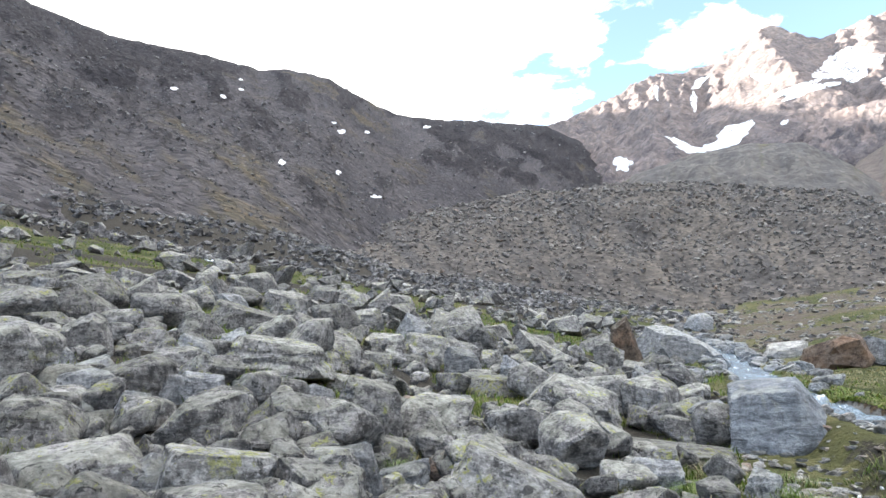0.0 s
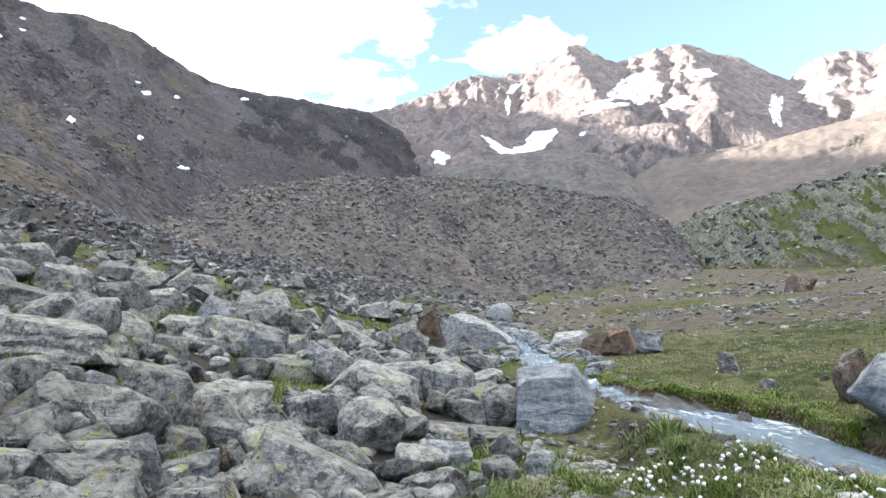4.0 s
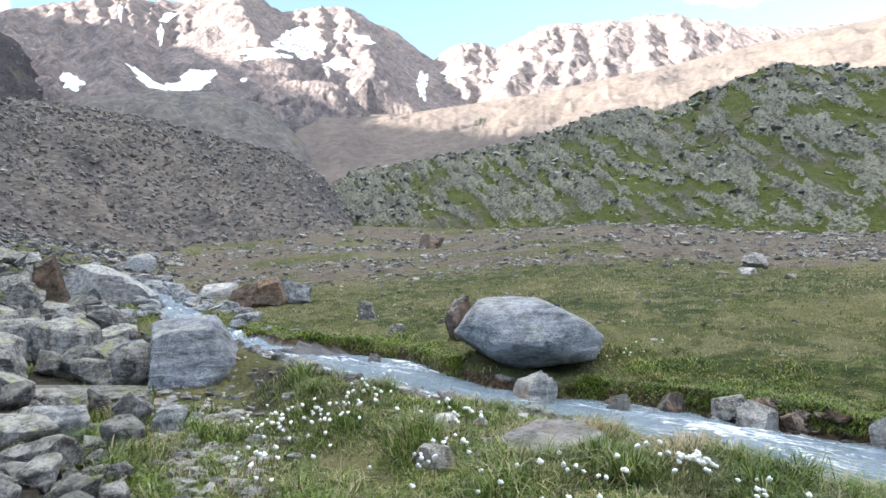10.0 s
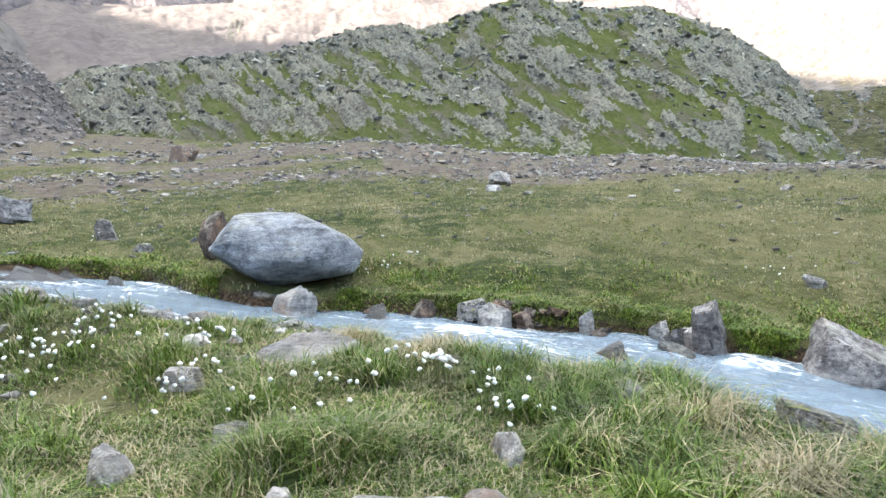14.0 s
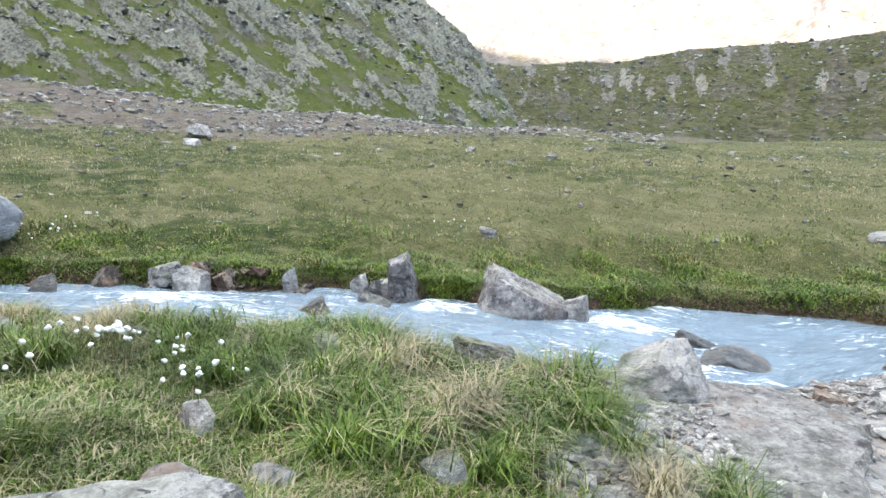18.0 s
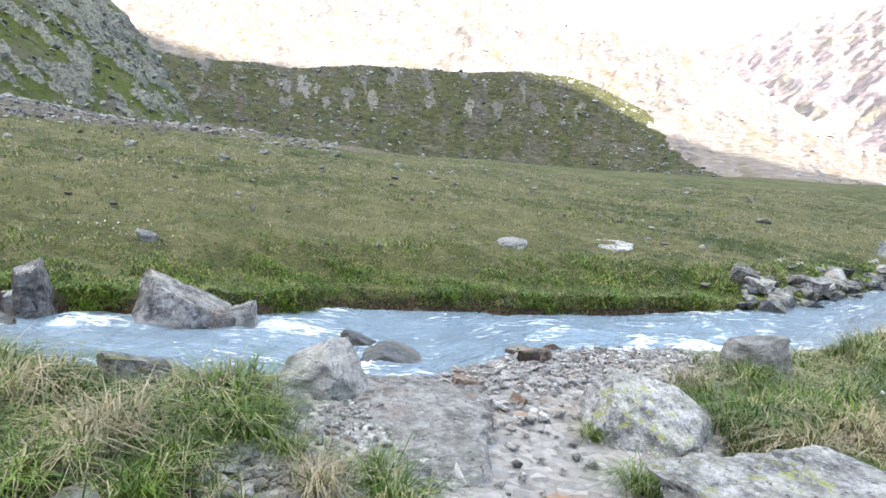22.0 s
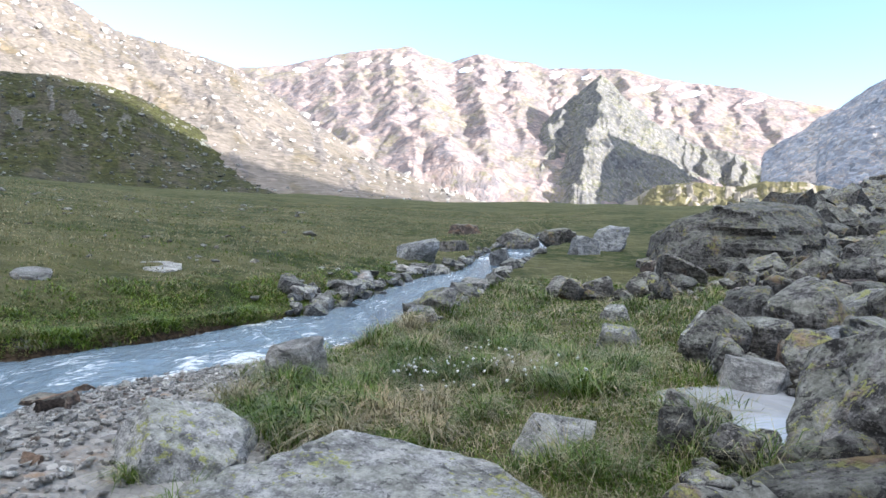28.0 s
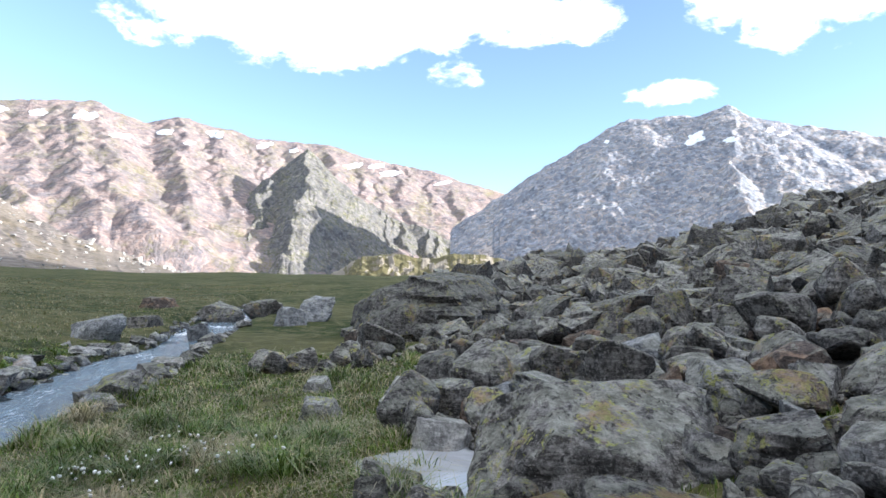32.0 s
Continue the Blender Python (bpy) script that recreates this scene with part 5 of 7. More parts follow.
def wedge_boulder(*place):
    """A low block with a sharp crest near one end and a long pale back."""
    cuts = ((0.42, -0.08, 1, 0.40), (-0.85, -0.25, 0.6, 0.66), (-0.2, -1, 0.22, 0.62), (0.45, -1, 0.05, 0.72), (0, 1, 0.2, 0.7), (0, 0, -1, 0.6), (1, 0.1, 0.1, 1.2), (-1, 0.4, 0, 0.85))
    return cut_boulder(*place, cuts, 60.0, "low wedge-shaped pale boulder at the far bank", 0.05, 0.03)


def standing_boulder(*place):
    """A tall narrow block leaning a little."""
    cuts = ((-0.25, -0.1, 1, 0.95), (1, -0.2, 0.42, 0.62), (-1, -0.1, 0.12, 0.66), (0.15, -1, 0.15, 0.7), (0.8, -0.7, 0.1, 0.75), (0, 1, 0.1, 0.7), (0, 0, -1, 0.9), (-0.7, -0.8, 0.1, 0.8))
    return cut_boulder(*place, cuts, 60.0, "upright pale grey boulder at the far bank", 0.05, 0.02)


boulder(M_RUST, 9.94, 17.14, 2.29, 1.72, 1.44, 1.03, -30, 39)
boulder(M_GREY, 11.10, 16.99, 2.40, 1.01, 0.85, 0.75, -33, 40)
boulder(M_ROCK, 9.26, 11.29, 1.67, 0.45, 0.38, 0.64, -39, 46)
boulder(M_ROCK, 8.46, 9.47, 1.23, 0.49, 0.42, 0.55, -42, 47)
boulder(M_DARK, 7.41, 6.84, 1.73, 0.48, 0.40, 0.51, -47, 48)
lens_boulder(M_BLUE, 6.66, 5.01, 1.42, 2.01, 1.64, 1.02, -53, 49)
boulder(M_PALE, 5.64, 4.20, 0.93, 0.49, 0.41, 0.36, -53, 50)
boulder(M_WET, 5.26, 7.00, 0.99, 0.32, 0.27, 0.30, -37, 51)
boulder(M_WET, 5.19, 6.66, 0.96, 0.30, 0.25, 0.25, -38, 52)
boulder(M_WET, 5.68, 6.90, 1.02, 0.26, 0.22, 0.31, -39, 53)
boulder(M_WET, 5.52, 6.20, 0.93, 0.18, 0.15, 0.17, -42, 54)
boulder(M_WET, 6.03, 3.46, 0.75, 0.28, 0.23, 0.25, -60, 55)
flat_rock(M_PALE, 3.33, 2.40, 0.78, 0.68, 0.88, 0.20, -54, 56)
boulder(M_DARK, 6.60, 3.16, 0.68, 0.41, 0.35, 0.35, -64, 57)
boulder(M_ROCK, 6.63, 2.54, 0.74, 0.37, 0.31, 0.28, -69, 58)
boulder(M_PALE, 6.42, 2.22, 0.66, 0.37, 0.31, 0.41, -71, 59)
boulder(M_RUST, 6.61, 2.17, 0.75, 0.16, 0.14, 0.22, -72, 60)
boulder(M_RUST, 6.56, 1.95, 0.65, 0.21, 0.17, 0.23, -73, 61)
boulder(M_PALE, 6.61, 1.29, 0.68, 0.17, 0.15, 0.23, -79, 62)
boulder(M_PALE, 6.68, 0.58, 0.60, 0.22, 0.19, 0.19, -85, 63)
boulder(M_ROCK, 6.49, 0.39, 0.56, 0.24, 0.21, 0.20, -87, 64)
standing_boulder(M_LILAC, 6.45, 0.10, 0.53, 0.46, 0.39, 0.79, -89, 65)
boulder(M_WET, 6.20, 0.40, 0.45, 0.36, 0.30, 0.28, -86, 66)
boulder(M_PALE, 6.50, 0.34, 0.57, 0.22, 0.18, 0.19, -87, 67)
wedge_boulder(M_LILAC, 6.23, -1.01, 0.43, 1.05, 0.86, 0.73, -99, 68)
boulder(M_PALE, 6.07, -1.53, 0.39, 0.32, 0.27, 0.25, -104, 69)
boulder(M_YELLOW, 4.33, -0.44, 0.45, 0.43, 0.36, 0.34, -96, 70)
boulder(M_WET, 4.95, -2.59, 0.07, 0.64, 0.53, 0.35, -118, 72)
boulder(M_WET, 5.44, -2.44, 0.15, 0.39, 0.33, 0.25, -114, 73)
boulder(M_WET, 5.63, 0.91, 0.53, 0.34, 0.28, 0.24, -81, 74)
boulder(M_WET, 4.47, -2.34, 0.04, 0.35, 0.29, 0.18, -118, 75)
boulder(M_RUST, 4.34, -2.33, 0.08, 0.20, 0.17, 0.15, -118, 76)
boulder(M_DARK, 4.87, -3.94, -0.08, 0.32, 0.27, 0.34, -129, 77)
boulder(M_DARK, 4.88, -4.39, -0.03, 0.22, 0.18, 0.21, -132, 78)
boulder(M_RUST, 3.57, -2.89, 0.01, 0.21, 0.18, 0.20, -129, 79)
boulder(M_RUST, 3.97, -2.73, 0.02, 0.28, 0.23, 0.14, -125, 80)
flat_rock(M_GRAVEL, 3.44, -1.86, -0.11, 1.18, 1.53, 0.35, -118, 81)
boulder(M_PALE, 3.61, -6.24, -0.10, 0.52, 0.44, 0.16, -150, 93)
boulder(M_PALE, 5.90, -11.27, -0.09, 0.53, 0.45, 0.58, -152, 94)
boulder(M_GREY, 6.91, -17.00, 0.39, 1.25, 1.05, 0.85, -158, 95)
boulder(M_PALE, 7.00, -15.16, -0.04, 0.71, 0.60, 0.47, -155, 96)
boulder(M_DARK, 10.11, -30.91, 0.25, 2.02, 1.69, 1.27, -162, 97)
boulder(M_SOMBRE, 7.31, -21.11, 0.14, 1.19, 1.00, 0.84, -161, 98)
boulder(M_GREY, 5.18, -19.57, 0.10, 0.66, 0.56, 0.70, -165, 99)
boulder(M_GREY, 2.86, -21.49, 0.22, 1.19, 1.00, 1.17, -172, 100)
boulder(M_GREY, 2.17, -23.33, 0.56, 1.32, 1.11, 1.11, -175, 101)
boulder(M_SOMBRE, 4.70, -27.08, 0.43, 1.70, 1.43, 0.92, -170, 102)
boulder(M_SOMBRE, 6.93, -28.74, 0.25, 2.23, 1.86, 0.99, -166, 103)
boulder(M_SOMBRE, -0.13, -17.56, 0.17, 2.20, 1.83, 0.89, 180, 106)
boulder(M_PALE, 0.12, -14.24, 0.27, 0.50, 0.42, 0.47, -180, 107)
flat_rock(M_PALE, 8.16, -8.57, 0.57, 0.74, 0.96, 0.22, -136, 125)
boulder(M_SOMBRE, 7.88, -10.87, 0.35, 0.46, 0.39, 0.29, -144, 126)
flat_rock(M_PALE, 8.30, -6.43, 0.69, 0.47, 0.61, 0.14, -128, 127)
boulder(M_PALE, 8.03, -0.95, 0.97, 0.25, 0.21, 0.17, -97, 128)
boulder(M_PALE, 23.06, 7.34, 3.37, 0.95, 0.80, 0.55, -72, 129)
boulder(M_PALE, 20.63, 6.71, 2.80, 0.69, 0.59, 0.42, -72, 130)
boulder(M_DARK, 53.64, 52.88, 9.66, 3.37, 2.84, 2.96, -45, 131)
boulder(M_DARK, 69.06, 40.08, 11.10, 1.57, 1.33, 1.22, -60, 132)
boulder(M_PALE, 2.12, 1.99, 0.82, 0.17, 0.14, 0.16, -47, 133)
boulder(M_PALE, 3.22, 1.15, 0.53, 0.14, 0.12, 0.17, -70, 134)
boulder(M_GREY, 2.96, -0.01, 0.25, 0.25, 0.21, 0.16, -90, 135)
flat_rock(M_YELLOW, 1.44, 0.85, 0.84, 0.77, 0.40, 0.23, -59, 136)
boulder(M_DARK, 4.43, -3.73, 0.06, 0.36, 0.30, 0.32, -130, 137)

block(M_ROCK, -2.06, 3.51, 1.19, 0.80, 0.68, 0.35, 30, 200, 0.3)
block(M_ROCK, -1.88, 4.58, 1.36, 0.86, 0.73, 0.42, 22, 201, 0.7)
block(M_GREY, -1.72, 3.52, 1.14, 0.36, 0.31, 0.29, 25, 202, 0.2)
block(M_FLECKED, -1.41, 3.71, 1.15, 0.66, 0.56, 0.33, 20, 203, 0.1, slab=True)
block(M_ROCK, -2.95, 4.67, 1.47, 0.69, 0.59, 0.34, 32, 204, 0.4)
block(M_ROCK, -2.46, 4.43, 1.34, 0.33, 0.28, 0.23, 29, 205, 0.3)
block(M_GREY, -2.34, 4.64, 1.40, 0.27, 0.23, 0.32, 26, 206, 0.1)
block(M_GREY, -2.61, 3.90, 1.28, 0.32, 0.27, 0.22, 34, 207, 0.6)
block(M_GREY, -2.18, 3.28, 1.12, 0.25, 0.21, 0.18, 33, 208, 0)
block(M_ROCK, -2.87, 5.49, 1.52, 0.74, 0.63, 0.26, 27, 209, 0.4)
block(M_GREY, -2.44, 5.41, 1.53, 0.35, 0.30, 0.35, 24, 210, 0.1)
block(M_GREY, -3.35, 5.93, 1.66, 0.52, 0.45, 0.29, 29, 211, 0.5)
block(M_ROCK, -2.90, 6.60, 1.74, 0.72, 0.61, 0.41, 23, 212, 0.5)
block(M_ROCK, -2.21, 7.72, 1.83, 1.48, 1.26, 0.58, 15, 213, -0.2)
block(M_GREY, -2.22, 5.62, 1.52, 0.44, 0.37, 0.31, 21, 214, -0.3)
block(M_ROCK, -1.89, 5.97, 1.53, 0.53, 0.45, 0.35, 17, 215, 0.2)
block(M_ROCK, -3.42, 10.74, 2.43, 1.62, 1.38, 0.56, 17, 216, -0.2, slab=True)
block(M_ROCK, -3.94, 6.83, 1.99, 0.58, 0.49, 0.54, 30, 217, 0.5)
block(M_ROCK, -3.77, 7.75, 2.01, 0.82, 0.70, 0.37, 26, 218, 0.2)
block(M_ROCK, -3.55, 8.82, 2.22, 0.78, 0.66, 0.47, 22, 219, -0.3)
block(M_GREY, -2.97, 7.36, 1.89, 0.53, 0.45, 0.39, 22, 220, -0.4)
block(M_GREY, -6.95, 11.04, 2.91, 0.91, 0.77, 0.59, 32, 221, -0.4)
block(M_GREY, -5.08, 9.09, 2.44, 0.65, 0.55, 0.55, 29, 222, -0.4)
block(M_ROCK, -5.50, 8.58, 2.32, 0.93, 0.79, 0.41, 33, 223, -0.2)
block(M_ROCK, -5.01, 7.57, 2.14, 0.41, 0.35, 0.32, 33, 224, -0.4)
block(M_GREY, -3.86, 6.15, 1.78, 0.48, 0.41, 0.35, 32, 225, -0.5)
block(M_ROCK, -3.60, 7.01, 1.83, 0.31, 0.26, 0.22, 27, 226, 0)
block(M_GREY, -2.88, 8.26, 2.03, 0.43, 0.37, 0.39, 19, 227, 0.1)
block(M_ROCK, -1.45, 4.52, 1.32, 0.36, 0.31, 0.41, 17, 228, 0.5)
block(M_ROCK, -1.36, 5.44, 1.36, 0.70, 0.60, 0.37, 13, 229, -0.3)
block(M_ROCK, -1.06, 4.50, 1.17, 0.53, 0.45, 0.29, 12, 230, 0.2)
block(M_ROCK, -0.95, 3.91, 1.06, 0.59, 0.50, 0.24, 12, 231, 0.2, slab=True)
block(M_YELLOW, -1.32, 4.03, 1.13, 0.26, 0.22, 0.20, 17, 232, -0.1)
block(M_GREY, -3.64, 5.38, 1.58, 0.51, 0.43, 0.20, 34, 233, -0.3)
block(M_ROCK, -3.76, 13.92, 3.03, 1.07, 0.91, 0.70, 15, 234, -0.1)
block(M_ROCK, -8.33, 12.22, 3.30, 1.42, 1.21, 0.60, 34, 235, 0.2)
block(M_ROCK, -7.08, 10.17, 2.66, 0.70, 0.60, 0.39, 35, 236, 0)
block(M_ROCK, -2.73, 12.33, 2.44, 1.08, 0.92, 0.57, 12, 237, -0.2)
block(M_YELLOW, -1.37, 9.82, 1.76, 0.88, 0.75, 0.51, 7, 238, -0.1)
block(M_ROCK, -0.85, 5.97, 1.36, 0.69, 0.59, 0.58, 7, 239, 0.1)
block(M_ROCK, -1.53, 7.97, 1.54, 0.67, 0.57, 0.30, 10, 240, -0.1)
block(M_PALE, -0.61, 7.78, 1.27, 0.30, 0.26, 0.31, 3, 241, 0.2)
block(M_GREY, -0.10, 8.93, 1.28, 0.57, 0.48, 0.27, -0, 242, 0.4)
block(M_GREY, -1.11, 16.77, 2.79, 0.99, 0.84, 0.78, 3, 243, -0.3)
block(M_ROCK, -0.04, 18.54, 2.97, 1.91, 1.62, 1.03, -0, 244, 0.4)
block(M_YELLOW, -0.58, 13.70, 2.13, 1.25, 1.06, 0.69, 2, 245, 0.1)
block(M_GREY, 0.09, 12.74, 1.85, 0.76, 0.64, 0.68, -1, 246, -0.2)
block(M_ROCK, -0.90, 12.27, 1.82, 0.75, 0.64, 0.41, 4, 247, 0.3)
block(M_ROCK, 0.74, 13.92, 1.93, 0.54, 0.46, 0.48, -4, 248, -0.1)
block(M_GREY, 1.12, 12.92, 1.76, 0.60, 0.51, 0.56, -6, 249, -0.5)
block(M_YELLOW, 0.49, 10.76, 1.49, 1.22, 1.04, 0.49, -3, 250, -0.3)
block(M_ROCK, 1.52, 8.59, 1.33, 1.34, 1.14, 0.65, -11, 251, -0.3)
block(M_ROCK, -0.14, 6.73, 1.11, 1.11, 0.95, 0.35, -0, 252, 0.3, slab=True)
block(M_ROCK, -0.60, 5.03, 1.11, 0.44, 0.37, 0.30, 5, 253, -0.1)
block(M_GREY, -0.71, 4.22, 1.10, 0.30, 0.26, 0.36, 8, 254, -0.2)
block(M_GREY, -0.46, 4.59, 1.03, 0.40, 0.34, 0.26, 4, 255, 0.2)
block(M_FLECKED, 0.34, 4.74, 0.99, 1.14, 0.97, 0.37, -6, 256, -0.7, slab=True)
block(M_ROCK, -0.28, 4.26, 0.95, 0.34, 0.29, 0.21, 2, 257, 0.2)
block(M_DARK, -0.22, 4.91, 1.03, 0.21, 0.18, 0.28, 1, 258, 0.2)
block(M_SOMBRE, 0.31, 5.60, 1.02, 0.36, 0.30, 0.28, -5, 259, -0.7)
block(M_PALE, 0.60, 8.32, 1.20, 0.35, 0.30, 0.26, -5, 260, 0.1)
block(M_ROCK, 0.38, 8.34, 1.21, 0.30, 0.26, 0.26, -4, 261, 0.1)
block(M_GREY, 1.18, 8.35, 1.24, 0.40, 0.34, 0.41, -9, 262, 0.3)
block(M_GREY, 3.77, 12.81, 1.56, 0.85, 0.72, 0.55, -17, 263, -0.2)
block(M_GREY, 4.55, 12.85, 1.63, 0.62, 0.53, 0.44, -20, 264, 0.2)
block(M_GREY, 2.98, 8.32, 1.17, 0.71, 0.60, 0.51, -21, 265, 0.3)
block(M_YELLOW, 2.65, 8.45, 1.19, 0.94, 0.80, 0.52, -19, 266, 0.3)
block(M_GREY, 1.48, 5.48, 0.92, 0.51, 0.43, 0.33, -17, 267, 0.2)
block(M_ROCK, 1.88, 7.05, 0.92, 1.83, 1.2, 0.20, -17, 268, -0.1, slab=True, tilt=(3, 2))
block(M_GREY, 2.18, 5.20, 0.89, 0.29, 0.25, 0.31, -25, 269, -0.3)
block(M_PALE, 11.33, 22.33, 2.53, 1.51, 1.28, 0.66, -27, 270, 0.2)
block(M_GREY, 24.21, 63.03, 6.69, 2.88, 2.45, 2.01, -21, 271, 0.4)
block(M_GREY, 7.69, 22.03, 2.59, 3.14, 2.67, 1.41, -20, 272, -0.7)
block(M_ROCK, -4.40, 8.07, 2.10, 0.44, 0.37, 0.29, 28, 273, 0.2)
block(M_SOMBRE, -1.82, 9.08, 1.82, 0.60, 0.51, 0.46, 11, 274, 0.3)
block(M_ROCK, -1.49, 13.24, 2.20, 0.93, 0.79, 0.48, 6, 275, 0.2)
block(M_ROCK, 2.34, 19.24, 2.55, 1.37, 1.16, 0.56, -7, 276, -0.2)
block(M_ROCK, 5.30, 31.34, 3.88, 1.97, 1.67, 0.99, -10, 277, 0.1)
block(M_ROCK, 4.67, 21.62, 2.63, 1.27, 1.08, 0.74, -13, 278, 0.1)
block(M_ROCK, 1.12, 19.26, 2.76, 1.10, 0.94, 0.61, -4, 279, -0.1)
block(M_ROCK, -2.37, 16.63, 2.97, 1.03, 0.88, 0.61, 8, 280, 0.1)
block(M_ROCK, -6.32, 20.19, 4.35, 1.30, 1.11, 0.76, 17, 281, 0.2)
block(M_ROCK, -7.32, 15.88, 3.78, 1.23, 1.04, 0.54, 25, 282, 0.1)
block(M_ROCK, -4.53, 21.72, 4.15, 1.17, 1.00, 0.69, 12, 283, 0.1)
block(M_ROCK, -2.32, 24.56, 4.17, 1.63, 1.39, 0.82, 5, 284, -0.1)
block(M_ROCK, 2.54, 12.51, 1.54, 0.84, 0.71, 0.44, -12, 285, 0.2)
block(M_PALE, 5.55, 10.79, 1.36, 0.43, 0.36, 0.27, -28, 286, 0)
block(M_PALE, -0.72, -5.82, 0.40, 0.62, 0.53, 0.30, 175, 287, -0.1, slab=True)
block(M_YELLOW, -0.63, -7.39, 0.37, 0.98, 0.83, 0.46, 176, 288, -0.2)
block(M_GREY, -1.35, -6.88, 0.44, 0.64, 0.54, 0.36, 170, 289, 0.3)
block(M_DARK, -1.06, -6.25, 0.42, 0.32, 0.27, 0.37, 172, 290, -0.3)
block(M_YELLOW, -2.04, -6.65, 0.51, 1.34, 1.14, 0.34, 164, 291, 0.1, slab=True)
block(M_YELLOW, -3.07, -5.21, 0.85, 0.94, 0.80, 0.50, 150, 292, -0.5)
block(M_GREY, -2.77, -3.99, 0.81, 0.35, 0.29, 0.34, 145, 293, -0.5, slab=True)
block(M_DARK, -3.45, -5.25, 0.88, 0.25, 0.21, 0.38, 147, 294, -0.2)
block(M_ROCK, -3.38, -4.74, 0.91, 0.45, 0.38, 0.40, 144, 295, -0.2)
block(M_DARK, -10.04, -17.30, 1.86, 1.33, 1.13, 0.91, 150, 296, -0.2)
block(M_GREY, -3.69, -8.83, 0.74, 0.86, 0.73, 0.46, 158, 297, 0.2)
block(M_SOMBRE, -3.17, -9.24, 0.64, 0.62, 0.53, 0.38, 162, 298, -0.1)
block(M_RUST, -3.62, -11.14, 0.68, 0.71, 0.60, 0.39, 162, 299, 0.2)
block(M_DARK, -4.92, -13.42, 0.85, 1.17, 0.99, 0.51, 160, 300, 0.3)
block(M_RUST, -2.82, -5.91, 0.70, 0.34, 0.29, 0.45, 155, 301, 0.1)
block(M_SOMBRE, -2.79, -6.67, 0.65, 0.72, 0.61, 0.44, 158, 302, -0.2)
block(M_SOMBRE, -0.13, -3.99, 0.40, 0.25, 0.21, 0.36, -179, 303, 0.2)
block(M_SOMBRE, -0.26, -4.55, 0.39, 0.52, 0.44, 0.29, 179, 304, -0.5)
block(M_GREY, -1.78, -14.86, 0.49, 0.82, 0.70, 0.50, 174, 305, 0.1)
block(M_DARK, -2.54, -9.81, 0.60, 0.91, 0.77, 0.42, 166, 306, -0.2, slab=True)
block(M_DARK, -1.82, -8.40, 0.47, 0.47, 0.40, 0.38, 169, 307, 0.2, slab=True)
block(M_SOMBRE, -2.46, -3.72, 0.76, 0.66, 0.56, 0.37, 147, 308, -0.3)
block(M_ROCK, -2.16, -3.90, 0.67, 0.44, 0.38, 0.37, 151, 309, -0.3)
block(M_YELLOW, -5.08, -9.53, 0.92, 0.75, 0.63, 0.35, 152, 310, 0.1)
block(M_SOMBRE, -17.05, -37.63, 3.07, 3.28, 2.79, 1.11, 156, 311, 0.1)
block(M_SOMBRE, -6.81, -10.64, 1.25, 0.88, 0.75, 0.37, 147, 312, -0.2)
block(M_DARK, -5.64, -7.95, 1.17, 0.63, 0.53, 0.38, 145, 313, 0.1)
block(M_ROCK, -7.56, -13.58, 1.27, 1.42, 1.21, 0.42, 151, 314, 0.1)
block(M_GREY, -7.50, -17.90, 1.15, 1.19, 1.01, 0.54, 157, 315, 0.1)
block(M_ROCK, -4.13, -14.67, 0.78, 1.06, 0.90, 0.51, 165, 316, 0.1)
block(M_YELLOW, -4.33, -7.11, 0.90, 0.78, 0.67, 0.33, 149, 317, -0.1, slab=True)
block(M_SOMBRE, -3.23, -5.16, 0.76, 0.56, 0.48, 0.23, 148, 318, 0.2)
block(M_SOMBRE, -0.83, -3.55, 0.40, 0.98, 0.8, 0.42, 168, 319, 0.75)
block(M_SOMBRE, -1.60, -3.24, 0.51, 1.13, 0.96, 0.16, 154, 320, -0.1, slab=True)
block(M_YELLOW, 0.68, -9.07, 0.26, 0.45, 0.38, 0.29, -174, 321, 0.1)
block(M_YELLOW, 0.49, -7.57, 0.23, 0.55, 0.47, 0.33, -175, 322, -0.4)
block(M_FLECKED, 0.56, -4.10, 0.26, 0.54, 0.43, 0.31, -169, 323, 0.2)
block(M_FLECKED, 2.84, -3.50, 0.14, 1.0, 0.9, 0.30, -141, 324, -0.1, slab=True, tilt=(20, 9))
block(M_FLECKED, 1.18, -3.22, 0.06, 2.1, 1.35, 0.44, 178, 325, -0.1, slab=True, tilt=(3, 3))
block(M_PALE, 4.14, -1.54, 0.38, 0.71, 0.60, 0.40, -109, 326, 0.45)
block(M_PALE, 3.26, -5.29, 0.21, 0.61, 0.52, 0.42, -148, 327, 0.1)
cut_boulder(M_BLUE, 3.47, 7.3, 1.24, 1.30, 1.0, 0.95, -27, 346, ((-0.12, -0.2, 1, 0.72), (-1, -0.1, 0.06, 0.85), (1, -0.2, 0.6, 0.66), (-0.12, -1, 0.22, 0.75), (0.7, -0.8, 0.15, 0.78), (-0.5, -0.3, 1, 0.85), (0, 1, 0.2, 0.8), (0, 0, -1, 0.7), (0.5, -0.5, -0.6, 0.85)), 90.0, "big pale blue-grey boulder beside the stream", 0.04, 0.015)
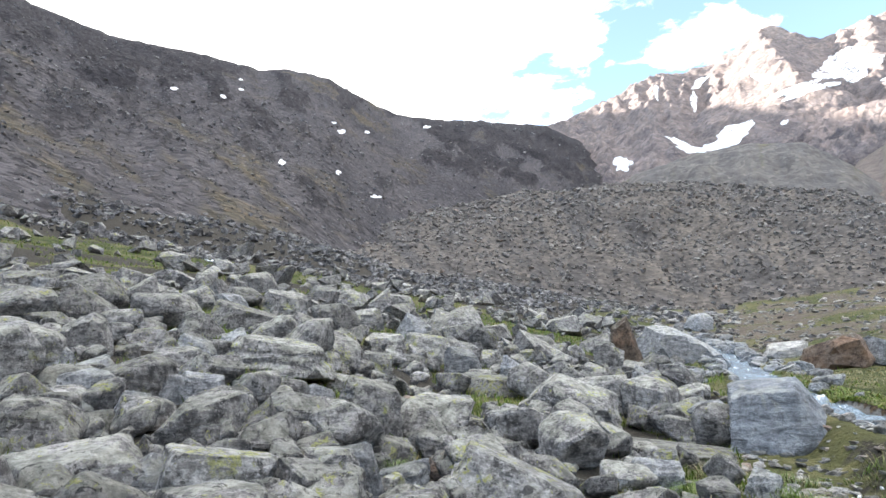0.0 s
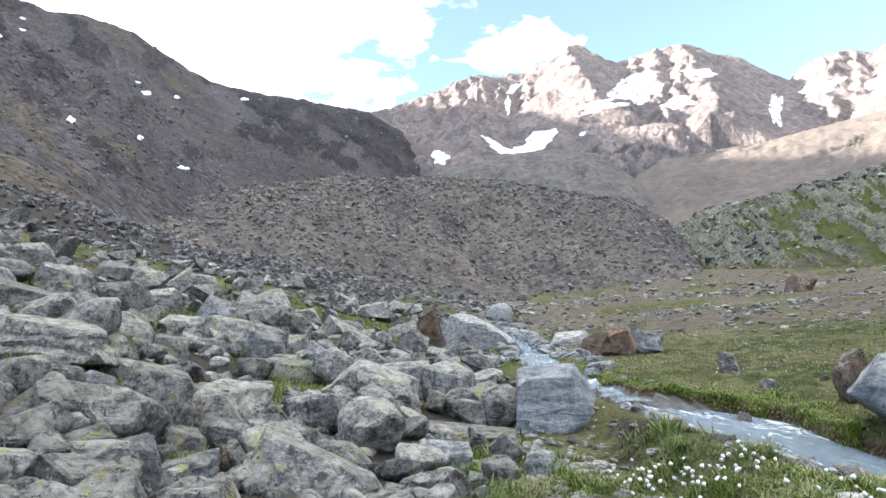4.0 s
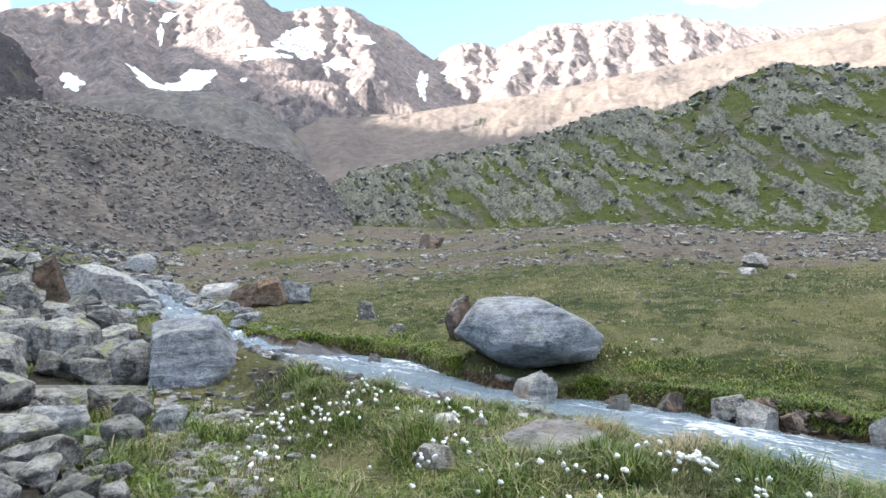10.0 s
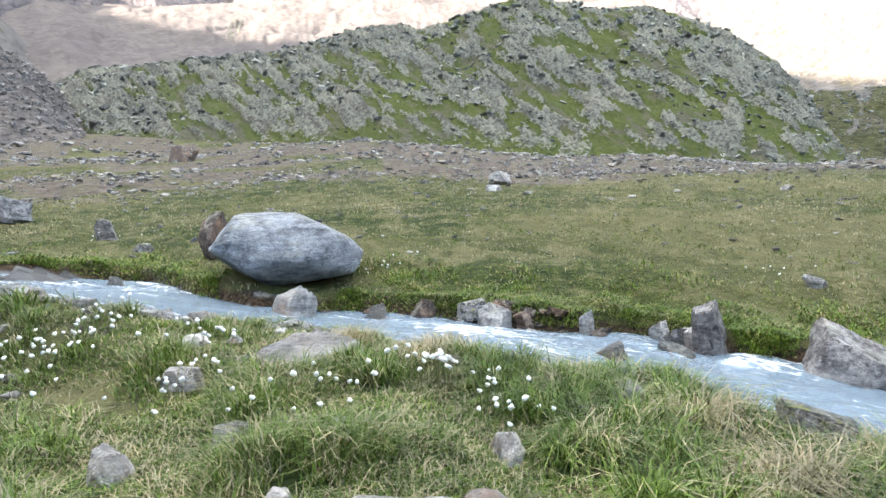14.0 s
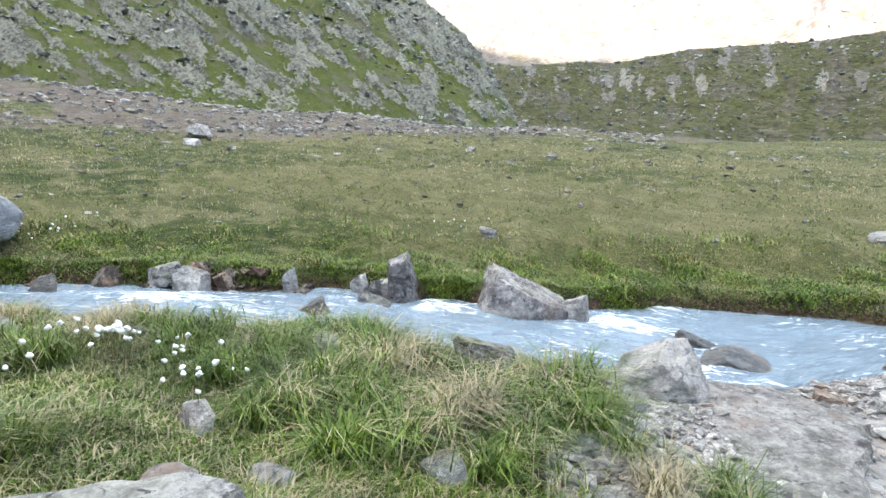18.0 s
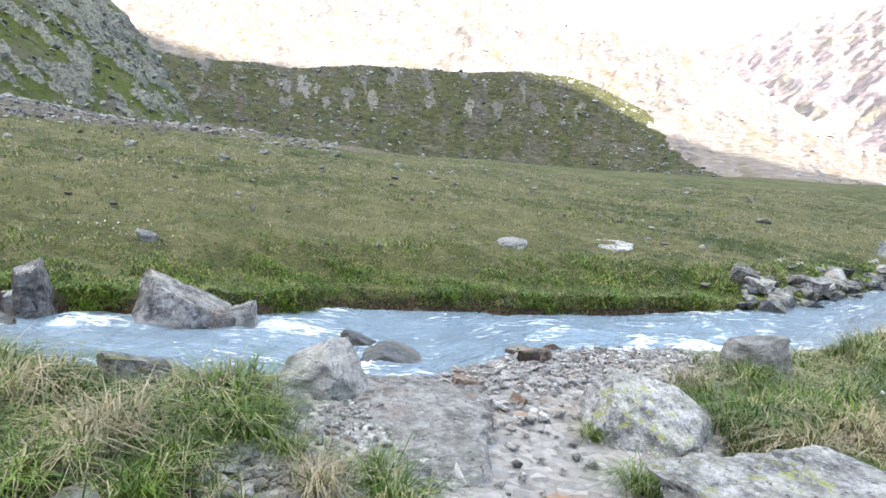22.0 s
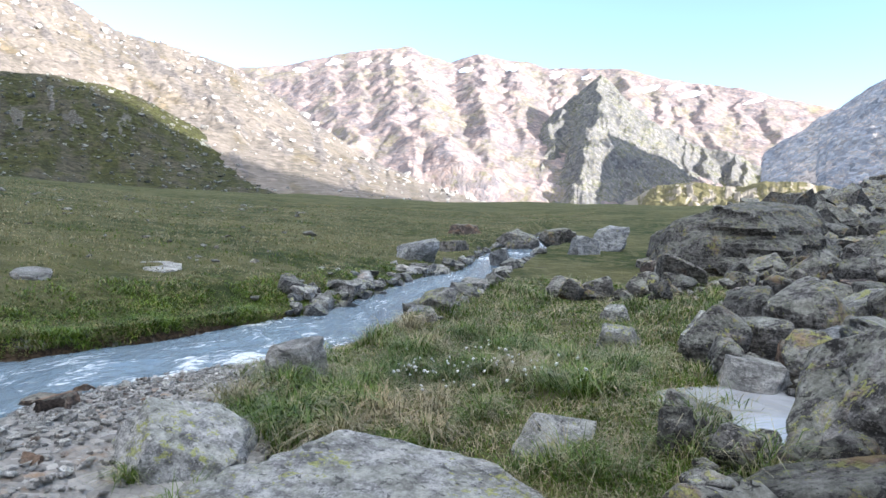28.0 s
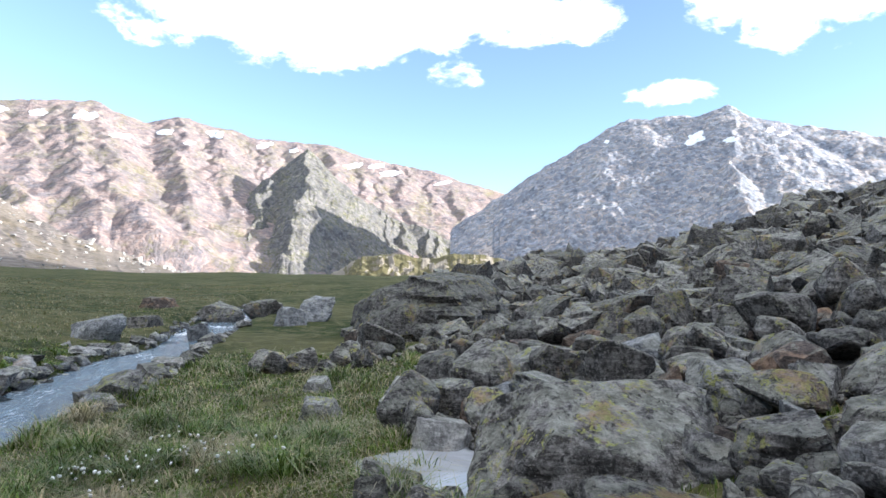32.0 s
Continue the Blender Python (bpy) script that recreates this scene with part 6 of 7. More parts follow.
cut_boulder(M_BROWN, 5.34, 20.19, 2.62, 1.05, 0.8, 1.75, -15, 341, ((-0.45, -0.2, 1, 0.8), (1, -0.2, 0.55, 0.62), (-1, -0.1, 0.06, 0.7), (0.15, -1, 0.1, 0.7), (0.8, -0.7, 0.3, 0.72), (0, 1, 0.1, 0.7), (0, 0, -1, 0.9), (-0.7, -0.8, 0.2, 0.8)), 120.0, LABELS[M_BROWN] + " on the boulder slope", 0.05, 0.03)
hump_boulder(M_SOMBRE, -1.62, -4.35, 0.58, 1.86, 1.5, 0.92, 160, 90)
outcrop(M_SOMBRE, -1.49, -16.9, 0.9, 4.55, 3.9, 2.05, 175, 104)

# ---- loose stones spread over the slopes ----
def clear(x, y, margin=0.0):
    ok = np.ones(len(x), bool)
    for kx, ky, kr in KEY:
        ok &= np.hypot(x - kx, y - ky) > kr + margin
    return ok


def spread(rng, count, az0, az1, r0, r1, bias=1.0):
    az = rng.uniform(min(az0, az1), max(az0, az1), count)
    r = r0 * (r1 / r0) ** (rng.uniform(0, 1, count) ** bias)
    a = np.radians(az)
    return az, r, -np.sin(a) * r, np.cos(a) * r


def off_water(az, r, gap=0.0):
    mid_az, _ = upper_run(r)
    upper = (np.abs(np.radians(az - mid_az)) * r < UPPER_HALF + 0.3 * gap) & (r > 9.4) & (r < 63)
    near, far, _ = stream_at(az)
    return ~upper & ~((az < -25) & (az > -171) & (r > near - gap) & (r < far + gap))


def hull_stone(seed, points=15, worn=0.05):
    """An angular block: the hull of a few points with worn edges, fitted to a box from -1 to 1."""
    h_rng = np.random.default_rng(seed)
    p = h_rng.normal(size=(points, 3))
    p /= np.linalg.norm(p, axis=1)[:, None]
    p = p * h_rng.uniform(0.75, 1.0, (points, 1))
    p[:, 2] = np.clip(p[:, 2], -0.55, 0.5)
    bm = bmesh.new()
    for c in p:
        bm.verts.new(c)
    bmesh.ops.convex_hull(bm, input=bm.verts)
    bmesh.ops.delete(bm, geom=[v for v in bm.verts if not v.link_faces], context="VERTS")
    if worn:
        bmesh.ops.dissolve_limit(bm, angle_limit=0.12, verts=bm.verts, edges=bm.edges)
        bmesh.ops.bevel(bm, geom=list(bm.edges), offset=worn, segments=1, affect="EDGES", profile=0.5)
    bmesh.ops.triangulate(bm, faces=bm.faces)
    bm.verts.index_update()
    v = np.array([k.co for k in bm.verts])
    q = np.array([[k.index for k in f.verts] for f in bm.faces])
    bm.free()
    lo, hi = v.min(0), v.max(0)
    return (v - (lo + hi) / 2) / ((hi - lo) / 2), q


VARIANTS = [stone_shape(900 + 7 * k, 3, 14, 140.0, 0.035, 0.7, 0.03, block_cuts(900 + k, (k % 5 - 2) * 0.3)) for k in range(16)]
STONE_MESH = {}


def stone_mesh(k, mat):
    if (k, mat.name) not in STONE_MESH:
        v, q = VARIANTS[k]
        ob = crisp(raw("stone", v * 0.5, q, mat))
        STONE_MESH[k, mat.name] = ob.data
        bpy.data.objects.remove(ob)
    return STONE_MESH[k, mat.name]


def single_stones(rng, places, sizes, mats, label, group, name="stone", squash=0.62, sink=0.1):
    for (x, y), s in zip(places, sizes):
        mat = mats[int(rng.integers(len(mats)))]
        z = land(np.array([x]), np.array([y]), False)[0][0]
        high = s * squash * rng.uniform(0.75, 1.25)
        ob = new(name, stone_mesh(int(rng.integers(len(VARIANTS))), mat))
        ob.matrix_world = pose(x, y, z + high * (0.5 - sink), rng.uniform(-14, 14), rng.uniform(-14, 14), rng.uniform(0, 360)) @ Matrix.Diagonal((s * rng.uniform(0.8, 1.3), s * rng.uniform(0.7, 1.1), high, 1))
        tagged(ob, label, "stone", group)


def joined_stones(name, rng, x, y, sizes, mat, label, squash=0.62, sink=0.25, level=1, lean=15, height=None, slant=0.0):
    """Many stones as one mesh."""
    shapes = [hull_stone(500 + k, 22, 0.06) if level > 1 else hull_stone(500 + k, 13, 0.0) for k in range(24)]
    z = land(x, y, False)[0] if height is None else height
    vs, qs, n = [], [], 0
    for k in range(len(x)):
        v, q = shapes[int(rng.integers(24))]
        s = sizes[k]
        dims = np.array((s * rng.uniform(0.8, 1.35), s * rng.uniform(0.7, 1.1), s * squash * rng.uniform(0.7, 1.3))) / 2
        vv = (v * dims) @ spin(rng.uniform(0, 360), rng.uniform(-lean, lean), rng.uniform(-lean, lean) + slant).T
        vs.append(vv + (x[k], y[k], z[k] + dims[2] * (1 - 2 * sink))), qs.append(q + n)
        n += len(v)
    ob = raw(name, np.concatenate(vs), np.concatenate(qs), mat, flat=True)
    return tagged(ob, label, "stones", kind="stuff")


rng = np.random.default_rng(7)
# boulder field up the valley
def field(name, az0, az1, count, mats, label, group, singles=95):
    """Blocks of all sizes close to the stand: the first ones as things, the rest joined, small ones filling the gaps."""
    az, r, x, y = spread(rng, count, az0, az1, 2.3, 16, 0.9)
    size = rng.lognormal(-1.3, 0.5, count).clip(0.12, 0.75) * np.clip(r / 7, 0.65, 1.3)
    keep = clear(x, y, -0.05) & off_water(az, r, 0.3)
    for px_, py_, pr, _ in POOLS:
        keep &= np.hypot(x - px_, y - py_) > pr + 0.12
    keep &= (ax_gap(x, y) | (rng.uniform(0, 1, count) < 0.22)) & border(az, x, y)
    x, y, size = x[keep], y[keep], size[keep]
    single_stones(rng, list(zip(x, y))[:singles], size[:singles], mats, label, group)
    if len(x) > singles:
        joined_stones(name, rng, x[singles:], y[singles:], size[singles:], mats[0], label.replace("stone", "stones", 1), level=2, lean=34, sink=0.04)
    az, r, x, y = spread(rng, count // 2, az0, az1, 2.2, 13, 0.9)
    keep = clear(x, y, -0.02) & off_water(az, r, 0.2) & ax_gap(x, y) & border(az, x, y)
    for px_, py_, pr, _ in POOLS:
        keep &= np.hypot(x - px_, y - py_) > pr + 0.05
    joined_stones(name, rng, x[keep], y[keep], rng.uniform(0.06, 0.2, keep.sum()), mats[0], "small stones filling the gaps of the boulders", level=1, lean=40, sink=0.12)


def border(az, x, y):
    """The boulders' uneven border towards the turf."""
    wander = az + 9 * fbm(x / 5, y / 5, 3, 66) + 6 * fbm(x / 2.5, y / 2.5, 4, 61)
    return (wander > -20) | (wander < np.where(np.hypot(x, y) < 10, -184, -178))


def ax_gap(x, y):
    """Where blocks lie close; turf fills the rest."""
    return fbm(x / 2.5, y / 2.5, 4, 61) + 0.5 * fbm(x / 14, y / 14, 4, 62) < 0.16


field("boulder_field", -26, 37, 900, (M_ROCK, M_ROCK, M_ROCK, M_GREY, M_YELLOW), "grey lichened stone of the boulder field", "boulder field up the valley")
az, r, x, y = spread(rng, 2300, -20, 37, 12, 46, 0.85)
size = rng.lognormal(-0.95, 0.55, 2300).clip(0.15, 1.3) * np.clip(r / 22, 0.7, 1.2)
keep = clear(x, y) & off_water(az, r, 0.4) & ((fbm(x / 5, y / 5, 3, 62) + 0.5 * fbm(x / 14, y / 14, 4, 62) < 0.12 - 0.40 * smooth(16, 24, r) * smooth(44, 36, r)) | (rng.uniform(0, 1, 2300) < 0.07))
joined_stones("boulder_field", rng, x[keep], y[keep], size[keep], M_ROCK, "dense field of grey lichened boulders further up the valley", level=1, lean=28, sink=0.08)
# scree foot above it
M_SCREE = rock_mat("dark_scree_block", (0.15, 0.145, 0.147), (0.265, 0.255, 0.254), 0.0, grey_lichen=0.15, scale=0.4)
M_BLOCK = rock_mat("moraine_block", (0.17, 0.158, 0.149), (0.28, 0.26, 0.245), 0.0, grey_lichen=0.15, rust=0.15, scale=0.4)
az, r, x, y = spread(rng, 6500, -24, 38, 40, 150, 0.8)
size = r * 0.0062 * rng.lognormal(0, 0.5, 6500).clip(0.4, 2.4)
KEY.append((-18.5, 50.0, 3.0))
KEY.append((-20.0, 53.5, 3.0))
keep = (rng.uniform(0, 1, 6500) < smooth(-26, 6, az) + 0.25) & clear(x, y)
joined_stones("scree_blocks", rng, x[keep], y[keep], size[keep], M_SCREE, "dark grey scree of angular blocks", level=1, lean=25)
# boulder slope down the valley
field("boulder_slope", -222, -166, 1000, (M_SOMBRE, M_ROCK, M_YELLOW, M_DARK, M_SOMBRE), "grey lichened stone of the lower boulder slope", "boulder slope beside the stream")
az, r, x, y = spread(rng, 3600, -223, -183, 12, 75, 0.9)
size = rng.lognormal(-0.55, 0.5, 3600).clip(0.25, 1.7) * np.clip(r / 30, 0.7, 1.3)
keep = clear(x, y) & (rng.uniform(0, 1, 3600) < smooth(-182, -190, az + 0 * r) + 0.2)
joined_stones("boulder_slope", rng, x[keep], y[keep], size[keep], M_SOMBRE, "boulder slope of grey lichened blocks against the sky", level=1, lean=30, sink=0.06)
# stones on the heather beyond the meadow
M_HEATHSTONE = rock_mat("heather_stone", (0.27, 0.255, 0.24), (0.43, 0.41, 0.385), 0.1, rust=0.1, scale=0.5)
az, r, x, y = spread(rng, 17000, -112, -14, 17, 150, 0.85)
edge_ = keyed(az, ((-18, 16), (-28, 22), (-40, 26), (-60, 24), (-80, 24), (-112, 40)))
size = r * 0.0036 * rng.lognormal(0, 0.65, 17000).clip(0.3, 4.0)
keep = (rng.uniform(0, 1, 17000) < (smooth(0.75, 1.3, r / edge_) * smooth(-0.35, 0.3, fbm(x / 11, y / 11, 3, 44)) + 0.025)) & off_water(az, r, 0.3)
joined_stones("heather_stones", rng, x[keep], y[keep], size[keep], M_HEATHSTONE, "grey stones strewn over brown heather", level=1, squash=0.4)
az, r, x, y = spread(rng, 420, -150, -40, 8.5, 60, 0.9)
keep = off_water(az, r, 0.5) & clear(x, y, 0.2)
joined_stones("meadow_stones", rng, x[keep], y[keep], (0.05 + 0.004 * r[keep]) * rng.lognormal(0, 0.45, keep.sum()), M_HEATHSTONE, "pale stones scattered in the meadow grass", level=1, squash=0.4)
# gravel bar and stony banks
def bank_stones(name, rng, count, az0, az1, side, spreadr, lo, hi, mats, label, group, singles):
    az = rng.uniform(min(az0, az1), max(az0, az1), count)
    near, far, _ = stream_at(az)
    r = near - np.abs(rng.normal(0, spreadr, count)) + 0.1 if side < 0 else far + np.abs(rng.normal(0, spreadr, count)) - 0.12
    a = np.radians(az)
    x, y = -np.sin(a) * r, np.cos(a) * r
    size = rng.lognormal(math.log((lo * hi) ** 0.5), 0.5, count).clip(lo, hi)
    keep = clear(x, y, -0.15)
    x, y, size = x[keep], y[keep], size[keep]
    single_stones(rng, list(zip(x, y))[:singles], size[:singles], mats, label, group, squash=0.5, sink=0.15)
    if len(x) > singles:
        joined_stones(name, rng, x[singles:], y[singles:], size[singles:], mats[0], label, squash=0.5, level=1, sink=0.15)


bank_stones("gravel", rng, 4200, -107, -147, -1, 1.2, 0.014, 0.085, (M_GRAVEL, M_PALE, M_RUST, M_GREY), "washed pale and rusty stone of the gravel bar", "stones of the gravel bar", 60)
bank_stones("gravel", rng, 520, -24, -60, -1, 0.3, 0.03, 0.2, (M_PALE, M_GREY, M_GRAVEL), "washed pale stone at the stream edge", "stones along the near bank", 25)
bank_stones("gravel", rng, 160, -56, -92, 1, 0.12, 0.05, 0.24, (M_DARK, M_ROCK, M_PALE, M_RUST), "small stone below the cut turf bank", "stones along the far bank", 30)
bank_stones("gravel", rng, 220, -147, -169, 1, 0.7, 0.08, 0.5, (M_ROCK, M_GREY, M_PALE), "grey stone at the lower stream bank", "stones along the lower stream", 30)
bank_stones("gravel", rng, 160, -158, -169, -1, 1.3, 0.08, 0.6, (M_ROCK, M_GREY, M_PALE), "grey stone at the lower stream bank", "stones along the lower stream", 20)
# stones hemming the cascade
r = rng.uniform(10, 60, 260)
side_ = rng.choice([-1.0, 1.0], 260) * (UPPER_HALF + np.abs(rng.normal(0, 0.5, 260)) + 0.1)
a = np.radians(upper_run(r)[0]) + side_ / r
x, y = -np.sin(a) * r, np.cos(a) * r
keep = clear(x, y, -0.1)
joined_stones("cascade_stones", rng, x[keep], y[keep], rng.lognormal(-1.2, 0.45, keep.sum()).clip(0.12, 0.7) * np.clip(r[keep] / 20, 0.8, 1.6), M_GREY, "grey stones hemming the upper cascade", squash=0.5, level=2)
# the path of pebbles through the near turf
az, r, x, y = spread(rng, 420, -22, -30, 3.0, 8.0)
x = x + 0.15 * rng.normal(size=420)
joined_stones("pebbles", rng, x, y, rng.uniform(0.03, 0.13, 420), M_PALE, "pale pebbles of a trickle bed in the turf", squash=0.4)
az, r, x, y = spread(rng, 300, -101, -114, 2.2, 3.3)
joined_stones("pebbles", rng, x, y, rng.uniform(0.03, 0.12, 300), M_PALE, "pale pebbles in a gap of the turf", squash=0.5)


# small stones showing in the near turf
az, r, x, y = spread(rng, 30, -34, -112, 2.0, 5.2)
near, far, _ = stream_at(az)
ok = (r < near - 0.3) & clear(x, y, 0.05)
single_stones(rng, list(zip(x[ok], y[ok])), rng.uniform(0.10, 0.24, ok.sum()), (M_PALE, M_GRAVEL), "small pale stone half sunk in the near turf", "stones in the near turf", squash=0.55, sink=0.12)
# blocks on the moraine, the dark mountain and the slab hill stand on the flanks themselves
def flank_points(rng, ob, count, keep=None):
    me = ob.data
    co = np.empty(len(me.vertices) * 3, np.float32)
    me.vertices.foreach_get("co", co)
    co = co.reshape(-1, 3)
    tri = np.empty(len(me.loops), np.int32)
    me.loops.foreach_get("vertex_index", tri)
    tri = tri.reshape(-1, 4)
    quad = co[tri]
    mid = quad.mean(1)
    area = np.linalg.norm(np.cross(quad[:, 2] - quad[:, 0], quad[:, 3] - quad[:, 1]), axis=1) / 2
    dist = np.hypot(mid[:, 0], mid[:, 1])
    wt = area / dist ** 1.2
    if keep is not None:
        wt = wt * keep(mid)
    pick = rng.choice(len(mid), count, p=wt / wt.sum())
    u, v = rng.uniform(0, 1, (2, count, 1))
    qd = quad[pick]
    return (qd[:, 0] * (1 - u) + qd[:, 1] * u) * (1 - v) + (qd[:, 3] * (1 - u) + qd[:, 2] * u) * v


def far_blocks(name, k, count, factor, mat, label, keep=None, **more):
    P = flank_points(rng, back[k], count, keep)
    joined_stones(name, rng, P[:, 0], P[:, 1], np.hypot(P[:, 0], P[:, 1]) * factor * rng.lognormal(0, 0.55, count).clip(0.35, 2.8), mat, label, level=1, height=P[:, 2], **more)


far_blocks("moraine_blocks", 1, 15000, 0.0034, M_BLOCK, "tumbled angular blocks covering the moraine", lean=30)
far_blocks("scree_blocks", 0, 9000, 0.0027, M_SCREE, "angular blocks on the dark scree slope", lambda m: smooth(420, 130, np.hypot(m[:, 0], m[:, 1])) + 0.04, lean=25)
M_SLAB = rock_mat("pale_slab", (0.15, 0.152, 0.138), (0.26, 0.258, 0.23), 0.25, grey_lichen=0.5, scale=0.35)
far_blocks("hill_slabs", 6, 3800, 0.0055, M_SLAB, "pale grey rock slabs breaking through the turf", lambda m: smooth(-0.25, 0.3, fbm(m[:, 0] / 30, m[:, 1] / 30, 3, 8)) + 0.05, lean=20, squash=0.35, sink=0.38, slant=20)
far_blocks("hill_stones", 7, 3500, 0.0030, M_SLAB, "grey stones on the grassy old moraine")
far_blocks("slope_boulders", 8, 2200, 0.0045, M_PALE, "pale boulders on the sunlit slope")

# ---- pools ----
for px_, py_, pr, level_ in POOLS:
    a = np.linspace(0, 2 * np.pi, 40, endpoint=False)[:, None]
    rr = np.linspace(0.02, 1.12, 8)[None] * pr
    ob = sheet("pool_water", px_ + np.cos(a) * rr, py_ + np.sin(a) * rr, level_ + 0 * a * rr, M_POOL, {"froth": 0 * a * rr}, closed=True)
    tagged(ob, "still shallow pool with sky reflection put into its pale colour", "pool", kind="structure")

# ---- old snow, bare scars ----
def drape(ob, az, el, wide, high, seed, slope=0.0, mat=M_SNOW, name="snow_patch", label="patch of old white snow on the mountainside", kind="snow patch", group="snow patches on the mountains"):
    """A ragged patch lying on a flank, seen in the given bearing and elevation, half sizes in degrees."""
    n, m = (44, 26) if wide > 0.6 else (26, 14)
    a, b = np.linspace(-1, 1, n)[:, None], np.linspace(-1, 1, m)[None]
    ang = np.arctan2(b, a)
    c, s = np.cos(ang), np.sin(ang)
    rim = 0.78 + 0.45 * vnoise(c * 1.1 + seed, s * 1.1 - seed, seed) + 0.16 * vnoise(c * 2.6 + seed, s * 2.6, seed + 1) + 0.03 * vnoise(c * 8, s * 8 + seed, seed + 2)
    rad = (np.maximum(np.abs(a), np.abs(b)) + 0 * a * b) * np.clip(rim, 0.15, 1.2)
    aa, ee = az + wide * c * rad, el + high * s * rad - slope * wide * c * rad
    eye = Vector((0, 0, EYE_Z))
    grid = np.zeros((n, m, 3))
    for i in range(n):
        for j in range(m):
            d = compass(aa[i, j], ee[i, j])
            hit, place, normal, _ = ob.ray_cast(eye, d)
            if not hit:
                return
            grid[i, j] = place - d * (0.0012 * place.length)
    ob_ = sheet(name, grid[..., 0], grid[..., 1], grid[..., 2], mat)
    tagged(ob_, label, kind, group)


bpy.context.view_layer.update()
LEFT_M, PEAKS, FAR_R, BLUFF = back[0], back[5], back[9], back[11]
for n, (az, el, wd, hg) in enumerate(((25.3, 22.6, 0.4, 0.15), (21.2, 22.6, 0.35, 0.15), (19.8, 24.2, 0.25, 0.1), (19.7, 23.4, 0.3, 0.1), (11.2, 21.5, 0.25, 0.1), (10.5, 20.8, 0.45, 0.25), (8.1, 20.9, 0.3, 0.15),
                                      (2.5, 21.6, 0.45, 0.15), (15.7, 17.7, 0.42, 0.28), (10.6, 17.2, 0.28, 0.3), (7.1, 15.3, 0.6, 0.18))):
    drape(LEFT_M, az, el, wd, hg, 3 + n)
drape(ground, 21.0, 8.9, 1.1, 0.28, 19)
for n, (az, el, wd, hg, sl) in enumerate(((-12.8, 17.5, 0.5, 0.2, 0), (-15.6, 17.9, 1.0, 0.7, 0), (-20.3, 19.4, 1.1, 0.3, -0.5), (-21.5, 18.6, 1.4, 0.4, -0.2), (-24.9, 19.4, 1.9, 1.0, 0.25), (-23.6, 18.7, 1.7, 0.4, 0), (-18.8, 23.6, 0.2, 0.8, 0),
                                         (-22.5, 23.9, 0.85, 0.4, 0.5), (-21.9, 22.5, 0.3, 1.1, 0), (-28.8, 19.8, 0.35, 0.2, 0.3), (-33.6, 23.2, 2.8, 1.5, 0), (-30.1, 22.0, 2.9, 0.6, 0.1), (-37.1, 21.7, 1.7, 0.6, 0), (-38.9, 23.9, 1.7, 0.35, -0.15),
                                         (-44.8, 20.2, 0.6, 1.5, 0), (-48.1, 21.2, 1.9, 0.6, 0.1), (-52.2, 20.9, 1.7, 0.8, 0.2), (-57.5, 22.0, 1.0, 0.4, 0.3), (-27.5, 23.4, 1.2, 0.4, -0.4))):
    drape(PEAKS, az, el, wd, hg, 23 + n, sl)
for n, (az, el, wd, hg) in enumerate(((-149.9, 12.4, 0.8, 0.35), (-147.1, 11.6, 0.8, 0.25), (-155.7, 12.7, 1.1, 0.4), (-152.5, 12.5, 0.7, 0.3), (-165.5, 12.2, 0.8, 0.4), (-161.5, 12.0, 0.8, 0.25), (-169.5, 11.5, 0.9, 0.3), (-177.3, 10.1, 0.9, 0.3),
                                      (-180.6, 9.5, 1.1, 0.3), (-179.3, 10.1, 0.9, 0.25), (-185.4, 8.7, 0.9, 0.2), (-158.2, 11.4, 1.0, 0.25), (-172.0, 11.2, 0.5, 0.25), (-163.4, 11.3, 0.6, 0.2))):
    drape(FAR_R, az, el, wd, hg, 43 + n, 0.15)
for n, (az, el, wd, hg) in enumerate(((-207.2, 11.8, 0.9, 0.55), (-209.9, 11.5, 0.65, 0.25), (-199.9, 12.0, 0.3, 0.22), (-212.8, 12.0, 0.42, 0.25), (-213.8, 11.6, 0.5, 0.15))):
    drape(BLUFF, az, el, wd, hg, 63 + n, 0.2)
M_SCAR = rock_mat("bare_scar", (0.115, 0.102, 0.08), (0.18, 0.163, 0.132), 0.0, scale=0.3, grey_lichen=0.0)
for n, (k, az, el, wd, hg, sl) in enumerate(((7, -107.5, 7.7, 0.7, 0.6, 0), (7, -109.0, 7.6, 0.7, 1.0, 0), (7, -110.1, 7.5, 0.4, 0.6, 0), (7, -112.8, 7.2, 0.7, 0.9, 0), (7, -115.0, 6.9, 0.6, 1.0, 0), (7, -106.2, 7.8, 0.4, 0.4, 0), (7, -120, 7.0, 0.6, 0.9, 0), (7, -123.5, 6.6, 0.5, 1.0, 0), (7, -126, 6.4, 0.6, 0.9, 0), (7, -129.5, 6.6, 0.9, 0.6, 0), (4, -50.2, 17.0, 0.5, 0.9, 0), (4, -49.6, 16.2, 0.35, 0.9, 0))):
    drape(back[k], az, el, wd, hg, 83 + n, sl, M_SCAR, "bare_scar", "bare pale gravel scar in the grassy flank", "scar", "bare scars in the slopes")


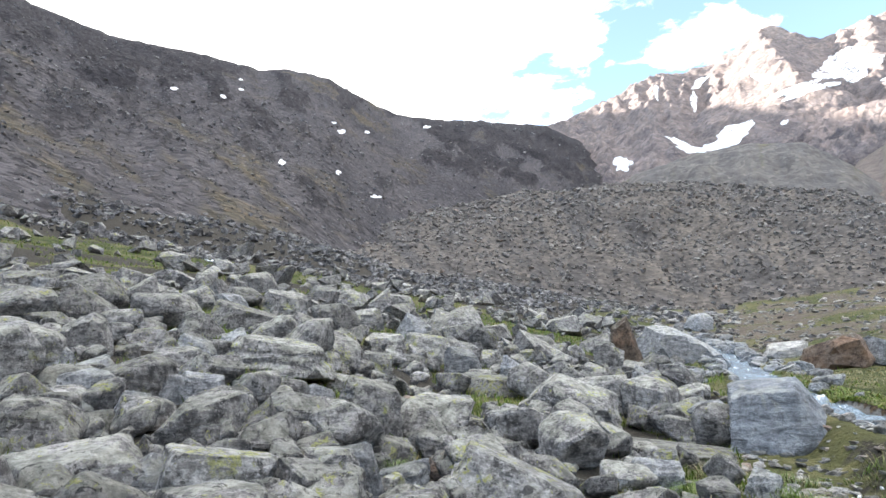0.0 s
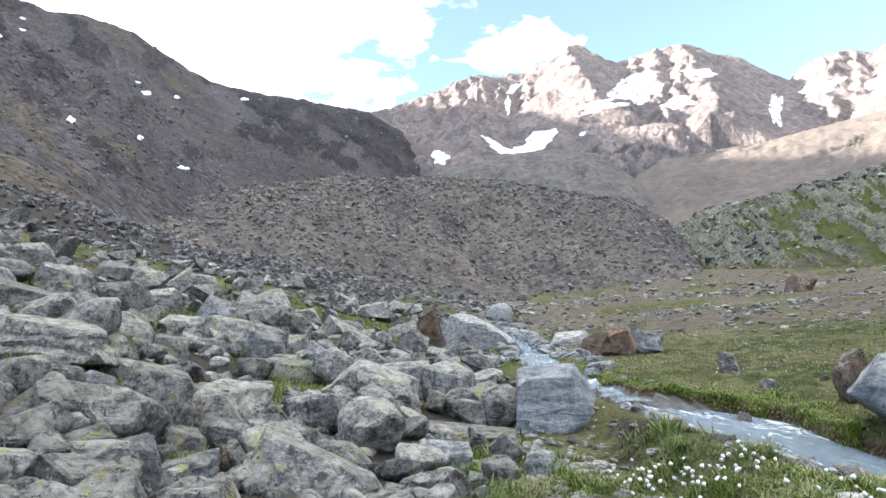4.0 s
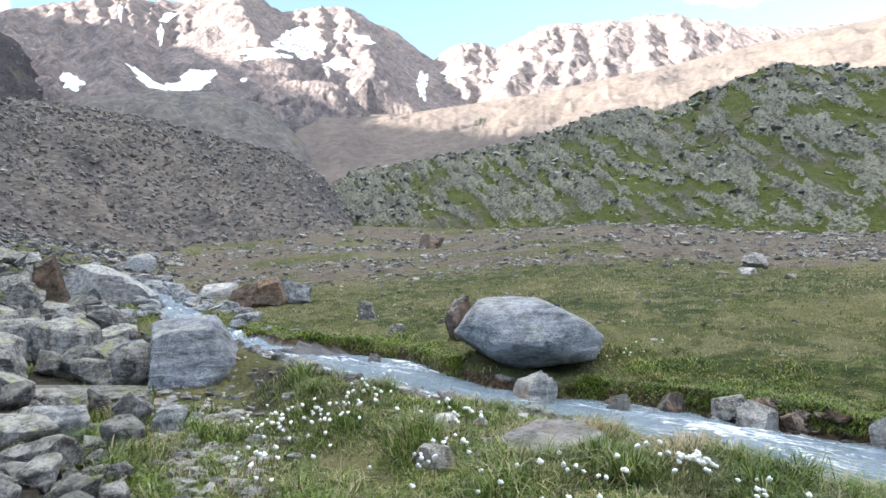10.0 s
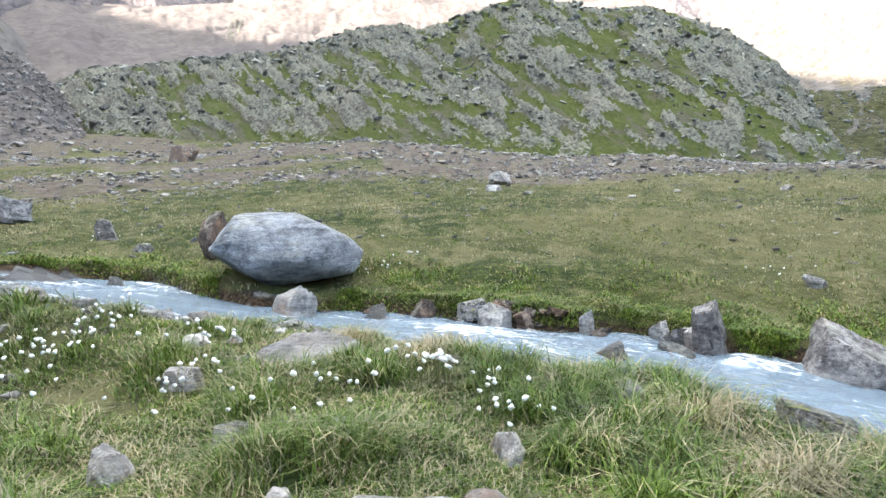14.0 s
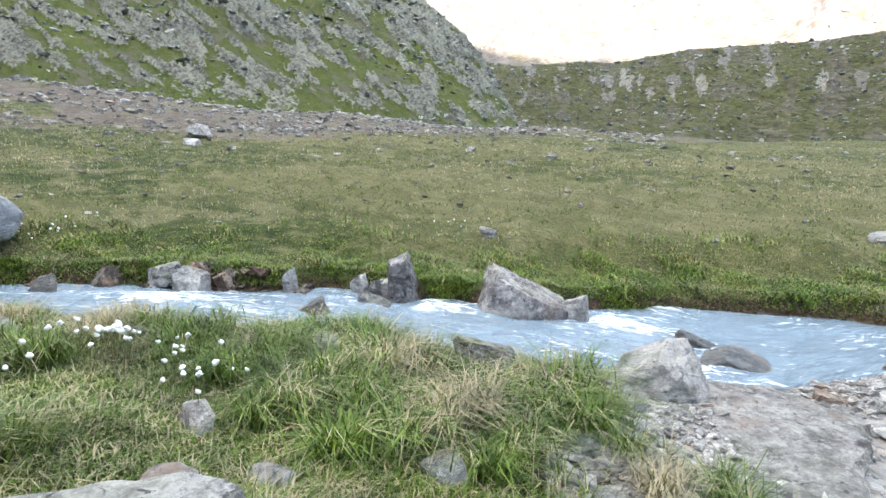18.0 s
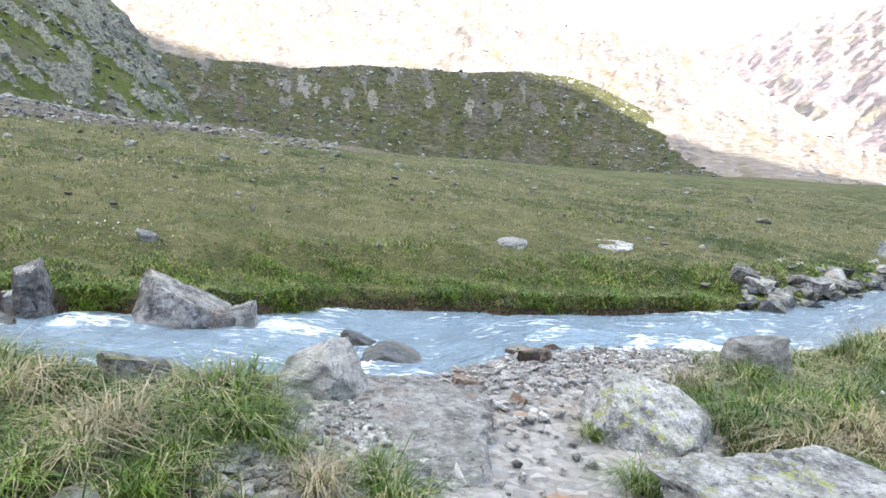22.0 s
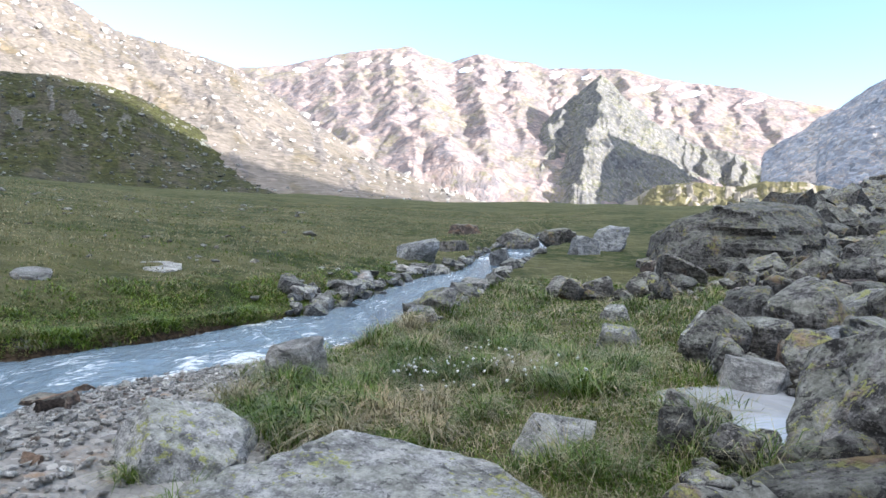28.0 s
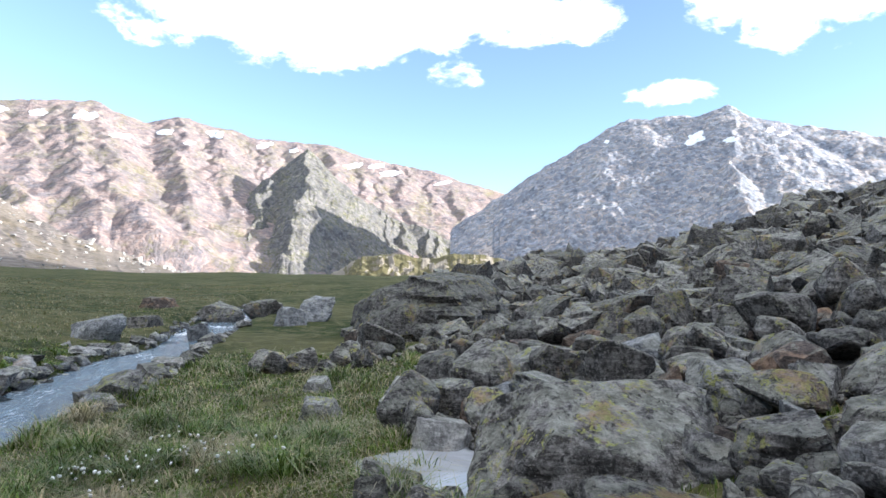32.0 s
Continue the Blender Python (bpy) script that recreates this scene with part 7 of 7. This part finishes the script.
# ---- grass ----
def blades(name, rng, x, y, high, wide, mat, label, z=None, lean=0.5, stuff=True, droop=0.0):
    """Bent blades as one mesh: a quad and a tip each."""
    n = len(x)
    z = land(x, y, True)[0] - 0.01 if z is None else z
    a = rng.uniform(0, 2 * np.pi, n)
    side = np.stack([np.cos(a), np.sin(a), 0 * a], -1) * (wide / 2)[:, None]
    b = a + np.pi / 2 + rng.normal(0, 0.5, n)
    bend = np.stack([np.cos(b), np.sin(b), 0 * b], -1) * (high * lean * rng.uniform(0.2, 1.0, n))[:, None]
    base = np.stack([x, y, z], -1)
    up = np.array([0, 0, 1.0]) * high[:, None]
    mid = base + up * 0.66 + bend * 0.34
    tip = base + up * (rng.uniform(0.85, 1.0, n) - droop * rng.uniform(0, 1, n))[:, None] + bend
    v = np.stack([base - side, base + side, mid + side * 0.75, mid - side * 0.75, tip], 1).reshape(-1, 3)
    k = np.arange(n)[:, None] * 5
    tri = np.concatenate([k + (0, 1, 2), k + (0, 2, 3), k + (3, 2, 4)], 1).reshape(-1, 3)
    ob = raw(name, v, tri, mat)
    return tagged(ob, label, "grass", kind="stuff") if stuff else ob


def grow(rng, count, az0, az1, r0, r1, bias, side, clump=0.35, density_seed=61):
    """Places for grass: on one side of the stream, clumped, off the stones."""
    az, r, x, y = spread(rng, count, az0, az1, r0, r1, bias)
    near, far, _ = stream_at(az)
    ok = (r < near - 0.04) if side < 0 else (r > far + 0.05)
    g = ground_masks(x, y)[0]
    n1 = fbm(x * 1.9, y * 1.9, 3, density_seed)
    ok &= (g + clump * n1 > rng.uniform(0.25, 0.75, count)) & clear(x, y, -0.3)
    return x[ok], y[ok], r[ok]


rng = np.random.default_rng(11)
def mixed(name, x, y, r, low, high, wave, label, lean=1.3, dry=0.08):
    """Clumps of green blades with straw ones among them."""
    swell = smooth(-0.05, 0.55, fbm(x * wave, y * wave, 3, 15))
    h = (low + high * swell) * rng.uniform(0.5, 1.4, len(x))
    straw = rng.uniform(0, 1, len(x)) < dry * (1.6 - swell)
    w_ = 0.004 + 0.0009 * r
    blades(name, rng, x[~straw], y[~straw], h[~straw], w_[~straw], M_GRASS, label, lean=lean, droop=0.35)
    blades(name, rng, x[straw], y[straw], h[straw] * 1.25 + 0.02, w_[straw] * 0.7, M_STRAW, label.replace("green", "straw-coloured"), lean=lean * 1.3, droop=0.5)


x, y, r = grow(rng, 190000, -18, -112, 1.3, 6.5, 0.75, -1, 1.0)
mixed("bank_grass", x, y, r, 0.035, 0.145, 1.6, "tufted green grass on the near bank", lean=2.0, dry=0.07)
# low moss cushions in the near turf
x, y, r = grow(rng, 70000, -18, -112, 1.3, 6.5, 0.75, -1, 1.0)
ok = fbm(x * 1.3, y * 1.3, 3, 91) > 0.16
blades("moss", rng, x[ok], y[ok], rng.uniform(0.02, 0.05, ok.sum()), 0.006 + 0.0011 * r[ok], M_MOSS, "bright green moss cushions in the near turf", lean=0.9)
x, y, r = grow(rng, 130000, -142, -190, 2.0, 14, 0.8, -1, 1.0)
mixed("bank_grass", x, y, r, 0.04, 0.19, 1.4, "tufted green grass on the lower near bank", lean=2.0, dry=0.2)
x, y, r = grow(rng, 60000, -142, -190, 2.0, 14, 0.8, -1, 0.3)
blades("moss", rng, x, y, rng.uniform(0.02, 0.055, len(x)), 0.006 + 0.0011 * r, M_MOSS, "low green turf on the lower near bank", lean=0.9)
# lush edge of the far bank
az = rng.uniform(-156, -22, 90000)
near, far, _ = stream_at(az)
a = np.radians(az)
r = far + 0.22 * fbm(-np.sin(a) * far * 0.45, np.cos(a) * far * 0.45, 2, 33) * smooth(-150, -140, az) + 0.04 + np.abs(rng.normal(0, 0.62, 90000)) * np.clip(far / 7, 0.8, 2.2)
x, y = -np.sin(a) * r, np.cos(a) * r
ok = clear(x, y, -0.1)
x, y, r = x[ok], y[ok], r[ok]
blades("turf_edge", rng, x, y, (0.022 + 0.08 * smooth(-0.3, 0.5, fbm(x * 1.5, y * 1.5, 3, 25))) * rng.uniform(0.6, 1.3, len(x)), 0.005 + 0.0011 * r, M_MOSS, "lush green grass overhanging the cut bank", lean=2.2, droop=0.9)
cx, cy, cr = grow(rng, 22000, -22, -173, 6.6, 75, 0.85, 1, 0.9)


def tussocks(pick, each, mat, low, high, label, lean):
    """Clumps of blades round the picked middles."""
    k = np.repeat(np.flatnonzero(pick), each)
    wide_ = (0.05 + 0.0065 * cr[k]) * np.repeat(rng.uniform(0.6, 1.5, pick.sum()), each)
    x_, y_ = cx[k] + rng.normal(size=len(k)) * wide_, cy[k] + rng.normal(size=len(k)) * wide_
    tall = np.repeat(rng.uniform(0.6, 1.4, pick.sum()), each) * rng.uniform(0.6, 1.2, len(k)) * np.clip(cr[k] / 14, 0.9, 1.25)
    blades("meadow_grass", rng, x_, y_, (low + (high - low) * rng.uniform(0, 1, len(k))) * tall, 0.003 + 0.0011 * cr[k], mat, label, lean=lean, droop=0.3)


dry_ = smooth(-0.12, 0.22, fbm(cx / 2.6, cy / 2.6, 4, 19) + 0.26 * smooth(9, 24, cr)) * 0.95 > rng.uniform(0, 1, len(cx))
lush_ = ~dry_ & (rng.uniform(0, 1, len(cx)) < 0.25)
tussocks(~dry_ & ~lush_, 8, M_TURF, 0.025, 0.055, "short green and yellowing meadow grass", 0.9)
tussocks(lush_, 9, M_MOSS, 0.03, 0.08, "darker green grass clumps in the meadow", 0.9)
tussocks(dry_, 9, M_STRAW, 0.022, 0.065, "straw-coloured dry grass clumps in the meadow", 1.1)
# grass between the boulders
x, y, r = grow(rng, 45000, -319, 38, 0.45, 2.9, 0.7, -1, 0.7)
mixed("bank_grass", x, y, r, 0.02, 0.08, 1.6, "short green grass round the stand")
x, y, r = grow(rng, 60000, -22, 37, 2.4, 45, 0.85, -1, 0.4)
blades("bank_grass", rng, x, y, rng.uniform(0.04, 0.13, len(x)), 0.004 + 0.0011 * r, M_MOSS, "grass cushions between the boulders", lean=0.8)
x, y, r = grow(rng, 40000, -222, -178, 2.4, 30, 0.85, -1, 0.4)
blades("bank_grass", rng, x, y, rng.uniform(0.03, 0.09, len(x)), 0.004 + 0.0011 * r, M_MOSS, "grass cushions between the blocks of the lower slope", lean=0.8)

# separate tufts
TUFTS = []
for k in range(4):
    t_rng = np.random.default_rng(70 + k)
    n = 260
    rad = np.abs(t_rng.normal(0, 0.075, n))
    ang = t_rng.uniform(0, 2 * np.pi, n)
    ob = blades("grass_tuft", t_rng, np.cos(ang) * rad, np.sin(ang) * rad, t_rng.uniform(0.12, 0.30, n), np.full(n, 0.0065), M_GRASS if k < 3 else M_STRAW, "", z=np.zeros(n), lean=1.9, stuff=False, droop=0.75)
    TUFTS.append(ob.data)
    bpy.data.objects.remove(ob)


def tuft(az, r, scale=1.0, kind=0):
    a = radians(az)
    x, y = -math.sin(a) * r, math.cos(a) * r
    ob = new("grass_tuft", TUFTS[kind])
    ob.matrix_world = pose(x, y, land(np.array([x]), np.array([y]))[0][0] - 0.01, 0, 0, az * 37 % 360) @ Matrix.Diagonal((scale * 1.2, scale * 1.2, scale, 1))
    return tagged(ob, "tall tuft of straw-coloured grass" if kind == 3 else "tall arching tuft of green mountain grass", "grass tuft", "tufts along the stream")


for n, (az, r, s) in enumerate(((-69.8, 3.75, 0.9), (-68, 4.1, 0.9), (-72, 4.0, 1.0), (-66, 4.4, 0.8), (-78, 3.0, 1.0), (-81, 3.3, 1.1), (-84, 3.1, 1.0), (-87, 3.6, 1.1), (-90, 3.9, 1.0), (-79, 3.9, 0.9),
                                (-75, 2.9, 0.8), (-100, 3.7, 1.1), (-102.5, 3.6, 1.3), (-104, 3.9, 1.2), (-101, 3.3, 1.0), (-111, 2.9, 0.8), (-118, 2.9, 0.9), (-116, 3.1, 0.8), (-108, 3.2, 0.7), (-144, 5.5, 1.0),
                                (-145, 5.3, 0.9), (-149, 5.1, 1.3), (-150.5, 5.0, 1.2), (-152.8, 4.7, 1.2), (-151.5, 5.5, 1.2), (-155, 5.9, 1.2), (-157, 6.4, 1.1), (-160, 7.2, 1.1), (-163, 7.8, 1.0), (-168, 7.4, 1.0),
                                (-165, 6.4, 1.0), (-161, 5.4, 1.0), (-172, 5.2, 1.0), (-174, 4.9, 1.1), (-176, 5.0, 1.0), (-170, 5.6, 0.9), (-140.5, 3.6, 0.8), (-136, 4.3, 0.6), (-18, 5.4, 0.7), (-19.5, 6.3, 0.7),
                                (6, 4.7, 0.6), (-16, 4.9, 0.6), (-60, 3.5, 0.8), (-58, 4.4, 0.7), (-50, 5.2, 0.6), (-40, 5.4, 0.6), (-34, 5.6, 0.6), (-94, 3.2, 1.1), (-97, 3.4, 1.0), (-106, 3.5, 0.9), (-88, 2.8, 1.0), (-158, 8.5, 1.0), (-147, 4.9, 1.1), (-148, 5.8, 1.2), (-153.5, 5.3, 1.3), (-156, 5.2, 1.2), (-159, 6.9, 1.2), (-162, 6.1, 1.1),
                                (-166, 7.0, 1.1), (-168, 6.0, 1.1), (-171, 6.6, 1.0), (-173, 6.0, 1.0), (-157, 4.6, 1.0), (-160.5, 4.8, 1.0), (-177, 5.7, 0.9), (-82, 2.6, 1.0), (-86, 3.9, 1.1), (-92, 3.0, 1.0),
                                (-76, 3.6, 0.9), (-73, 3.3, 0.9), (-99, 3.0, 0.9), (-64, 3.9, 0.8), (-103.5, 3.3, 1.1), (-96, 2.7, 0.9))):
    tuft(az, r, s, 3 if n % 4 == 3 else n % 3)


# ---- cotton grass ----
def cotton_parts():
    v, q = BALLS[2]
    c_rng = np.random.default_rng(5)
    v = v * (0.0105 * (1 + 0.45 * c_rng.uniform(-1, 1, len(v))))[:, None] * (1, 1, 1.1)
    head = raw("head", v + (0.012, 0, 0.185), q, M_COTTON)
    k = np.linspace(0, 1, 6)
    ang = np.linspace(0, 2 * np.pi, 5, endpoint=False)[:, None]
    ring = np.stack([np.cos(ang) * 0.0016 + 0.012 * k ** 2, np.sin(ang) * 0.0016 + 0 * k, 0 * ang + 0.18 * k], -1)
    n, m = ring.shape[:2]
    i, j = np.arange(n)[:, None], np.arange(m - 1)[None]
    quads = np.stack([i * m + j, i * m + j + 1, (i + 1) % n * m + j + 1, (i + 1) % n * m + j], -1).reshape(-1, 4)
    stem = raw("stem", ring.reshape(-1, 3), quads, M_STEM)
    return head, stem


first = tagged(new("cotton_flower"), "white fluffy cotton flower on a thin stem in the turf", "flower", "cotton flowers by the stream")
head, stem = cotton_parts()
head.parent = stem.parent = first
tagged(head, "white fluffy seed head")
rng = np.random.default_rng(17)
spots = []
for az, r, sa, sr, n in ((-36, 4.7, 3.5, 0.35, 50), (-31, 5.0, 3, 0.4, 20), (-30, 4.0, 3, 0.35, 18), (-45, 4.2, 3, 0.3, 18), (-42, 3.6, 5, 0.4, 12), (-64.5, 3.45, 3, 0.14, 34), (-69.5, 3.2, 3, 0.25, 18), (-55, 3.0, 8, 0.4, 20),
                         (-164.5, 6.2, 3, 0.5, 30), (-158.5, 6.0, 3, 0.5, 26), (-170, 5.6, 4, 0.5, 16), (-61, 8.5, 3, 0.3, 14), (-94, 8.0, 3, 0.3, 7), (-40, 13.5, 3, 0.4, 7)):
    for _ in range(n):
        spots.append((az + sa * rng.normal() * 0.6, r + sr * rng.normal() * 0.7))
placed = 0
for az, r in spots:
    a = radians(az)
    x, y = -math.sin(a) * r, math.cos(a) * r
    if not clear(np.array([x]), np.array([y]), -0.1)[0] or not off_water(np.array([az]), np.array([r]), 0.05)[0]:
        continue
    z = land(np.array([x]), np.array([y]))[0][0]
    s = rng.uniform(0.75, 1.15)
    m = pose(x, y, z - 0.01, rng.uniform(-10, 10), rng.uniform(-10, 10), rng.uniform(0, 360))
    if placed == 0:
        first.matrix_world = m
    else:
        ob = copy_thing(first, m)
        ob.scale = (s * 1.1, s * 1.1, s)
    placed += 1
